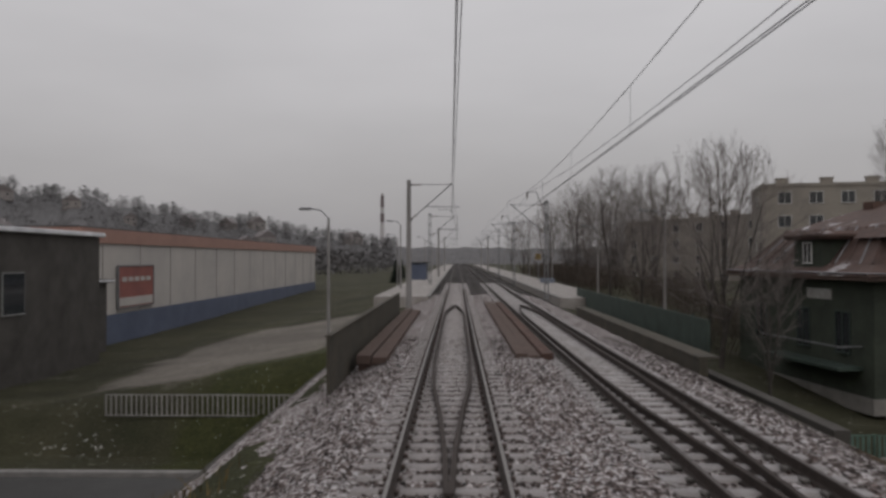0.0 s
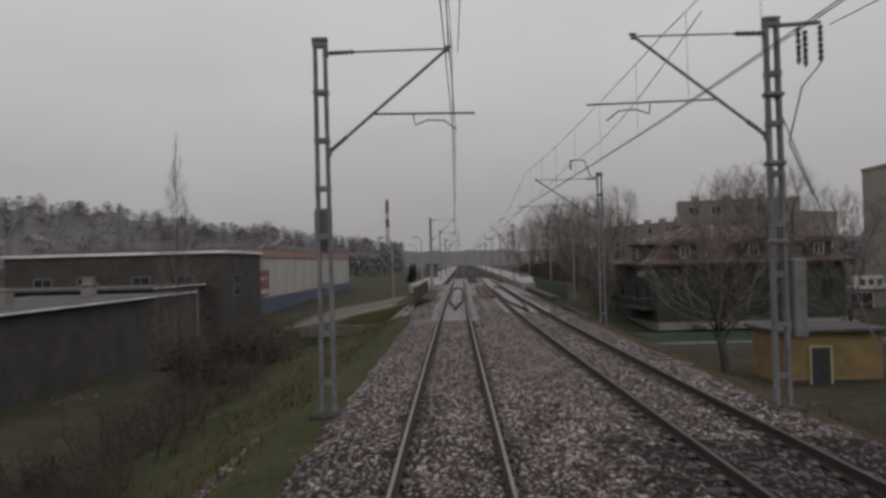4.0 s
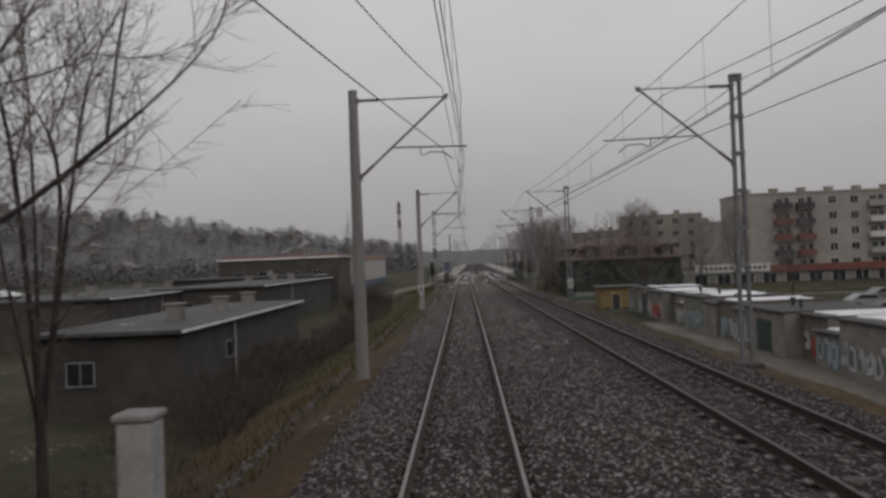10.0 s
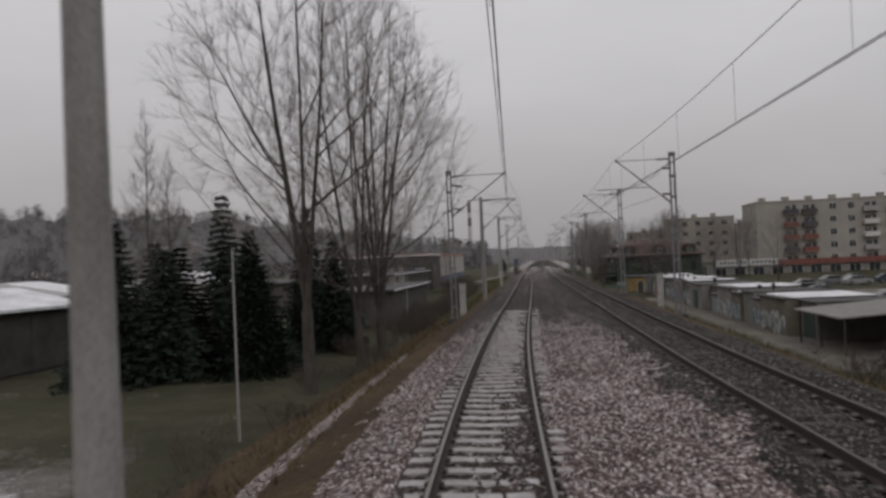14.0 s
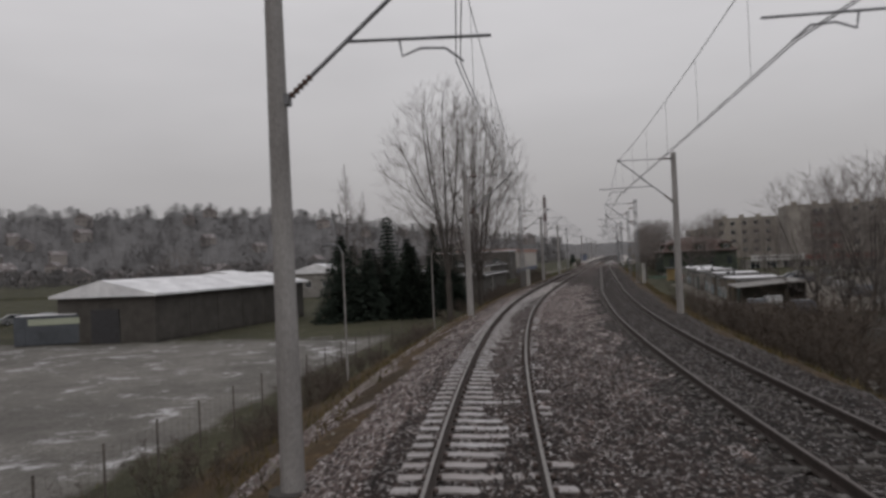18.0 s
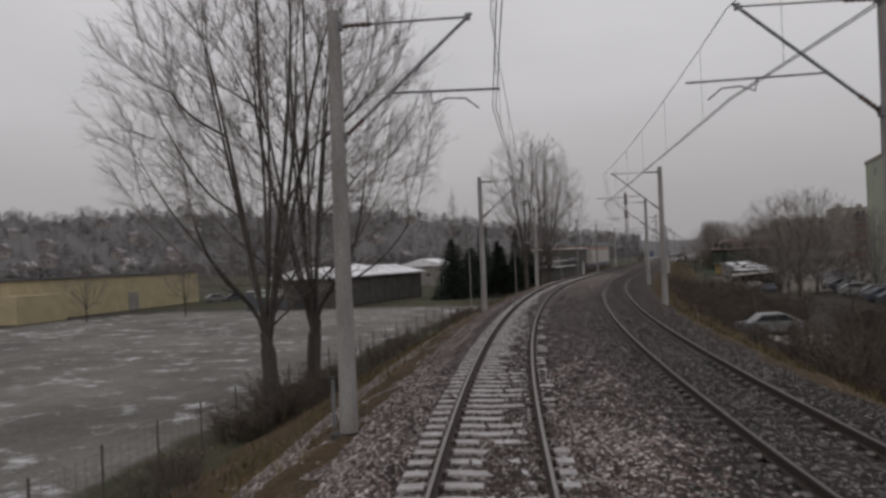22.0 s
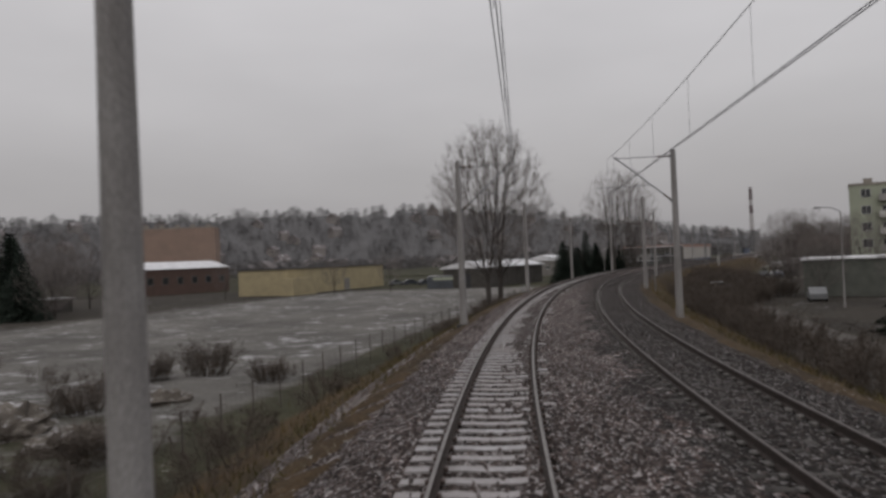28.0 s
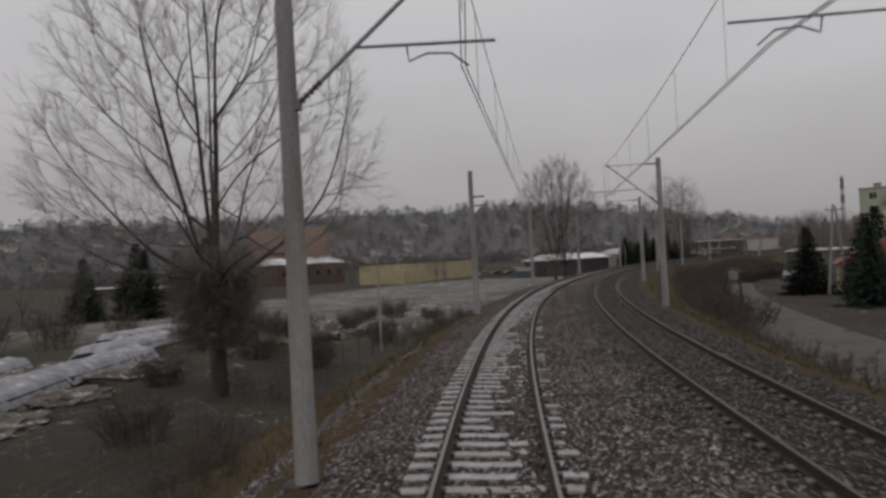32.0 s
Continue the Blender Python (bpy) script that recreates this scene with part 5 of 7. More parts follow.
part("chimney", boxes(((2, HD / 2, HH + 3.3), (1.0, 0.8, 1.4))), M_RUSTBOX, house)
part("chimney", boxes(((-4, HD / 2 + 1, HH + 3.1), (0.9, 0.8, 1.3))), M_RUSTBOX, house)
part("terrace", boxes(((1.0, -2.0, 0.45), (14, 3.0, 0.3))), M_RENDER, house, "concrete terrace")


# ---- blocks of flats ----
for x, y, w, d, h, rot in ((-138, -203, 11, 6, 2.7, 8), (-119, -201, 9, 5, 2.4, -6), (-105, -206, 6, 5, 2.5, 15), (-84, -207.5, 5, 4, 2.3, -4)):
    flat_building("flat_roofed_shed", pose(x, y, -3.45, 0, 0, rot), w, d, h, M_DARKWALL, M_SNOWROOF, "low dark shed with a snowy flat roof", "shed", "sheds beyond the yard", 0.3, 0.2)


def block_of_flats(name, m, w, d, floors, wall, label, bays, shops=False, foot=1.2):
    h = floors * 2.85 + foot
    root = thing(name, m, label, "apartment block", "blocks of flats")
    part("wall", boxes(((0, d / 2, h / 2), (w, d, h))), wall, root)
    part("parapet", boxes(((0, d / 2, h + 0.2), (w + 0.2, d + 0.2, 0.4))), M_PANEL_B, root)
    for x in np.arange(-w / 2 + 3, w / 2 - 1, 5.2):
        part("cap", boxes(((x, d / 2, h + 1.47), (1.6, 1.2, 0.12))), M_PANEL_B, part("vent", boxes(((x, d / 2, h + 0.9), (1.4, 1.0, 1.0))), M_PANEL_B, root))
    for f in range(floors):
        z = foot + f * 2.85 + 1.5
        for i, (x, kind) in enumerate(bays):
            if shops and f == 0:
                continue
            if kind == "b":
                col = (M_BALC_D, M_BALC_R, M_BALC_D, M_BALC_D, M_BALC_R)[(i * 2 + f * 2) % 5] if x < -25 else (M_BALC_W, M_BALC_W, M_BALC_G)[(i + f) % 3]
                b = part("balcony", boxes(((x, -0.55, z - 1.42), (3.1, 1.1, 0.14))), M_PANEL_B, root)
                part("balcony_front", boxes(((x, -1.08, z - 0.85), (3.1, 0.06, 1.05)), ((x - 1.52, -0.55, z - 0.85), (0.06, 1.05, 1.05)), ((x + 1.52, -0.55, z - 0.85), (0.06, 1.05, 1.05))), col, b)
                window(root, x - 0.5, -0.03, z - 0.1, 1.3, 1.5)
                part("balcony_door", boxes(((x + 0.9, -0.03, z - 0.4), (0.8, 0.06, 2.1))), M_GLASS, root)
            else:
                window(root, x, -0.03, z, 1.5, 1.4)
        for y in (d * 0.5,):
            if f % 2 == 0:
                window(root, y, -w / 2 - 0.03, z, 0.9, 1.1, face="x")
    return root


blk = block_of_flats("apartment_block", pose(90.9, 16.5, -4.0), 80, 12, 5, M_PANEL, "grey five-storey panel block with coloured balconies", [(-32.6, "b"), (-28.6, "b"), (-23.5, "w"), (-19.6, "w"), (-15.7, "b"), (-10.5, "b"), (-6, "w"), (-2, "w"), (2.5, "b"), (7, "b"), (12, "w"), (16, "w"), (20.5, "b"), (25, "b"), (30, "w"), (34.5, "w")], False, 2.3)
shop = thing("shop_row", pose(73.5, 11.0, -4.0), "low shop row with a white banner and red fascia", "shop")
part("wall", boxes(((0, 2.4, 1.5), (70, 4.6, 3.0))), M_RENDER, shop)
part("fascia", boxes(((7.5, -0.1, 3.2), (55, 0.5, 1.2))), M_BALC_R, shop, "red fascia")
part("banner", boxes(((-26.5, -0.3, 3.5), (13, 0.12, 1.4))), M_WHITE, shop, "pale banner with dark lettering")
for i in range(14):
    if i != 7:
        part("letter_bar", boxes(((-32.0 + i * 0.85, -0.38, 3.5), (0.5, 0.06, 0.6))), M_BALC_D, shop, "dark lettering bar")
for i in range(17):
    window(shop, -32 + i * 4.0, -0.03, 1.45, 2.4, 2.0)
block_of_flats("apartment_block", pose(46.5, 60, -4.0, 0, 0, -14), 19, 11, 5, M_PANEL_B, "weathered beige four-storey block of flats", [(-7, "w"), (-3.5, "w"), (0, "w"), (3.5, "w"), (7, "w")])
block_of_flats("apartment_block", pose(46, 95, -3.0, 0, 0, -65), 60, 11, 4, M_PANEL_B, "long weathered block of flats behind the trees", [(x, "w") for x in range(-27, 28, 6)])

# ---- trackside hut and garages ----
hut = flat_building("trackside_hut", pose(19.9, -28.8, -4.2), 5.2, 4.4, 2.7, M_HUT, M_TAR, "small ochre hut with a snowy flat roof", "hut", "", 0.35, 0.2)
hd = part("door", boxes(((-0.65, -0.03, 0.95), (0.95, 0.08, 1.85))), M_DOOR, hut, "dark door")
part("door_frame", boxes(((-1.2, -0.04, 0.98), (0.12, 0.1, 1.96)), ((-0.1, -0.04, 0.98), (0.12, 0.1, 1.96)), ((-0.65, -0.04, 1.98), (1.24, 0.1, 0.1))), M_YELLOW, hd)
part("plinth", boxes(((0, 2.2, 0.1), (5.0, 4.5, 0.2))), M_GREENWALL, hut, "dark green plinth")


def paint(rows, material, parent, label, off=0.008):
    """Sprayed strokes standing a few millimetres off the wall; rows of points in y and z along the wall."""
    bm = bmesh.new()
    for pts, r in rows:
        pp = [Vector((-off, y, z)) for y, z in pts]
        left, right = [], []
        for i, q in enumerate(pp):
            d = (pp[min(i + 1, len(pp) - 1)] - pp[max(i - 1, 0)]).normalized()
            nrm = Vector((0, -d.z, d.y)) * r * (1.0 if 0 < i < len(pp) - 1 else 0.6)
            left.append(bm.verts.new(q + nrm))
            right.append(bm.verts.new(q - nrm))
        for i in range(len(pp) - 1):
            bm.faces.new((left[i], left[i + 1], right[i + 1], right[i]))
    return part("graffiti", bm, material, parent, label)


def bent(pts, n=5):
    """A smooth curve through the points."""
    res = []
    for i in range(len(pts) - 1):
        p0, p1, p2, p3 = pts[max(i - 1, 0)], pts[i], pts[i + 1], pts[min(i + 2, len(pts) - 1)]
        for k in range(n):
            t = k / n
            res.append(tuple(0.5 * (2 * b + (c - a) * t + (2 * a - 5 * b + 4 * c - d) * t * t + (3 * b - a - 3 * c + d) * t**3) for a, b, c, d in zip(p0, p1, p2, p3)))
    return res + [pts[-1]]


g_rng = random.Random(11)


def garage(s, lat, length, h, snow, tag, wall):
    """One lock-up garage, its back wall towards the track."""
    root = thing("lockup_garage", stand(s, lat, -3.5), "stained concrete lock-up garage with sprayed back wall" if tag else "stained concrete lock-up garage with a felt roof", "garage", "garage row")
    part("wall", boxes(((3.0, length / 2, h / 2 - 0.3), (6.0, length - 0.04, h + 0.6)), bevel=0.02), wall, root)
    part("roof", boxes(((2.95, length / 2, h + 0.07), (6.3, length + 0.03, 0.14)), bevel=0.02), M_FELT, root, "dark felt roof slab")
    if snow:
        bm = bmesh.new()
        x0, x1 = g_rng.uniform(0.15, 1.2), 6.05
        edge = [(x0 + g_rng.uniform(-0.12, 0.3), 0.06 + (length - 0.12) * k / 6) for k in range(7)] + [(x1 - g_rng.uniform(0, 1.8 if snow < 2 else 0.1), length - 0.06 - (length - 0.12) * k / 4) for k in range(5)]
        lo = [bm.verts.new((x, y, h + 0.142)) for x, y in edge]
        hi = [bm.verts.new((x * 0.985 + 0.04, length / 2 + (y - length / 2) * 0.97, h + 0.205)) for x, y in edge]
        bm.faces.new(hi)
        for k in range(len(edge)):
            j = (k + 1) % len(edge)
            bm.faces.new((lo[k], lo[j], hi[j], hi[k]))
        bmesh.ops.recalc_face_normals(bm, faces=bm.faces)
        part("snow_cover", bm, M_SNOWROOF, root, "melting sheet of snow")
    for k in range(g_rng.choice((0, 1, 2))):
        x, yy = 1.9 + 0.3 * k, length * (0.35 + 0.3 * k)
        vp = part("vent_pipe", tube(bmesh.new(), (x, yy, h + 0.1), (x, yy, h + 0.5), 0.1, 0.1, 8), M_DOOR, root)
        part("vent_cap", tube(bmesh.new(), (x, yy, h + 0.48), (x, yy, h + 0.68), 0.24, 0.14, 8), M_DOOR, vp)
    if tag == 4:
        part("steel_door", boxes(((-0.02, length / 2, 1.0), (0.05, 2.2, 1.9)), bevel=0.01), M_GREENPAR, root, "dark green steel door")
        return root
    if tag:
        fill = {1: M_PAINT_L, 2: M_PAINT_R, 3: M_PAINT_W}[tag]
        n = max(2, int(length / 0.75))
        back = [(0.2 + (length - 0.4) * k / 5, 0.75 + g_rng.uniform(-0.15, 0.2)) for k in range(6)]
        paint([(bent(back), 0.42)], M_PAINT_T if tag != 2 else M_PAINT_K, root, "cloudy sprayed ground", 0.006)
        for i in range(n):
            y0, w = 0.22 + i * (length - 0.44) / n, (length - 0.44) / n
            cols = [(y0 + w * u, 0.85 + v) for u, v in g_rng.choice((((0.8, 0.5), (0.2, 0.45), (0.3, 0.0), (0.8, -0.1), (0.6, -0.55), (0.1, -0.45)), ((0.1, -0.5), (0.35, 0.5), (0.6, 0.1), (0.9, -0.55)), ((0.8, 0.4), (0.3, 0.5), (0.1, -0.1), (0.4, -0.55), (0.9, -0.4)), ((0.15, 0.55), (0.2, -0.4), (0.7, -0.5), (0.85, 0.3), (0.5, 0.5)), ((0.1, 0.5), (0.4, -0.55), (0.6, 0.1), (0.9, 0.55))))]
            cols = [(a + g_rng.uniform(-0.2, 0.2), b + g_rng.uniform(-0.22, 0.22)) for a, b in cols[: g_rng.choice((3, 4, 5))]]
            r = g_rng.uniform(0.1, 0.21)
            paint([(bent(cols), r + 0.035)], M_PAINT_K if tag != 2 else M_PAINT_W, root, "sprayed outline", 0.010)
            paint([(bent(cols), r)], fill if g_rng.random() < 0.8 else M_PAINT_W, root, "sprayed letter shape", 0.014)
    return root


y = 41.0
g_i = 0
while y < 111.5:
    ln = (3.0, 3.3, 2.8, 6.2, 3.1, 2.9, 5.6)[g_i % 7]
    hh = (2.3, 2.55, 2.15, 2.5, 2.4, 1.75, 2.6)[g_i % 7]
    lat = 18.35 + (0.0, 0.15, -0.1, 0.25, 0.05, 0.9, 0.0)[(g_i * 3) % 7]
    garage(y + ln, lat, ln, hh, (1, 2, 0, 1, 2, 2, 1, 0)[g_i % 8], (1, 3, 4, 2, 1, 3, 1, 0)[g_i % 8], (M_GARAGE, M_RENDER, M_GARAGE_B)[g_i % 3])
    y += ln + 0.05
    g_i += 1


def white_block(s, lat):
    b = thing("signal_cabinet", stand(s, lat, -0.6), "tall whitewashed concrete cabinet post", "cabinet", "cabinets by the track")
    part("body", boxes(((0, 0, 0.85), (0.36, 0.36, 2.1)), bevel=0.03), M_CHALK, b)
    part("cap", boxes(((0, 0, 1.93), (0.42, 0.42, 0.08)), bevel=0.02), M_CONC, b)


white_block(121, -3.25)
white_block(117, 8.9)


def w_sign(s, lat, label):
    """White board with a black chevron on the mast foot."""
    r = thing("line_sign", stand(s, lat, 0), label, "sign", "line signs")
    part("board", boxes(((0, -0.02, 0.9), (0.34, 0.03, 0.62))), M_WHITE, r, "white board")
    bm = bmesh.new()
    for sx in (-1, 1):
        tube(bm, (sx * 0.11, -0.045, 0.66), (0, -0.045, 1.15), 0.028, 0.028, 4)
    part("chevron", bm, M_BLACK, r, "black chevron")
    part("bracket", boxes(((0, 0.06, 0.9), (0.08, 0.14, 0.1))), M_STEEL, r)


w_sign(77.3, -2.8, "white sign with a black chevron fixed to a mast")
w_sign(75.4, mast_lat_r(75), "white sign with a black chevron fixed to a mast")

# ---- yard and field buildings on the outer side of the curve ----
shed = thing("storage_shed", pose(-30.2, -116, -3.4, 0, 0, -4), "dark grey storage shed with a white snowy roof", "shed")
part("wall", boxes(((-5.2, -14.0, 2.0), (10.4, 28, 4.2))), M_DARKWALL, shed)
part("roof", prism(bmesh.new(), [(-10.9, 4.1), (0.5, 4.1), (0.5, 4.3), (-5.2, 5.6), (-10.9, 4.3)], -28.5, 0.5), M_SNOWROOF, shed, "white snow-covered roof")
part("gable", prism(bmesh.new(), [(-10.4, 4.1), (0, 4.1), (-5.2, 5.4)], -28.02, -27.9), M_DARKWALL, shed)
for i in range(6):
    part("wall_panel", boxes(((0.03, -2.4 - i * 4.6, 2.0), (0.05, 4.4, 3.6))), M_DARKWALL, shed)
part("door", boxes(((-5.2, -28.06, 1.5), (3.0, 0.08, 3.0))), M_DOOR, shed, "dark roller door")

yel = thing("yellow_building", pose(-74.3, -116.3, -3.4, 0, 0, 6), "long faded yellow building with a flat roof", "building")
part("wall", boxes(((-6, -23, 2.75), (12, 46, 5.5))), M_YELLOW, yel)
part("roof", boxes(((-6, -23, 5.6), (12.5, 46.5, 0.25))), M_TAR, yel)
part("annex", boxes(((1.5, -44, 1.8), (3.4, 9, 3.6))), M_YELLOW, yel, "lower yellow annex")
part("door", boxes(((0.04, -20, 1.4), (0.08, 2.6, 2.8))), M_RENDER, yel, "grey door")
for (x, y, w, d, h, rot, wall, lab) in ((-60, -80, 18, 10, 4, 12, M_FARWALL, "far grey workshop with a snowy roof"), (-48, -62, 14, 9, 4.5, -5, M_RENDER, "far shed with a snowy roof")):
    b = thing("outlying_building", pose(x, y, -3.4, 0, 0, rot), lab, "building", "outlying buildings")
    part("wall", boxes(((0, 0, h / 2), (w, d, h))), wall, b)
    part("roof", prism(bmesh.new(), [(-w / 2 - 0.4, h), (w / 2 + 0.4, h), (0, h + 1.8)], -d / 2 - 0.4, d / 2 + 0.4), M_SNOWROOF, b, "snowy pitched roof")
    for i in range(4):
        window(b, -w / 2 + w * (i + 0.5) / 4, -d / 2 - 0.03, h * 0.55, 1.2, 1.2)

gblk = block_of_flats("apartment_block", pose(46, -140, -3.0, 0, 0, 0), 22, 12, 5, M_PALE_GREEN, "pale green block of flats", [(-8.5, "w"), (-5, "b"), (-1, "w"), (3, "b"), (7.5, "w")])
hall2 = flat_building("grey_shed", pose(36.0, -196, -3.0), 12, 9, 4.0, M_SHEDGREEN, M_SNOWROOF, "grey shed with a snowy flat roof", "shed")
cott = thing("small_house", pose(46, -232, -3.0, 0, 0, 10), "small house with a snowy red roof", "house")
part("wall", boxes(((0, 4, 1.5), (9, 8, 3.2))), M_YELLOW, cott)
part("roof", prism(bmesh.new(), [(-5, 3.0), (5, 3.0), (0, 5.6)], -0.5, 8.5), M_TILE_RED, cott, "red tiled roof dusted with snow")
for x in (-2.4, 2.4):
    window(cott, x, -0.03, 1.8, 1.2, 1.2)
tallb = flat_building("rendered_house", pose(52, -205, -3.0), 10, 10, 7.2, M_CREAM, M_TAR, "tall cream rendered house", "house")
for x in (-3, 0, 3):
    for z in (2.0, 5.0):
        window(tallb, x, -0.03, z, 1.1, 1.3)
lane = strip_box("lane", 13.5, 19.0, 215, 330, -3.2, -2.93, M_LANE, None, "", 6.0)
tagged(lane, "narrow muddy lane below the embankment", "road", kind="structure")


up = thing("utility_pole", stand(245, 26.0, -3.0), "pair of leaning concrete utility poles joined at the top", "utility pole")
part("pole", tube(bmesh.new(), (-0.9, 0, -0.2), (-0.1, 0, 9.2), 0.16, 0.1, 8), M_CONC, up)
part("pole", tube(bmesh.new(), (0.9, 0, -0.2), (0.1, 0, 9.0), 0.16, 0.1, 8), M_CONC, up)
part("cross_arm", boxes(((0, 0, 8.6), (1.6, 0.1, 0.12))), M_STEEL, up)
for x in (-0.7, 0.7):
    part("insulator", tube(bmesh.new(), (x, 0, 8.66), (x, 0, 8.95), 0.05, 0.03, 8), M_INSUL, up, "small porcelain insulator")
af = thing("cable_trestle", stand(270, 13.8, -2.8), "dark timber trestle on the slope", "trestle")
for x in (-0.9, 0.9):
    part("leg", tube(bmesh.new(), (x, 0, -0.2), (x * 0.35, 0, 4.2), 0.11, 0.09, 7), M_BARK, af)
part("beam", boxes(((0, 0, 3.9), (1.3, 0.16, 0.16))), M_BARK, af)
part("transformer_box", boxes(((0.1, 0, 3.1), (0.6, 0.5, 0.7)), bevel=0.04), M_STEEL, af)


# ---- cars ----
def car(m, paint_m, label):
    root = thing("parked_car", m, label, "car", "parked cars")
    body = [(-2.05, 0.25), (2.05, 0.25), (2.1, 0.6), (1.95, 0.82), (1.05, 0.92), (0.45, 1.38), (-0.95, 1.42), (-1.75, 0.98), (-2.05, 0.85)]
    bm = prism(bmesh.new(), body, -0.82, 0.82)
    bmesh.ops.bevel(bm, geom=bm.edges[:], offset=0.05, segments=1, affect="EDGES")
    part("body", bm, paint_m, root)
    part("glazing", prism(bmesh.new(), [(-1.5, 0.98), (0.9, 0.95), (0.42, 1.3), (-0.92, 1.34)], -0.835, 0.835), M_GLASS, root, "dark car windows")
    for x in (-1.3, 1.3):
        for yy in (-0.75, 0.75):
            w = part("wheel", tube(bmesh.new(), (x, yy - 0.1, 0.31), (x, yy + 0.1, 0.31), 0.31, 0.31, 14), M_RUBBER, root)
            part("rim", tube(bmesh.new(), (x, yy - 0.11, 0.31), (x, yy + 0.11, 0.31), 0.18, 0.18, 10), M_TUBE, w)
    return root


c_i = 0
for s, lat, turn in ((40, 47, 10), (44, 49, 8), (36, 52, 4), (41, 55, -6), (34, 59, 8), (50, 40, 2), (62, 36, 4), (70, 35, -3), (84, 37, 6), (124.5, 20.5, 84), (128, 18.6, 78), (131.5, 21.5, 95)):
    car(stand(s, lat, -3.5, turn), M_CAR[c_i % 4], "parked car dusted with snow")
    c_i += 1
for s, lat, turn in ((208, 24, 85), (108, 31, 80), (113, 34, 85), (119, 30, 95), (124, 35, 80), (130, 29, 85), (133, 36, 92), (116, 39, 84), (127, 41, 88)):
    car(stand(s, lat, -3.0, turn), M_CAR[c_i % 4], "parked car dusted with snow among shrubs")
    c_i += 1
car(pose(10.6, 58, -0.9, 0, 0, 85), M_CAR[3], "small blue car parked by the platform")
for i, (x, y) in enumerate(((-52, -112), (-57, -108), (-62, -106), (-66, -116), (-69.5, -117.5), (-60, -119))):
    car(pose(x, y, -3.4, 0, 0, 20 + 7 * i), M_CAR[(i * 2) % 4], "parked car dusted with snow in the yard")

for row, lat in enumerate((30, 36, 43, 50)):
    for k in range(8):
        car(stand(130 + k * 5.6 + row * 1.7 + g_rng.uniform(-0.6, 0.6), lat + g_rng.uniform(-0.6, 0.6), -3.0, 90 * (row % 2) + g_rng.uniform(-9, 9)), M_CAR[(k * 3 + row) % 4], "snow-dusted car in the crowded car park")
stack = thing("boiler_chimney", pose(45.6, -89.6, -3.0), "tall square dark grey boiler chimney", "chimney")
part("shaft", prism(bmesh.new(), [(-1.3, 0), (1.3, 0), (1.1, 28.7), (-1.1, 28.7)], -1.2, 1.2), M_GARAGE, stack)
part("rim", boxes(((0, 0, 28.75), (2.5, 2.6, 0.3))), M_CONC, stack)
for s, lat, z, h, lab in ((224.5, -3.45, -0.9, 1.25, "short dark trackside marker post"), (226.5, 8.2, -0.9, 1.7, "thin dark trackside marker post")):
    mk = thing("marker_post", stand(s, lat, z), lab, "post", "marker posts")
    part("post", tube(bmesh.new(), (0, 0, -0.3), (0, 0, h), 0.045, 0.04, 6), M_STEEL, mk)
    part("cap", boxes(((0, 0, h + 0.02), (0.11, 0.11, 0.05))), M_DOOR, mk)
lamp_post(167, -8.5, -2.9, 6.2, -0.45, "slim pale lamp post at the foot of the embankment", 0.055)

van = thing("site_container", pose(-42.5, -143.0, -3.4, 0, 0, 24), "blue-grey steel site container with a pale green board", "container")
part("body", boxes(((0, 0, 1.35), (7.0, 2.5, 2.6)), bevel=0.04), M_CONTAINER, van)
part("sign_board", boxes(((0, -1.28, 2.1), (4.6, 0.05, 0.55))), M_PALE_GREEN, van, "pale green sign board")
for x in (-2.6, -1.3, 0.0, 1.3, 2.6):
    part("rib", boxes(((x, -1.27, 1.1), (0.1, 0.05, 2.0))), M_CONTAINER, van)
part("roof_snow", boxes(((0, 0, 2.68), (6.8, 2.3, 0.07)), bevel=0.02), M_SNOWROOF, van, "thin snow on its roof")

ware = thing("brick_warehouse", pose(-119, -141, -3.6, 0, 0, -8), "long reddish brick warehouse with a snowy low roof", "warehouse")
part("wall", boxes(((-7.5, 0, 3.4), (15, 27, 6.8))), M_RUSTBOX, ware)
part("roof", prism(bmesh.new(), [(-15.4, 6.8), (0.4, 6.8), (-7.5, 8.8)], -13.9, 13.9), M_SNOWROOF, ware, "snowy sheet roof")
for k in range(6):
    window(ware, -11 + k * 4.4, 0.03, 3.8, 1.7, 1.8, face="x", frame=M_TRIM)
ora = block_of_flats("apartment_block", pose(-172, -98, -4.0, 0, 0, 36), 32, 12, 7, M_BRICK, "faded orange block of flats behind the yard", [])
lamp_post(281, -10.9, -3.4, 9.0, -1.7, "lamp post with a long curved arm by the yard fence")
lamp_post(219, 24.5, -3.0, 8.6, -1.6, "dark lamp post beside the lane")
lt = thing("lean_to", stand(120.5, 21.2, -3.45), "open lean-to with a pale sheet roof on posts", "lean-to")
part("roof", prism(bmesh.new(), [(-3.4, 2.0), (3.2, 2.5), (3.2, 2.6), (-3.4, 2.1)], -1.5, 6.5), M_KERB, lt, "pale snow-dusted sheet roof")
for x in (-3.1, 2.9):
    for y in (-1.2, 2.5, 6.2):
        part("post", tube(bmesh.new(), (x, y, -0.5), (x, y, 2.03 if x < 0 else 2.5), 0.07, 0.07, 6), M_BARK, lt)
part("back_wall", boxes(((3.0, 2.5, 1.0), (0.08, 7.4, 2.6))), M_DARKWALL, lt, "dark board wall")
logs = thing("log_pile", stand(137.5, 16.8, -3.2), "untidy pile of snow-dusted logs", "log pile")
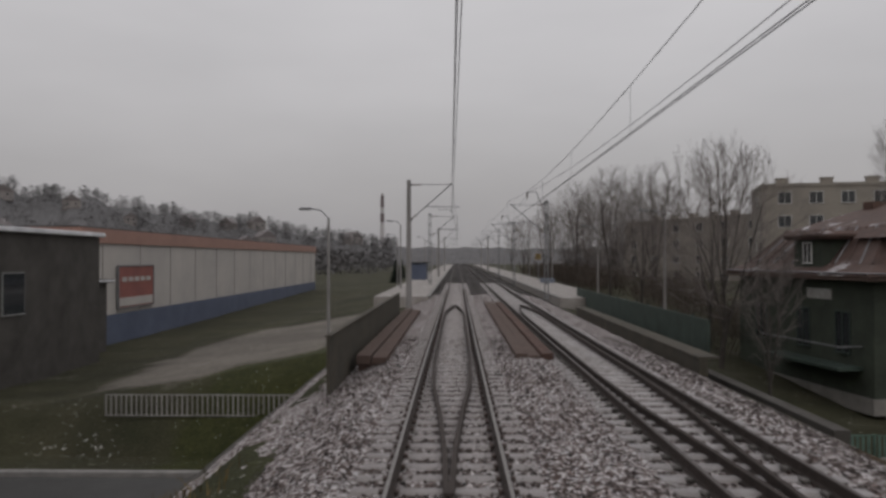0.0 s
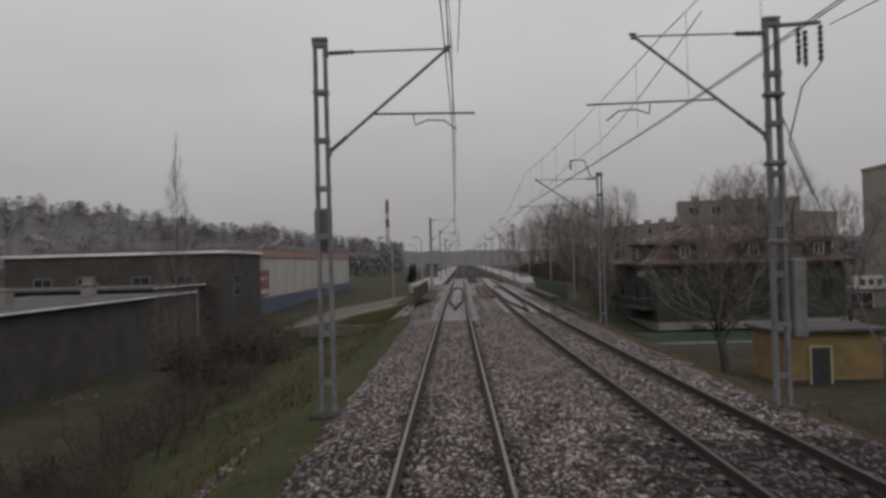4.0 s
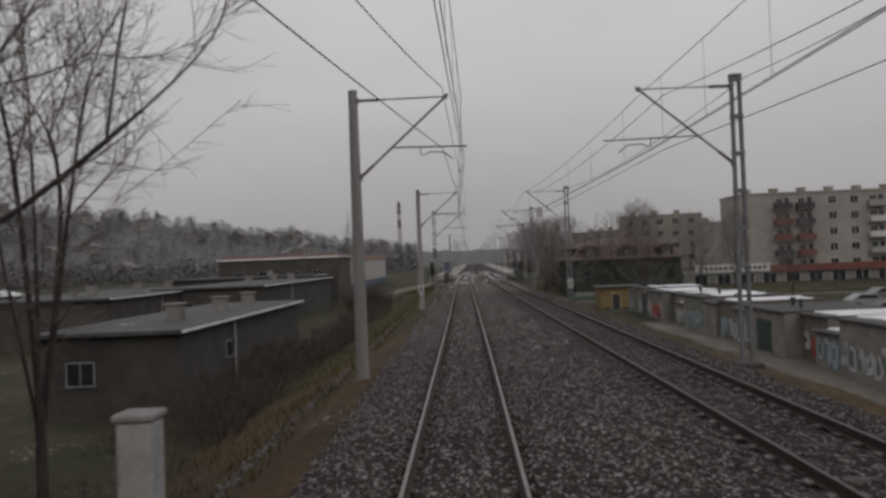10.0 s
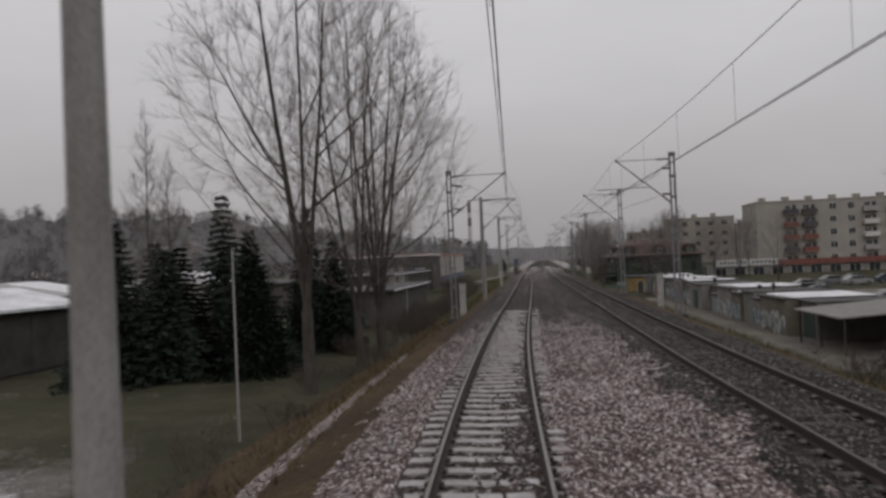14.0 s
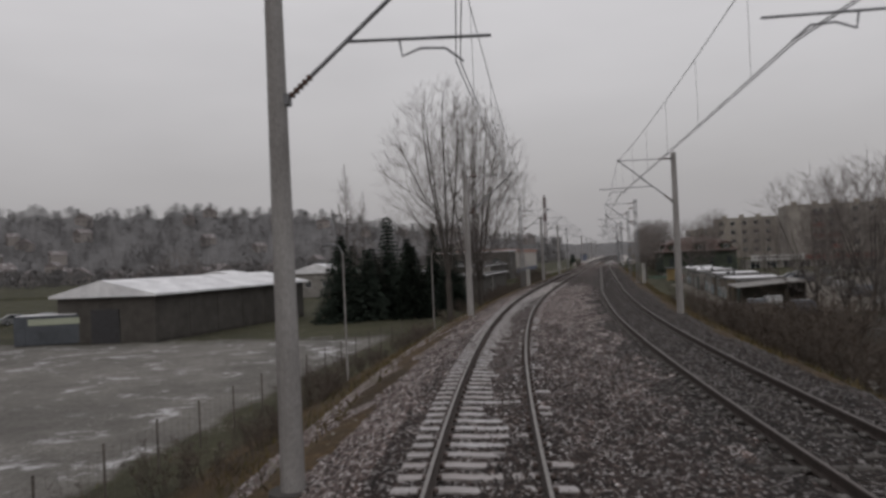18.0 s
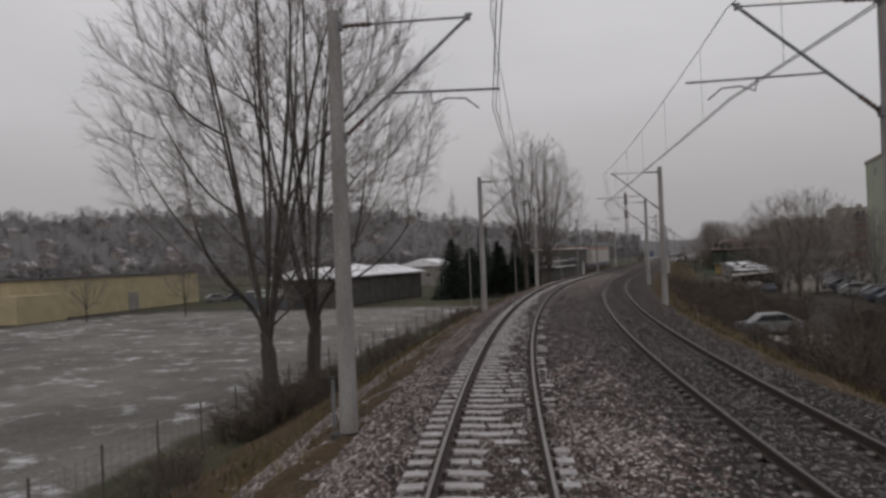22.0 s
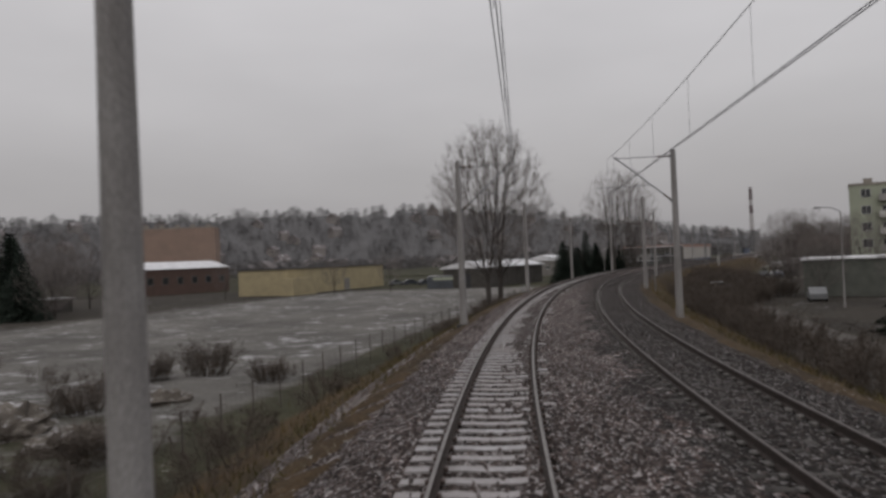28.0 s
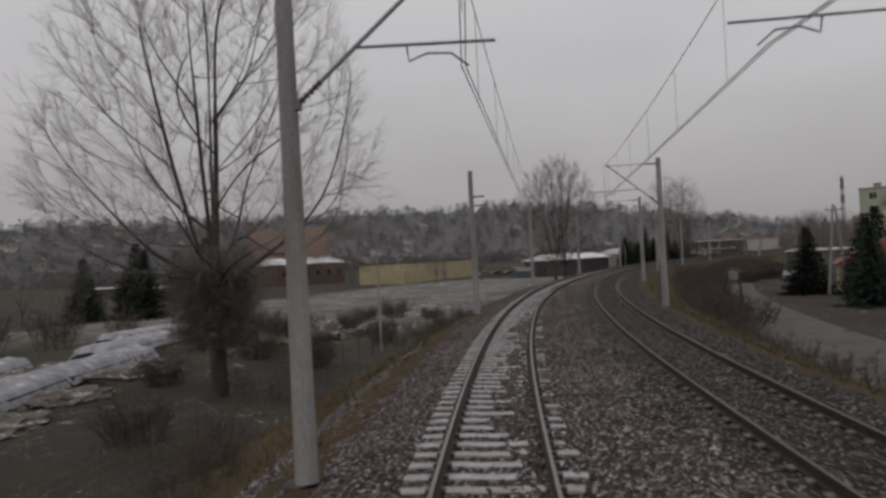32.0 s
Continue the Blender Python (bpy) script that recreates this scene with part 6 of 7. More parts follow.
for k in range(46):
    a, ly, lz = g_rng.uniform(-0.5, 0.5), g_rng.uniform(-3.2, 3.2), 0.12 + 0.9 * g_rng.random() ** 1.5
    r, hl = g_rng.uniform(0.08, 0.16), g_rng.uniform(0.8, 1.7)
    cx = g_rng.uniform(-0.7, 0.7)
    d = Vector((math.cos(a), math.sin(a), g_rng.uniform(-0.12, 0.12))) * hl
    part("log", tube(bmesh.new(), Vector((cx, ly, lz)) - d, Vector((cx, ly, lz)) + d, r, r * 0.85, 7), M_HEAP, logs)
copy_thing(logs, stand(171.3, 16.7, -3.05, 80))
car(stand(186.8, 14.6, -3.0, 183), M_CAR[0], "silver car parked below the embankment")
strip = thing("parking_strip", Matrix.Identity(4), "snow-dusted paved parking strip below the embankment", "pavement", kind="structure")
strip_box("paving", 14.2, 17.8, 188.6, 196.5, -3.3, -2.88, M_PLAT, strip, step=1.5)
for k, (s, lat, w, d, turn) in enumerate(((299, -25.5, 3.2, 11, 12), (288, -27.5, 3.0, 12, 8), (277, -33, 3.2, 12, 5), (292, -33, 3.0, 11, 15), (303, -31, 3.2, 11, 15), (268, -38, 3.0, 12, 0))):
    tp = thing("covered_stack", stand(s, lat, -3.4, turn), "low stack under a wrinkled snow-dusted tarpaulin", "stack", "covered stacks in the yard")
    part("timber", boxes(((0, 0, 0.3), (w - 0.3, d - 0.3, 0.6))), M_DARKWALL, tp, "dark stacked boards")
    vv, ff = [], []
    for i in range(13):
        for j in range(31):
            u, v2 = i / 12 * 2 - 1, j / 30 * 2 - 1
            hz = 1.15 - 0.25 * abs(u) - 0.75 * max(0, abs(u) - 0.8) / 0.2 - 0.5 * max(0, abs(v2) - 0.93) / 0.07
            vv.append((u * w / 2, v2 * d / 2, max(0.12, hz + 0.13 * noise.noise(Vector((u * 2.2 + k, v2 * 8, 0))) + 0.04 * noise.noise(Vector((u * 7, v2 * 25, k))))))
    for i in range(12):
        for j in range(30):
            a = i * 31 + j
            ff.append((a, a + 31, a + 32, a + 1))
    mesh_of("tarpaulin", vv, ff, M_TARP, tp, "snowy grey tarpaulin", True)


# ---- trees ----
class Limbs:
    """Collects tapered limbs as tubes."""

    def __init__(self):
        self.v, self.f = [], []

    def add(self, pts, radii, sides):
        first = None
        for k, (p, r) in enumerate(zip(pts, radii)):
            d = (pts[min(k + 1, len(pts) - 1)] - pts[max(k - 1, 0)]).normalized()
            u = d.orthogonal().normalized()
            w = d.cross(u)
            b = len(self.v)
            for i in range(sides):
                a = 2 * math.pi * i / sides
                self.v.append(p + (u * math.cos(a) + w * math.sin(a)) * r)
            if first is not None:
                for i in range(sides):
                    j = (i + 1) % sides
                    self.f.append((first + i, first + j, b + j, b + i))
            first = b


def rods(p0, p1, r0, r1, sides):
    """Tapered tubes from p0 to p1, all at once: vertices and four-sided faces."""
    d = p1 - p0
    ln = np.maximum(np.linalg.norm(d, axis=1, keepdims=True), 1e-6)
    d = d / ln
    a = np.where(np.abs(d[:, 2:3]) < 0.9, np.array([[0.0, 0.0, 1.0]]), np.array([[1.0, 0.0, 0.0]]))
    u = np.cross(d, a)
    u /= np.linalg.norm(u, axis=1, keepdims=True)
    w = np.cross(d, u)
    ang = 2 * np.pi * np.arange(sides) / sides
    ring = u[:, None] * np.cos(ang)[None, :, None] + w[:, None] * np.sin(ang)[None, :, None]
    low = (p0 - d * np.minimum(r0[:, None] * 0.5, 0.1))[:, None] + ring * r0[:, None, None]
    high = p1[:, None] + ring * r1[:, None, None]
    v = np.concatenate([low, high], 1)
    k = np.arange(sides)
    q = np.stack([k, (k + 1) % sides, (k + 1) % sides + sides, k + sides], 1)
    return v.reshape(-1, 3), (q[None] + 2 * sides * np.arange(len(p0))[:, None, None]).reshape(-1, 4)


SHAPES = {
    "oval": lambda u: np.sin(np.pi * np.clip(u, 0, 1) ** 0.85) ** 0.6,
    "round": lambda u: np.sqrt(np.clip(1 - (2 * u - 0.95) ** 2, 0, 1)),
    "fan": lambda u: np.clip(u, 0, 1) ** 0.55 * np.sqrt(np.clip(1 - u**5, 0, 1)),
    "wide": lambda u: 0.55 + 0.45 * np.sqrt(np.clip(1 - (1.6 * u - 0.5) ** 2, 0, 1)) - 0.35 * u**3,
    "cone": lambda u: 0.08 + 0.92 * (1 - u),
}


def crown_tree(seed, height, width, r, label, stems, fork, shape, low, count, twigs=3, twig=0.9, bush=0, lean=0.6):
    """A bare tree: trunk and main stems, then limbs that reach out for points spread through the crown, then fine twigs."""
    rg = np.random.default_rng(seed)
    form = SHAPES[shape]
    base = low * height
    pos, par, way = [np.array([0.0, 0.0, -0.4])], [-1], [0.0]

    def step(q, k):
        pos.append(q)
        par.append(k)
        way.append(way[k] + float(np.linalg.norm(q - pos[k])))
        return len(pos) - 1

    k, bow = 0, rg.normal(0, 0.02, 2)
    for z in np.arange(0.3, fork + 0.01, max(fork / 5, 0.4)):
        k = step(np.array([bow[0] * z, bow[1] * z, z]), k)
    for i in range(stems):
        a = 2 * math.pi * (i + 0.5 * rg.random()) / stems
        u1 = 0.93 if i == 0 else rg.uniform(0.62, 0.9)
        reach = (0.06 if i == 0 else lean * rg.uniform(0.65, 1.1)) * width / 2 * float(form(np.array(u1)))
        tip_z = base + (height - base) * u1
        start, j = pos[k] * 1.0, k if i % 2 == 0 else max(k - 1, 0)
        n = int((tip_z - fork) / 0.8)
        for t in np.linspace(0, 1, n + 1)[1:]:
            o = reach * t**0.85
            j = step(np.array([start[0] + math.cos(a) * o, start[1] + math.sin(a) * o, start[2] + (tip_z - start[2]) * t]) + rg.normal(0, 0.07, 3), j)
    u = rg.random(count * 3) ** 0.9
    rad = form(u)
    u = u[rg.random(len(u)) < np.clip(rad, 0.05, 1) ** 1.5][:count]
    ang, rr = rg.uniform(0, 2 * np.pi, len(u)), form(u) * width / 2 * rg.random(len(u)) ** 0.42
    goal = np.stack([rr * np.cos(ang), rr * np.sin(ang), base + (height - base) * u], 1)
    cost, best = np.full(len(goal), 1e9), np.zeros(len(goal), int)

    def offer(ids):
        for i in ids:
            d = np.linalg.norm(goal - pos[i], axis=1) + 1e-6
            c = d * (1 + 1.3 * np.clip((pos[i][2] - goal[:, 2]) / d + 0.15, 0, 2)) + 0.3 * way[i]
            better = c < cost
            best[better], cost[better] = i, c[better]

    offer(range(2 if shape == "cone" else k, len(pos)))
    left = np.ones(len(goal), bool)
    for _ in range(len(goal)):
        g = int(np.where(left, cost, 1e12).argmin())
        left[g] = False
        a, b = pos[best[g]], goal[g]
        n = max(1, int(np.linalg.norm(b - a) / 0.8))
        ids, j = [], best[g]
        for t in range(1, n + 1):
            sag = np.array([0, 0, -0.06 * n * math.sin(math.pi * t / n)])
            j = step(a + (b - a) * t / n + (sag + rg.normal(0, 0.04, 3) if t < n else 0), j)
            ids.append(j)
        offer(ids)
    P, Q = np.array(pos), np.array(par)
    e = math.log(count) / math.log(r / 0.008)
    area = np.full(len(P), 0.0)
    kids = np.bincount(Q[1:], minlength=len(P))
    area[kids == 0] = 0.008**e
    for i in range(len(P) - 1, 0, -1):
        area[Q[i]] += area[i]
    R = np.maximum(area ** (1 / e), 0.007)
    R[0] = R[1] * 1.35
    lead = np.full(len(P), -1)
    for i in range(len(P) - 1, 0, -1):
        if lead[Q[i]] < 0 or area[i] >= area[lead[Q[i]]]:
            lead[Q[i]] = i
    mid = np.array([i for i in range(1, len(P)) if lead[i] > 0])
    for _ in range(7):
        P[mid] = 0.4 * P[mid] + 0.3 * P[Q[mid]] + 0.3 * P[lead[mid]]
    ids = np.arange(1, len(P))
    p0, p1, r1 = P[Q[ids]], P[ids], R[ids]
    r0 = np.minimum(R[Q[ids]], r1 * 1.35)
    r0[0] = R[0]
    root = thing("bare_tree", Matrix.Identity(4), label, "tree", "bare trees")

    def add(name, mask, sides, material, lab=""):
        v, f = rods(p0[mask], p1[mask], r0[mask], r1[mask], sides)
        ob = quick_mesh(name, v, f, material)
        ob.data.polygons.foreach_set("use_smooth", [True] * len(f))
        ob.parent = root
        return tagged(ob, lab, kind="" if name == "trunk" else "stuff")

    big = max(0.085, r * 0.3)
    add("trunk", r1 > big, 9, M_BARK, "grey-brown bark")
    add("limb_frame", (r1 <= big) & (r1 > 0.03), 6, M_BARK)
    add("branchwork", r1 <= 0.03, 3, M_TWIG)
    src = np.repeat(ids[r1 < 0.022], twigs)
    o = P[src] + (P[Q[src]] - P[src]) * rg.random((len(src), 1))
    ed = P[src] - P[Q[src]]
    ed /= np.linalg.norm(ed, axis=1, keepdims=True) + 1e-6
    out = o - np.array([0, 0, base + 0.3 * (height - base)])
    out /= np.linalg.norm(out, axis=1, keepdims=True) + 1e-6
    d = 0.6 * ed + 0.6 * out + np.array([0, 0, 0.12]) + rg.normal(0, 0.36, o.shape)
    d /= np.linalg.norm(d, axis=1, keepdims=True)
    ln = rg.uniform(0.45, 1.25, (len(src), 1)) * twig
    m1 = o + d * ln * 0.5
    t1 = m1 + (d + rg.normal(0, 0.25, d.shape) + np.array([0, 0, 0.12])) * ln * 0.5
    t2 = m1 + (d + rg.normal(0, 0.5, d.shape)) * ln * 0.4
    th = np.full(len(src), 0.0062)
    sv, sf, n_ = [], [], 0
    for a, b, ra, rb in ((o, m1, th, th * 0.8), (m1, t1, th * 0.8, th * 0.45), (m1, t2, th * 0.7, th * 0.45)):
        v, f = rods(a, b, ra, rb, 3)
        sv.append(v)
        sf.append(f + n_)
        n_ += len(v)
    if bush:
        a = rg.uniform(0, 6.28, bush)
        q = np.stack([np.cos(a) * r * 0.6, np.sin(a) * r * 0.6, fork * rg.uniform(0.42, 1.12, bush)], 1)
        dd = np.stack([np.cos(a), np.sin(a), rg.uniform(-0.4, 0.9, bush)], 1) * rg.uniform(0.6, 2.3, (bush, 1))
        for a0, b0 in ((q, q + dd), (q + dd * 0.5, q + dd * 0.6 + rg.normal(0, 0.3, dd.shape)), (q + dd * 0.8, q + dd * 0.8 + rg.normal(0, 0.3, dd.shape))):
            v, f = rods(a0, b0, np.full(bush, 0.012), np.full(bush, 0.006), 3)
            sv.append(v)
            sf.append(f + n_)
            n_ += len(v)
    ob = quick_mesh("crown", np.concatenate(sv), np.concatenate(sf), M_TWIG)
    ob.parent = root
    tagged(ob, "fine bare twigs", kind="stuff")
    return root


def spruce(seed, height, width, label):
    rnd = random.Random(seed)
    root = thing("spruce", Matrix.Identity(4), label, "tree", "spruces")
    part("trunk", tube(bmesh.new(), (0, 0, -0.3), (0, 0, height * 0.95), 0.2, 0.02, 7), M_BARK, root)
    vv, ff = [], []
    z = 0.5
    while z < height:
        u = 1 - z / height
        reach = width / 2 * (u**0.85) * rnd.uniform(0.85, 1.1) + 0.12
        n = int(9 + 13 * u)
        for k in range(n):
            a = 2 * math.pi * (k + rnd.random()) / n
            rr = reach * rnd.uniform(0.7, 1.12)
            m = max(3, int(rr / 0.24))
            for j in range(m):
                t = (j + 0.5) / m
                c = Vector((math.cos(a) * rr * t, math.sin(a) * rr * t, z - 0.30 * rr * t + 0.1 * rr * t * t))
                for _ in range(3):
                    d = Vector((math.cos(a) + rnd.gauss(0, 0.7), math.sin(a) + rnd.gauss(0, 0.7), rnd.gauss(-0.2, 0.5))).normalized() * rnd.uniform(0.25, 0.5)
                    s = d.orthogonal().normalized() * rnd.uniform(0.06, 0.13)
                    b = len(vv)
                    vv += [c - s, c + s, c + d]
                    ff.append((b, b + 1, b + 2))
        z += 0.27 + 0.12 * (1 - u)
    mesh_of("needles", vv, ff, M_NEEDLE, root, "dense dark green needles")
    return root


def shrub(seed, height, width, label, stems=18):
    rnd = random.Random(seed)
    lim = Limbs()
    for k in range(stems):
        a, rr = rnd.uniform(0, 6.28), width / 2 * math.sqrt(rnd.random())
        p = Vector((math.cos(a) * rr * 0.6, math.sin(a) * rr * 0.6, -0.15))
        h = height * rnd.uniform(0.5, 1.0)
        d = Vector((math.cos(a) * 0.35 + rnd.gauss(0, 0.15), math.sin(a) * 0.35 + rnd.gauss(0, 0.15), 1)).normalized()
        tip = p + d * h
        lim.add([p, p.lerp(tip, 0.5) + Vector((rnd.gauss(0, 0.08), rnd.gauss(0, 0.08), 0)), tip], [0.018, 0.012, 0.005], 3)
        for _ in range(9):
            b = p.lerp(tip, rnd.uniform(0.3, 0.95))
            e = b + Vector((rnd.gauss(0, 0.35), rnd.gauss(0, 0.35), rnd.uniform(0.1, 0.5))) * height * 0.33
            lim.add([b, e], [0.009, 0.004], 3)
            for _ in range(3):
                b2 = b.lerp(e, rnd.uniform(0.3, 0.9))
                lim.add([b2, b2 + Vector((rnd.gauss(0, 0.2), rnd.gauss(0, 0.2), rnd.uniform(0.0, 0.25))) * height * 0.3], [0.006, 0.003], 3)
    ob = mesh_of("shrub", lim.v, lim.f, M_SHRUB)
    return tagged(ob, label, "shrub", "bare shrubs")


T_BIG = crown_tree(1, 25, 13.5, 0.46, "tall bare tree forking low into upright limbs", 5, 3.2, "oval", 0.18, 1400, 3)
T_BIG2 = crown_tree(2, 25, 14.5, 0.52, "tall bare tree with a fan of upright limbs", 4, 6.5, "oval", 0.24, 1500, 3)
T_MID = crown_tree(3, 13, 9.5, 0.24, "bare spreading tree in winter", 5, 2.6, "round", 0.22, 560, 3, 0.8)
T_MID2 = crown_tree(4, 14, 7.5, 0.22, "bare upright tree in winter", 5, 2.4, "fan", 0.22, 520, 3, 0.8)
T_DARK = crown_tree(5, 15, 12.5, 0.32, "dark spreading tree near the track", 7, 1.8, "round", 0.12, 800, 4, 1.0)
T_ROUND = crown_tree(21, 23, 14.0, 0.58, "tall bare tree with a dense rounded crown", 7, 5.0, "oval", 0.2, 1700, 4, 0.95)
T_LARCH = crown_tree(12, 17, 7.0, 0.17, "bare pointed larch among the spruces", 1, 1.5, "cone", 0.1, 800, 4, 0.7)
T_LAST = crown_tree(14, 24, 17.5, 0.72, "bare tree with a ball of brush at its fork", 4, 5.6, "wide", 0.24, 2100, 4, 1.0, 3200, 0.45)
T_OLD = crown_tree(8, 8.5, 8.0, 0.36, "old stubby tree with a thick dark trunk", 6, 2.6, "round", 0.28, 520, 3, 0.7)
SPR = spruce(6, 9.5, 6.0, "dense dark spruce beside the line")
SPR2 = spruce(7, 8.0, 4.6, "dark young spruce with drooping boughs")
SHR = [shrub(20 + i, 2.0, 2.2, "brown leafless shrub on the slope") for i in range(4)]


def put(proto, s, lat, z, turn=0.0, size=1.0, wide=1.0, first=[]):
    """The first call for a kind places the original, later ones place copies."""
    m = stand(s, lat, z, turn) @ Matrix.Diagonal((size * wide, size * wide, size, 1))
    if proto.name in first:
        c = copy_thing(proto, m)
        c.matrix_basis = m
        return c
    first.append(proto.name)
    proto.matrix_basis = m
    return proto


def slope_z(s, lat):
    return float(ground_height(np.array([s]), np.array([lat]))[0])


t_rng = random.Random(3)
# trees by the main track
put(T_BIG, 116.3, -9.3, -3.2, 110, 1.0)
put(T_BIG, 121, -9.6, -3.2, 215, 0.95)
put(T_BIG2, 130.8, -9.9, -3.2, 40, 0.95)
put(T_MID2, 110, -10.4, -3.2, 130, 1.0)
for s, lat, z_, sz, wd in ((109, -16.3, 0, 1.12, 0.75), (120, -16.8, 120, 0.9, 1.15), (115, -20.5, 60, 1.2, 0.9), (124, -15.2, 200, 0.8, 1.1), (119, -23.5, 300, 0.85, 1.1)):
    put(SPR, s, lat, -3.3, z_, sz, wd)
put(SPR, 126, -22.5, -3.3, 130, 0.95, 1.15)
put(SPR, 122.5, -20.2, -3.3, 250, 0.8, 1.2)
put(SPR2, 112, -13.5, -3.3, 0, 1.0, 1.1)
put(SPR2, 125, -20, -3.3, 50, 0.95, 1.2)
put(T_LARCH, 118, -24.5, -3.3, 20, 1.0)
put(T_LARCH, 121, -21.5, -3.3, 140, 0.8)
put(T_ROUND, 211, -9.6, -3.3, 250, 0.92, 1.0)
put(T_ROUND, 206.5, -9.3, -3.3, 10, 0.95, 1.0)
put(T_DARK, 168, 24.5, -3.0, 60, 0.45)
put(T_LAST, 297, -14.8, -3.4, 40, 1.0, 1.0)
for k in range(14):
    put(SHR[k % 4], 262 + k * 3.2, -44 + t_rng.uniform(-3, 3), -3.45, t_rng.uniform(0, 360), t_rng.uniform(1.4, 2.4))
# trees on the other side
for s, lat, size in ((143, 24.0, 0.82), (152, 30, 0.62), (133, 25, 0.6), (158, 22, 0.45), (128, 33, 0.7)):
    put(T_DARK, s, lat, -3.0, t_rng.uniform(0, 360), size)
for s, lat, size in ((130.5, 23.0, 0.85), (135.5, 26.8, 0.86), (138, 23.4, 0.62), (129, 30.5, 0.72), (-62, 19.5, 0.9), (-72, 21.5, 0.95), (-80, 19, 0.85), (-67, 25.5, 0.9), (-90, 21, 0.9)):
    put(T_DARK, s, lat, -3.3 if s > 0 else -1.0, t_rng.uniform(0, 360), size, 1.1)
put(T_OLD, 34, 12.5, -3.0, 30, 1.0)
put(T_MID, -8, 14.0, -3.0, 15, 0.95)
put(T_MID, 0.4, 24.2, -4.2, 205, 1.12)
put(T_MID2, -0.4, 29.0, -4.2, 60, 1.1, 1.25)
put(T_MID, 21, 24.5, -4.2, 95, 0.85)
put(T_MID2, 12, 40, -4, 15, 0.9)
put(T_MID, 22, 44, -4, 15, 0.95)
put(T_MID, -14, 30, -4, 80, 0.9)
put(T_MID2, 1, 13.0, -3.6, 75, 0.5)
for s, lat, size, k in ((-16, 16, 0.85, 0), (-22, 19, 0.95, 1), (-30, 15, 0.8, 0), (-38, 18, 0.9, 1), (-48, 16, 0.95, 1), (-58, 18, 0.85, 0), (-70, 16, 1.0, 1), (-84, 17, 0.9, 0), (-100, 16, 1.0, 1), (-118, 17, 0.95, 1), (-140, 16, 1.0, 0), (-165, 17, 1.0, 1), (-195, 16, 1.0, 1), (-12, 30, 1.1, 0), (-25, 34, 1.1, 1), (-20, 42, 1.0, 0), (8, 36, 0.95, 0), (-5, 46, 0.9, 1)):
    put((T_MID, T_MID2)[k], s, lat, float(np.interp(s, [-40, 0], [-0.9, -3.5])), t_rng.uniform(0, 360), size)
for s, lat, size in ((186, 31, 0.6), (203, 25, 0.5), (176, 34, 0.7), (215, 31, 0.55)):
    put(T_DARK, s, lat, -3.0, t_rng.uniform(0, 360), size)
for s, lat, size in ((243, 23.5, 0.75), (246, 28.5, 0.85), (238, 31, 0.95), (262, 25.5, 0.7)):
    put(SPR, s, lat, -3.0, t_rng.uniform(0, 360), size, 1.25)
for s, lat, size in ((-120, -12, 0.6), (-150, -13, 0.6)):
    put(SPR2, s, lat, -2.2, 0, size)
put(T_LARCH, 29.4, -14.6, -3.3, 75, 0.75, 0.7)
for x_s, x_lat, sz in ((150, -52, 0.7), (158, -60, 0.6), (170, -76, 0.6), (120, -45, 0.7), (230, -60, 0.6), (265, -50, 0.55), (250, -72, 0.6)):
    put(T_MID, x_s, x_lat, -3.4, t_rng.uniform(0, 360), sz)

for s, lat, size in ((243, -59, 1.0), (240, -63, 1.1), (246, -66, 0.9), (206, -81, 1.25), (203, -85, 1.35), (208.5, -76.5, 1.0), (207, -88.5, 1.1)):
    put(SPR, s, lat, -3.4, t_rng.uniform(0, 360), size, 1.25)
for s, lat, size in ((203, -77, 0.75), (199, -82, 0.68), (208, -73, 0.6), (194, -88, 0.75), (212, -84, 0.7), (189, -93, 0.98), (192, -98, 0.92), (186, -90, 0.85)):
    put(T_DARK, s, lat, -3.4, t_rng.uniform(0, 360), size, 1.1)
DENSE = shrub(40, 2.0, 2.6, "dense dark leafless bush", 70)
for s, lat, size in ((279, -16.5, 0.9), (283, -19, 1.1), (272, -13.8, 0.8), (288, -13.2, 1.0), (264, -19.5, 0.9), (293, -20, 1.0), (276, -24, 1.2), (256, -14, 0.8), (306, -14, 1.0), (269, -22.5, 1.1), (267, -25.5, 1.2), (265, -29, 1.1), (253, -19, 1.2), (255, -21.5, 1.0), (276.5, -12.2, 0.7), (206, -8.8, 0.9), (208.5, -9.6, 1.1), (211.5, -8.9, 1.0), (213.5, -9.8, 0.8), (26.5, -11.6, 1.7), (29, -13.0, 1.9), (163, 14.0, 1.7), (167, 13.2, 1.5), (160, 16.0, 1.9), (171, 14.8, 1.3), (157, 13.0, 1.2), (178, 17.5, 1.5), (182, 15.4, 1.2), (188, 20, 1.3), (193, 19.6, 1.4), (199, 16.4, 1.1), (203, 19, 1.3), (199, 21.5, 1.5), (208, 18, 1.4)):
    put(DENSE, s, lat, -3.42 if s > 214 and lat < 0 else slope_z(s, lat) - 0.05, t_rng.uniform(0, 360), size, 1.2)

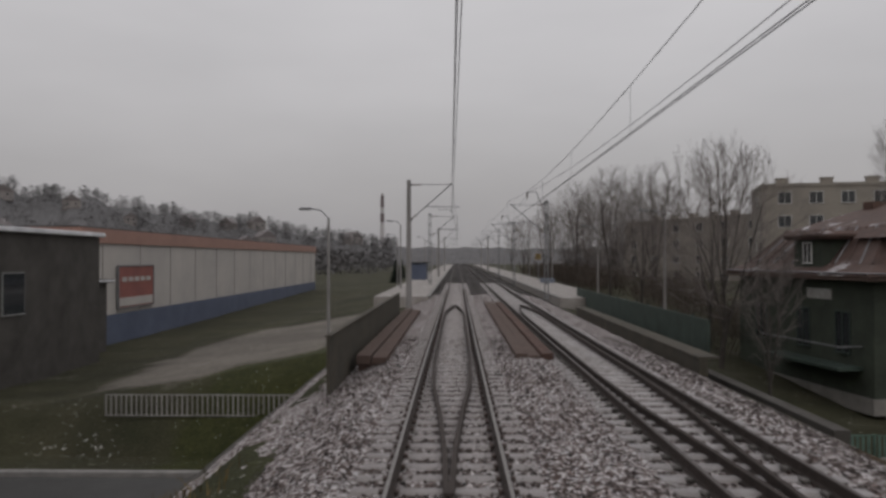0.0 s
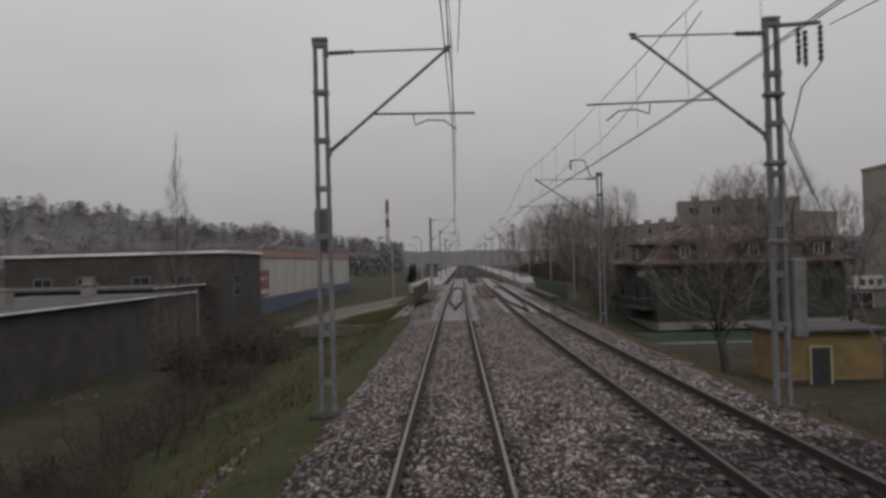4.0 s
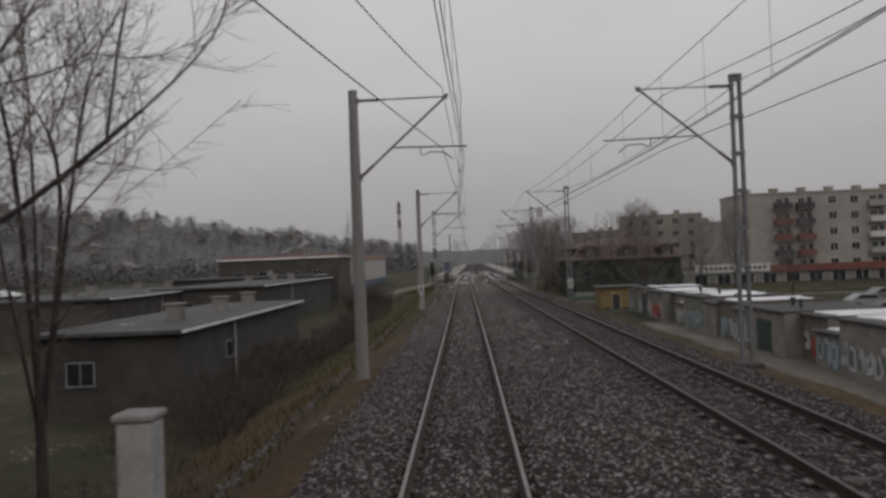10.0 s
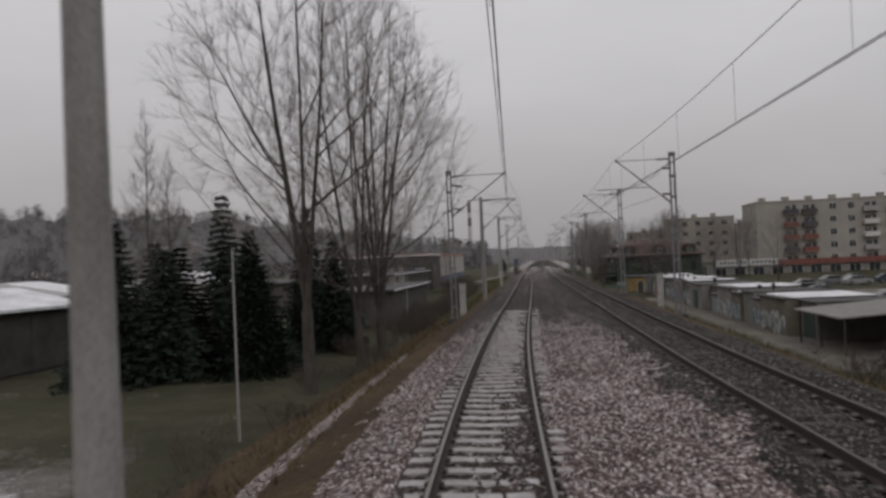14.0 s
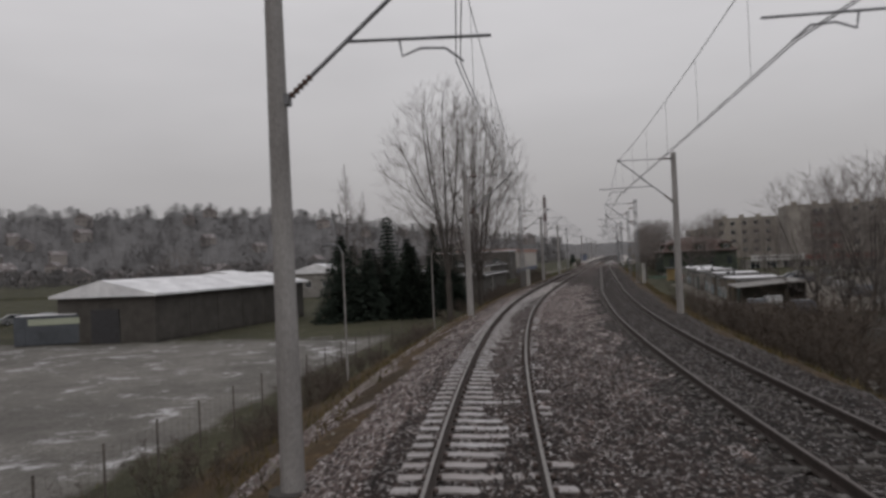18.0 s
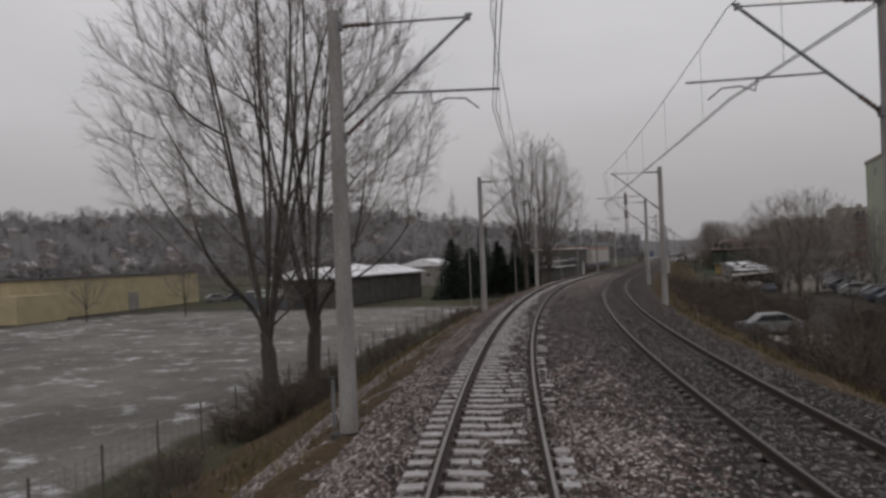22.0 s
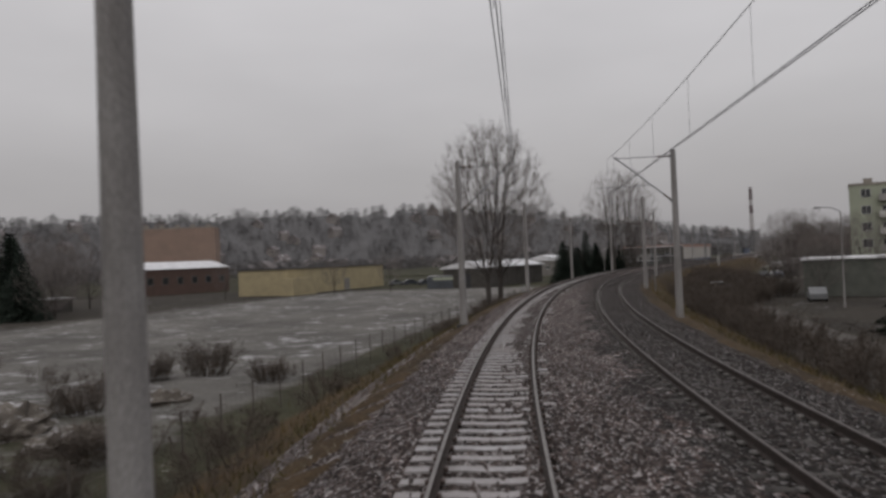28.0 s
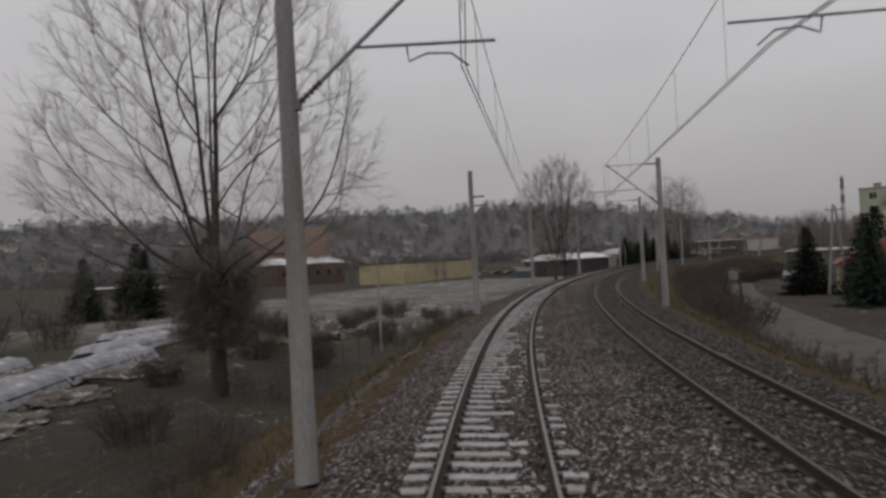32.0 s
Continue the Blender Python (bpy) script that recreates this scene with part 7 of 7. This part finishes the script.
# shrubs along both slopes
for i in range(100):
    s, lat = t_rng.uniform(140, 330), -t_rng.uniform(6.6, 10.0)
    if 280 < s < 305:
        continue
    put(SHR[i % 4], s, lat, slope_z(s, lat), t_rng.uniform(0, 360), t_rng.uniform(0.45, 0.9))
for i in range(34):
    s, lat = t_rng.uniform(30, 135), -t_rng.uniform(7.5, 12.5)
    put(SHR[i % 4], s, lat, slope_z(s, lat), t_rng.uniform(0, 360), t_rng.uniform(0.6, 1.2))
for i in range(40):
    s, lat = t_rng.uniform(252, 332), -t_rng.uniform(11.5, 34)
    put(SHR[i % 4], s, lat, -3.45, t_rng.uniform(0, 360), t_rng.uniform(0.5, 1.1))
for i in range(40):
    s, lat = t_rng.uniform(186, 240), t_rng.uniform(10.5, 15)
    put(SHR[i % 4], s, lat, slope_z(s, lat), t_rng.uniform(0, 360), t_rng.uniform(0.8, 1.6) if not 186 < s < 203 else 0.6)

# the dense brush by the second track, too tangled to tell bush from bush
light = shrub(31, 2.0, 2.2, "brown brush", 9)
lv = np.array([tuple(w.co) for w in light.data.vertices])
lf = np.array([tuple(p.vertices) for p in light.data.polygons])
bpy.data.objects.remove(light)
bv, bf, nb_ = [], [], 0
for i in range(530):
    s, lat, k = t_rng.uniform(138, 186), t_rng.uniform(10.2, 18.5), t_rng.uniform(0.6, 1.35)
    if i >= 150:
        s, lat, k = t_rng.uniform(203, 284), t_rng.uniform(10.8, 15.2), t_rng.uniform(0.8, 1.5)
    if i >= 290:
        s, lat, k = t_rng.uniform(284, 318), t_rng.uniform(10.6, 12.6), t_rng.uniform(0.4, 0.8)
    if i >= 430:
        s, lat, k = t_rng.uniform(28, 104), -t_rng.uniform(8.8, 12.3), t_rng.uniform(0.5, 1.35)
    elif i >= 330:
        s, lat, k = t_rng.uniform(-130, -12), t_rng.uniform(14.5, 21), t_rng.uniform(1.3, 2.4)
    m = np.array(stand(s, lat, slope_z(s, lat), t_rng.uniform(0, 360)))
    bv.append((lv * k) @ m[:3, :3].T + m[:3, 3])
    bf.append(lf + nb_)
    nb_ += len(lv)
tagged(quick_mesh("brush", np.concatenate(bv), np.concatenate(bf), M_SHRUB), "dense dark leafless brush along the embankment", "brush", kind="stuff")


def heap(s, lat, w, h, seed, label):
    """A low heap of rubble and boards under patches of snow."""
    rn = random.Random(seed)
    bm = bmesh.new()
    bmesh.ops.create_icosphere(bm, subdivisions=4, radius=1.0)
    for vert in bm.verts:
        nz = noise.fractal(vert.co * 2.2 + Vector((seed, 0, 0)), 0.6, 2.0, 4)
        vert.co = Vector((vert.co.x * w * (1 + 0.25 * nz), vert.co.y * w * 0.7 * (1 + 0.25 * nz), max(vert.co.z, -0.1) * h * (1 + 0.5 * nz)))
    ob = part("heap_of_rubble", bm, M_HEAP)
    ob.matrix_world = stand(s, lat, -3.42, rn.uniform(0, 180))
    return tagged(ob, label, "heap", "heaps in the yard")


for i, (s, lat, w, h) in enumerate(((270, -15.5, 1.8, 0.7), (275, -18, 2.6, 0.9), (267, -21, 3.0, 0.8), (281, -22, 2.2, 0.7), (262, -17, 1.6, 0.6), (290, -24, 3.2, 0.6), (297, -23, 2.8, 0.5), (301, -27, 5.0, 0.6), (294, -31, 5.5, 0.6), (304, -22, 3.5, 0.5), (286, -30, 4.5, 0.5))):
    heap(s, lat, w, h, i + 3, "low rubble heap patched with snow")

for i, (s, lat, w, h) in enumerate(((172.5, 14.8, 1.5, 0.55), (172, 17, 1.7, 0.7), (174, 19, 1.4, 0.5), (169, 16.2, 1.3, 0.5))):
    ob = heap(s, lat, w, h, i + 23, "low rubbish heap patched with snow beside the brush")
    ob.location.z = -3.02

# dry grass on the shoulders
n_g = 60000
q_s = rng.uniform(20, 336, n_g)
q_side = rng.random(n_g) < 0.62
q_l = np.where(q_side, -3.2 - rng.gamma(2.0, 1.2, n_g), np.interp(q_s, [-700, 60, 135, 205, 520], [7.3, 7.5, 8.4, 7.6, 7.4]) + rng.gamma(2.0, 1.1, n_g))
clump = np.sin(q_s * 1.7) * np.sin(q_l * 2.1 + q_s * 0.6) + rng.normal(0, 0.5, n_g)
ok = clump > -0.35
q_s, q_l = q_s[ok], q_l[ok]
q_p = places(q_s, q_l, ground_height(q_s, q_l) - 0.02)
hgt = rng.uniform(0.08, 0.34, len(q_s))
an = rng.uniform(0, 6.28, len(q_s))
wd = np.stack([np.cos(an), np.sin(an), 0 * an], -1) * 0.018
tipv = np.stack([rng.normal(0, 0.12, len(q_s)), rng.normal(0, 0.12, len(q_s)), hgt], -1)
gv = np.stack([q_p - wd, q_p + wd, q_p + tipv], 1).reshape(-1, 3)
grass = quick_mesh("dry_grass", gv, np.arange(len(gv)).reshape(-1, 3), M_STRAW)
tagged(grass, "dry straw-coloured winter grass on the embankment", "grass", kind="stuff")

# ---- yard fence on the outer side ----
M_FENCE = mat("dull_rusty_fence_steel", (0.115, 0.1, 0.088), (0.06, 0.052, 0.046), 6.0, 0.8, 0.3, 0.2)
fence = thing("wire_fence", Matrix.Identity(4), "rusty wire mesh fence at the foot of the embankment", "fence")
for i, s in enumerate(np.arange(146, 332, 3.0)):
    bm = tube(bmesh.new(), at(s, -10.6, -3.6), at(s, -10.6, -1.75), 0.035, 0.035, 5)
    part("fence_post", bm, M_FENCE, fence)
    if i:
        bm = bmesh.new()
        for z in (-3.1, -2.8, -2.5, -2.2, -1.95):
            tube(bm, at(s - 3, -10.6, z), at(s, -10.6, z), 0.006, 0.006, 3)
        for u in (0.15, 0.3, 0.45, 0.6, 0.75, 0.9):
            tube(bm, at(s - 3 * u, -10.6, -3.3), at(s - 3 * u, -10.6, -1.9), 0.005, 0.005, 3)
        part("fence_wire", bm, M_FENCE, fence)


# ---- chimney and the far town ----
chim = thing("power_plant_chimney", pose(-152, 1540, -10), "very tall red and white banded chimney", "chimney")
part("shaft", tube(bmesh.new(), (0, 0, 0), (0, 0, 144), 5.2, 3.3, 20), M_STACK, chim)
for z, z2 in ((86, 104), (116, 140)):
    part("band", tube(bmesh.new(), (0, 0, z), (0, 0, z2), 5.3 - z * 0.0132, 5.3 - z2 * 0.0132, 20), M_STACKBAND, chim, "darker painted band")

f_rng = random.Random(9)


HILL_R, HILL_D = 560.0, 300.0


def hill_z(x, y):
    """Height of the wooded hillside on the outer side of the line."""
    az = math.degrees(math.atan2(x, y + 120))
    r = math.hypot(x, y + 120)
    top = float(np.interp(az, [-140, -110, -60, -45, -32, -26, -20, -14, -9, -4, 4, 20, 40, 70, 110], [40, 52, 58, 62, 64, 60, 46, 34, 22, 14, 12, 16, 15, 18, 14]))
    top *= 1 + 0.05 * math.sin(az * 0.9) * math.sin(az * 0.37 + 1) + 0.05 * math.sin(az * 2.7)
    u = min(max((r - HILL_R) / HILL_D, 0.0), 1.0)
    return -4.2 + (top + 4.2) * (1 - (1 - u) ** 2)


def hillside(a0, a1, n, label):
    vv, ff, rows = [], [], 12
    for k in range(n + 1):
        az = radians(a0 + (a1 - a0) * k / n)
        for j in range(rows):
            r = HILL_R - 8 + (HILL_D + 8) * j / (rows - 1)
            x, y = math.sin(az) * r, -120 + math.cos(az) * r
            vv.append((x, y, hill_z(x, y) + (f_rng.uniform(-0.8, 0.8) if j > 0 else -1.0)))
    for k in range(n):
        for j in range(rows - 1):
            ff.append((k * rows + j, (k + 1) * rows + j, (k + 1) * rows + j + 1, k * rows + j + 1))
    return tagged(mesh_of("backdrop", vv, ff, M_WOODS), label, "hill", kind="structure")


# the hill's grey carries the distance haze as colour
hillside(-140, 4, 520, "wooded hillside behind the town, haze in its colour")
hillside(4, 110, 300, "low woods at the end of the line, haze in their colour")


def far_house(x, y, z, w, d, h, rot, label):
    r = thing("far_house", pose(x, y, z, 0, 0, rot), label, "house", "houses on the hillside")
    part("wall", boxes(((0, 0, h / 2 - 1), (w, d, h + 2))), M_FARWALL, r)
    part("roof", prism(bmesh.new(), [(-w / 2 - 0.5, h), (w / 2 + 0.5, h), (0, h + w * 0.38)], -d / 2 - 0.5, d / 2 + 0.5), M_FARROOF, r, "snow-dusted pitched roof")
    for i in (-1, 1):
        part("window", boxes(((i * w * 0.22, -d / 2 - 0.04, h * 0.55), (1.1, 0.1, 1.3))), M_GLASS, r)


for i in range(130):
    a, rr = radians(f_rng.uniform(-80, -6)), f_rng.uniform(350, 740)
    x, y = math.sin(a) * rr, -120 + math.cos(a) * rr
    if x > -40 and y < 130:
        continue
    far_house(x, y, hill_z(x, y), f_rng.uniform(8, 13), f_rng.uniform(8, 12), f_rng.uniform(3.5, 6.5), f_rng.uniform(-40, 60), "far house with a snow-dusted roof")


def far_crowns(n, a0, a1, r0, r1, h0, h1, label, seed, m=85):
    """Distant bare crowns in a haze-tinted colour: broad clouds of twig slivers down to the ground, one mesh."""
    rr = np.random.default_rng(seed)
    vs = []
    for _ in range(n):
        a, r = radians(rr.uniform(a0, a1)), rr.uniform(r0, r1)
        x, y = math.sin(a) * r, -120 + math.cos(a) * r
        if (abs(x) < 16 and y > -40) or (x > -45 and y < 100 and x < 30):
            continue
        h = rr.uniform(h0, h1) * (1.0 if rr.random() < 0.9 else 1.25)
        base_z = hill_z(x, y)
        t = rr.uniform(0, 6.28, m)
        u = rr.uniform(0.02, 1, m)
        rad = h * rr.uniform(0.36, 0.5) * np.sqrt(np.clip(1 - (1.7 * u - 0.75) ** 2, 0.02, 1)) * np.sqrt(rr.random(m))
        c = np.stack([x + rad * np.cos(t), y + rad * np.sin(t), base_z + h * u * 0.95], -1)
        d = np.stack([np.cos(t) * 0.7, np.sin(t) * 0.7, np.full(m, 0.8)], -1) * h * 0.11
        s = np.stack([-np.sin(t), np.cos(t), 0 * t], -1) * h * 0.032
        vs.append(np.stack([c - s, c + s, c + d], 1).reshape(-1, 3))
    vs = np.concatenate(vs)
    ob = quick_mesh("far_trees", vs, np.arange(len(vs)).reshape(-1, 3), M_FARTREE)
    return tagged(ob, label, "trees", kind="stuff")


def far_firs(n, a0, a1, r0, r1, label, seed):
    """Distant dark conifers, haze mixed into their colour: narrow ragged spires of slivers, one mesh."""
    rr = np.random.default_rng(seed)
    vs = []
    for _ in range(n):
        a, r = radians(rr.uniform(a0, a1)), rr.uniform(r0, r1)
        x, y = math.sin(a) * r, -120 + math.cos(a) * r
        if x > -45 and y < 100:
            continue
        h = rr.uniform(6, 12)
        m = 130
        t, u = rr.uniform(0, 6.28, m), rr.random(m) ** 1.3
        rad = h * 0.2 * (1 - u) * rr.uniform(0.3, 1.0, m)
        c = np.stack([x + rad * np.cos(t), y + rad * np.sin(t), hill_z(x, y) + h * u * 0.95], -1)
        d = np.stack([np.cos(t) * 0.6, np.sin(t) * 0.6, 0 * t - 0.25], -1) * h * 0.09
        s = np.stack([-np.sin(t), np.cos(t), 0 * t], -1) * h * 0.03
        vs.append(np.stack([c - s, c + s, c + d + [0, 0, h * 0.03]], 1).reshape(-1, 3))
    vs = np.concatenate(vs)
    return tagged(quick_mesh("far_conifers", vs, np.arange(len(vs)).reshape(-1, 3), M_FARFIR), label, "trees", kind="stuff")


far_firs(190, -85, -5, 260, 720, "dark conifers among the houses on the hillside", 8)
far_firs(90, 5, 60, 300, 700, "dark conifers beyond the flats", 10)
far_crowns(3400, -85, -4, 320, 865, 6, 11, "bare trees on the far hillside, haze in their colour", 5)
far_crowns(200, 6, 30, 260, 700, 8, 13, "bare trees beyond the station, haze in their colour", 6)
far_crowns(190, 30, 100, 130, 420, 7, 12, "bare trees behind the flats, haze in their colour", 7)

# ---- sleepers nearest the walk, one by one ----
tie_mesh = sleeper_mesh("sleeper")
for k in range(300):
    s = 150.0 + 0.6 * k
    ob = new("sleeper", tie_mesh)
    ob.parent = track_a
    ob.matrix_basis = stand(s, 0.0, 0.0, t_rng.uniform(-0.6, 0.6)) @ pose(0, 0, 0, 0, math.degrees(cant(s)), 0)
joined_boxes("sleepers", [(s, 0.0, -0.28, 2.5, 0.25, 0.2) for s in np.arange(330.0, 346, 0.6)], M_SLEEPER, track_a, "frosted concrete sleepers")
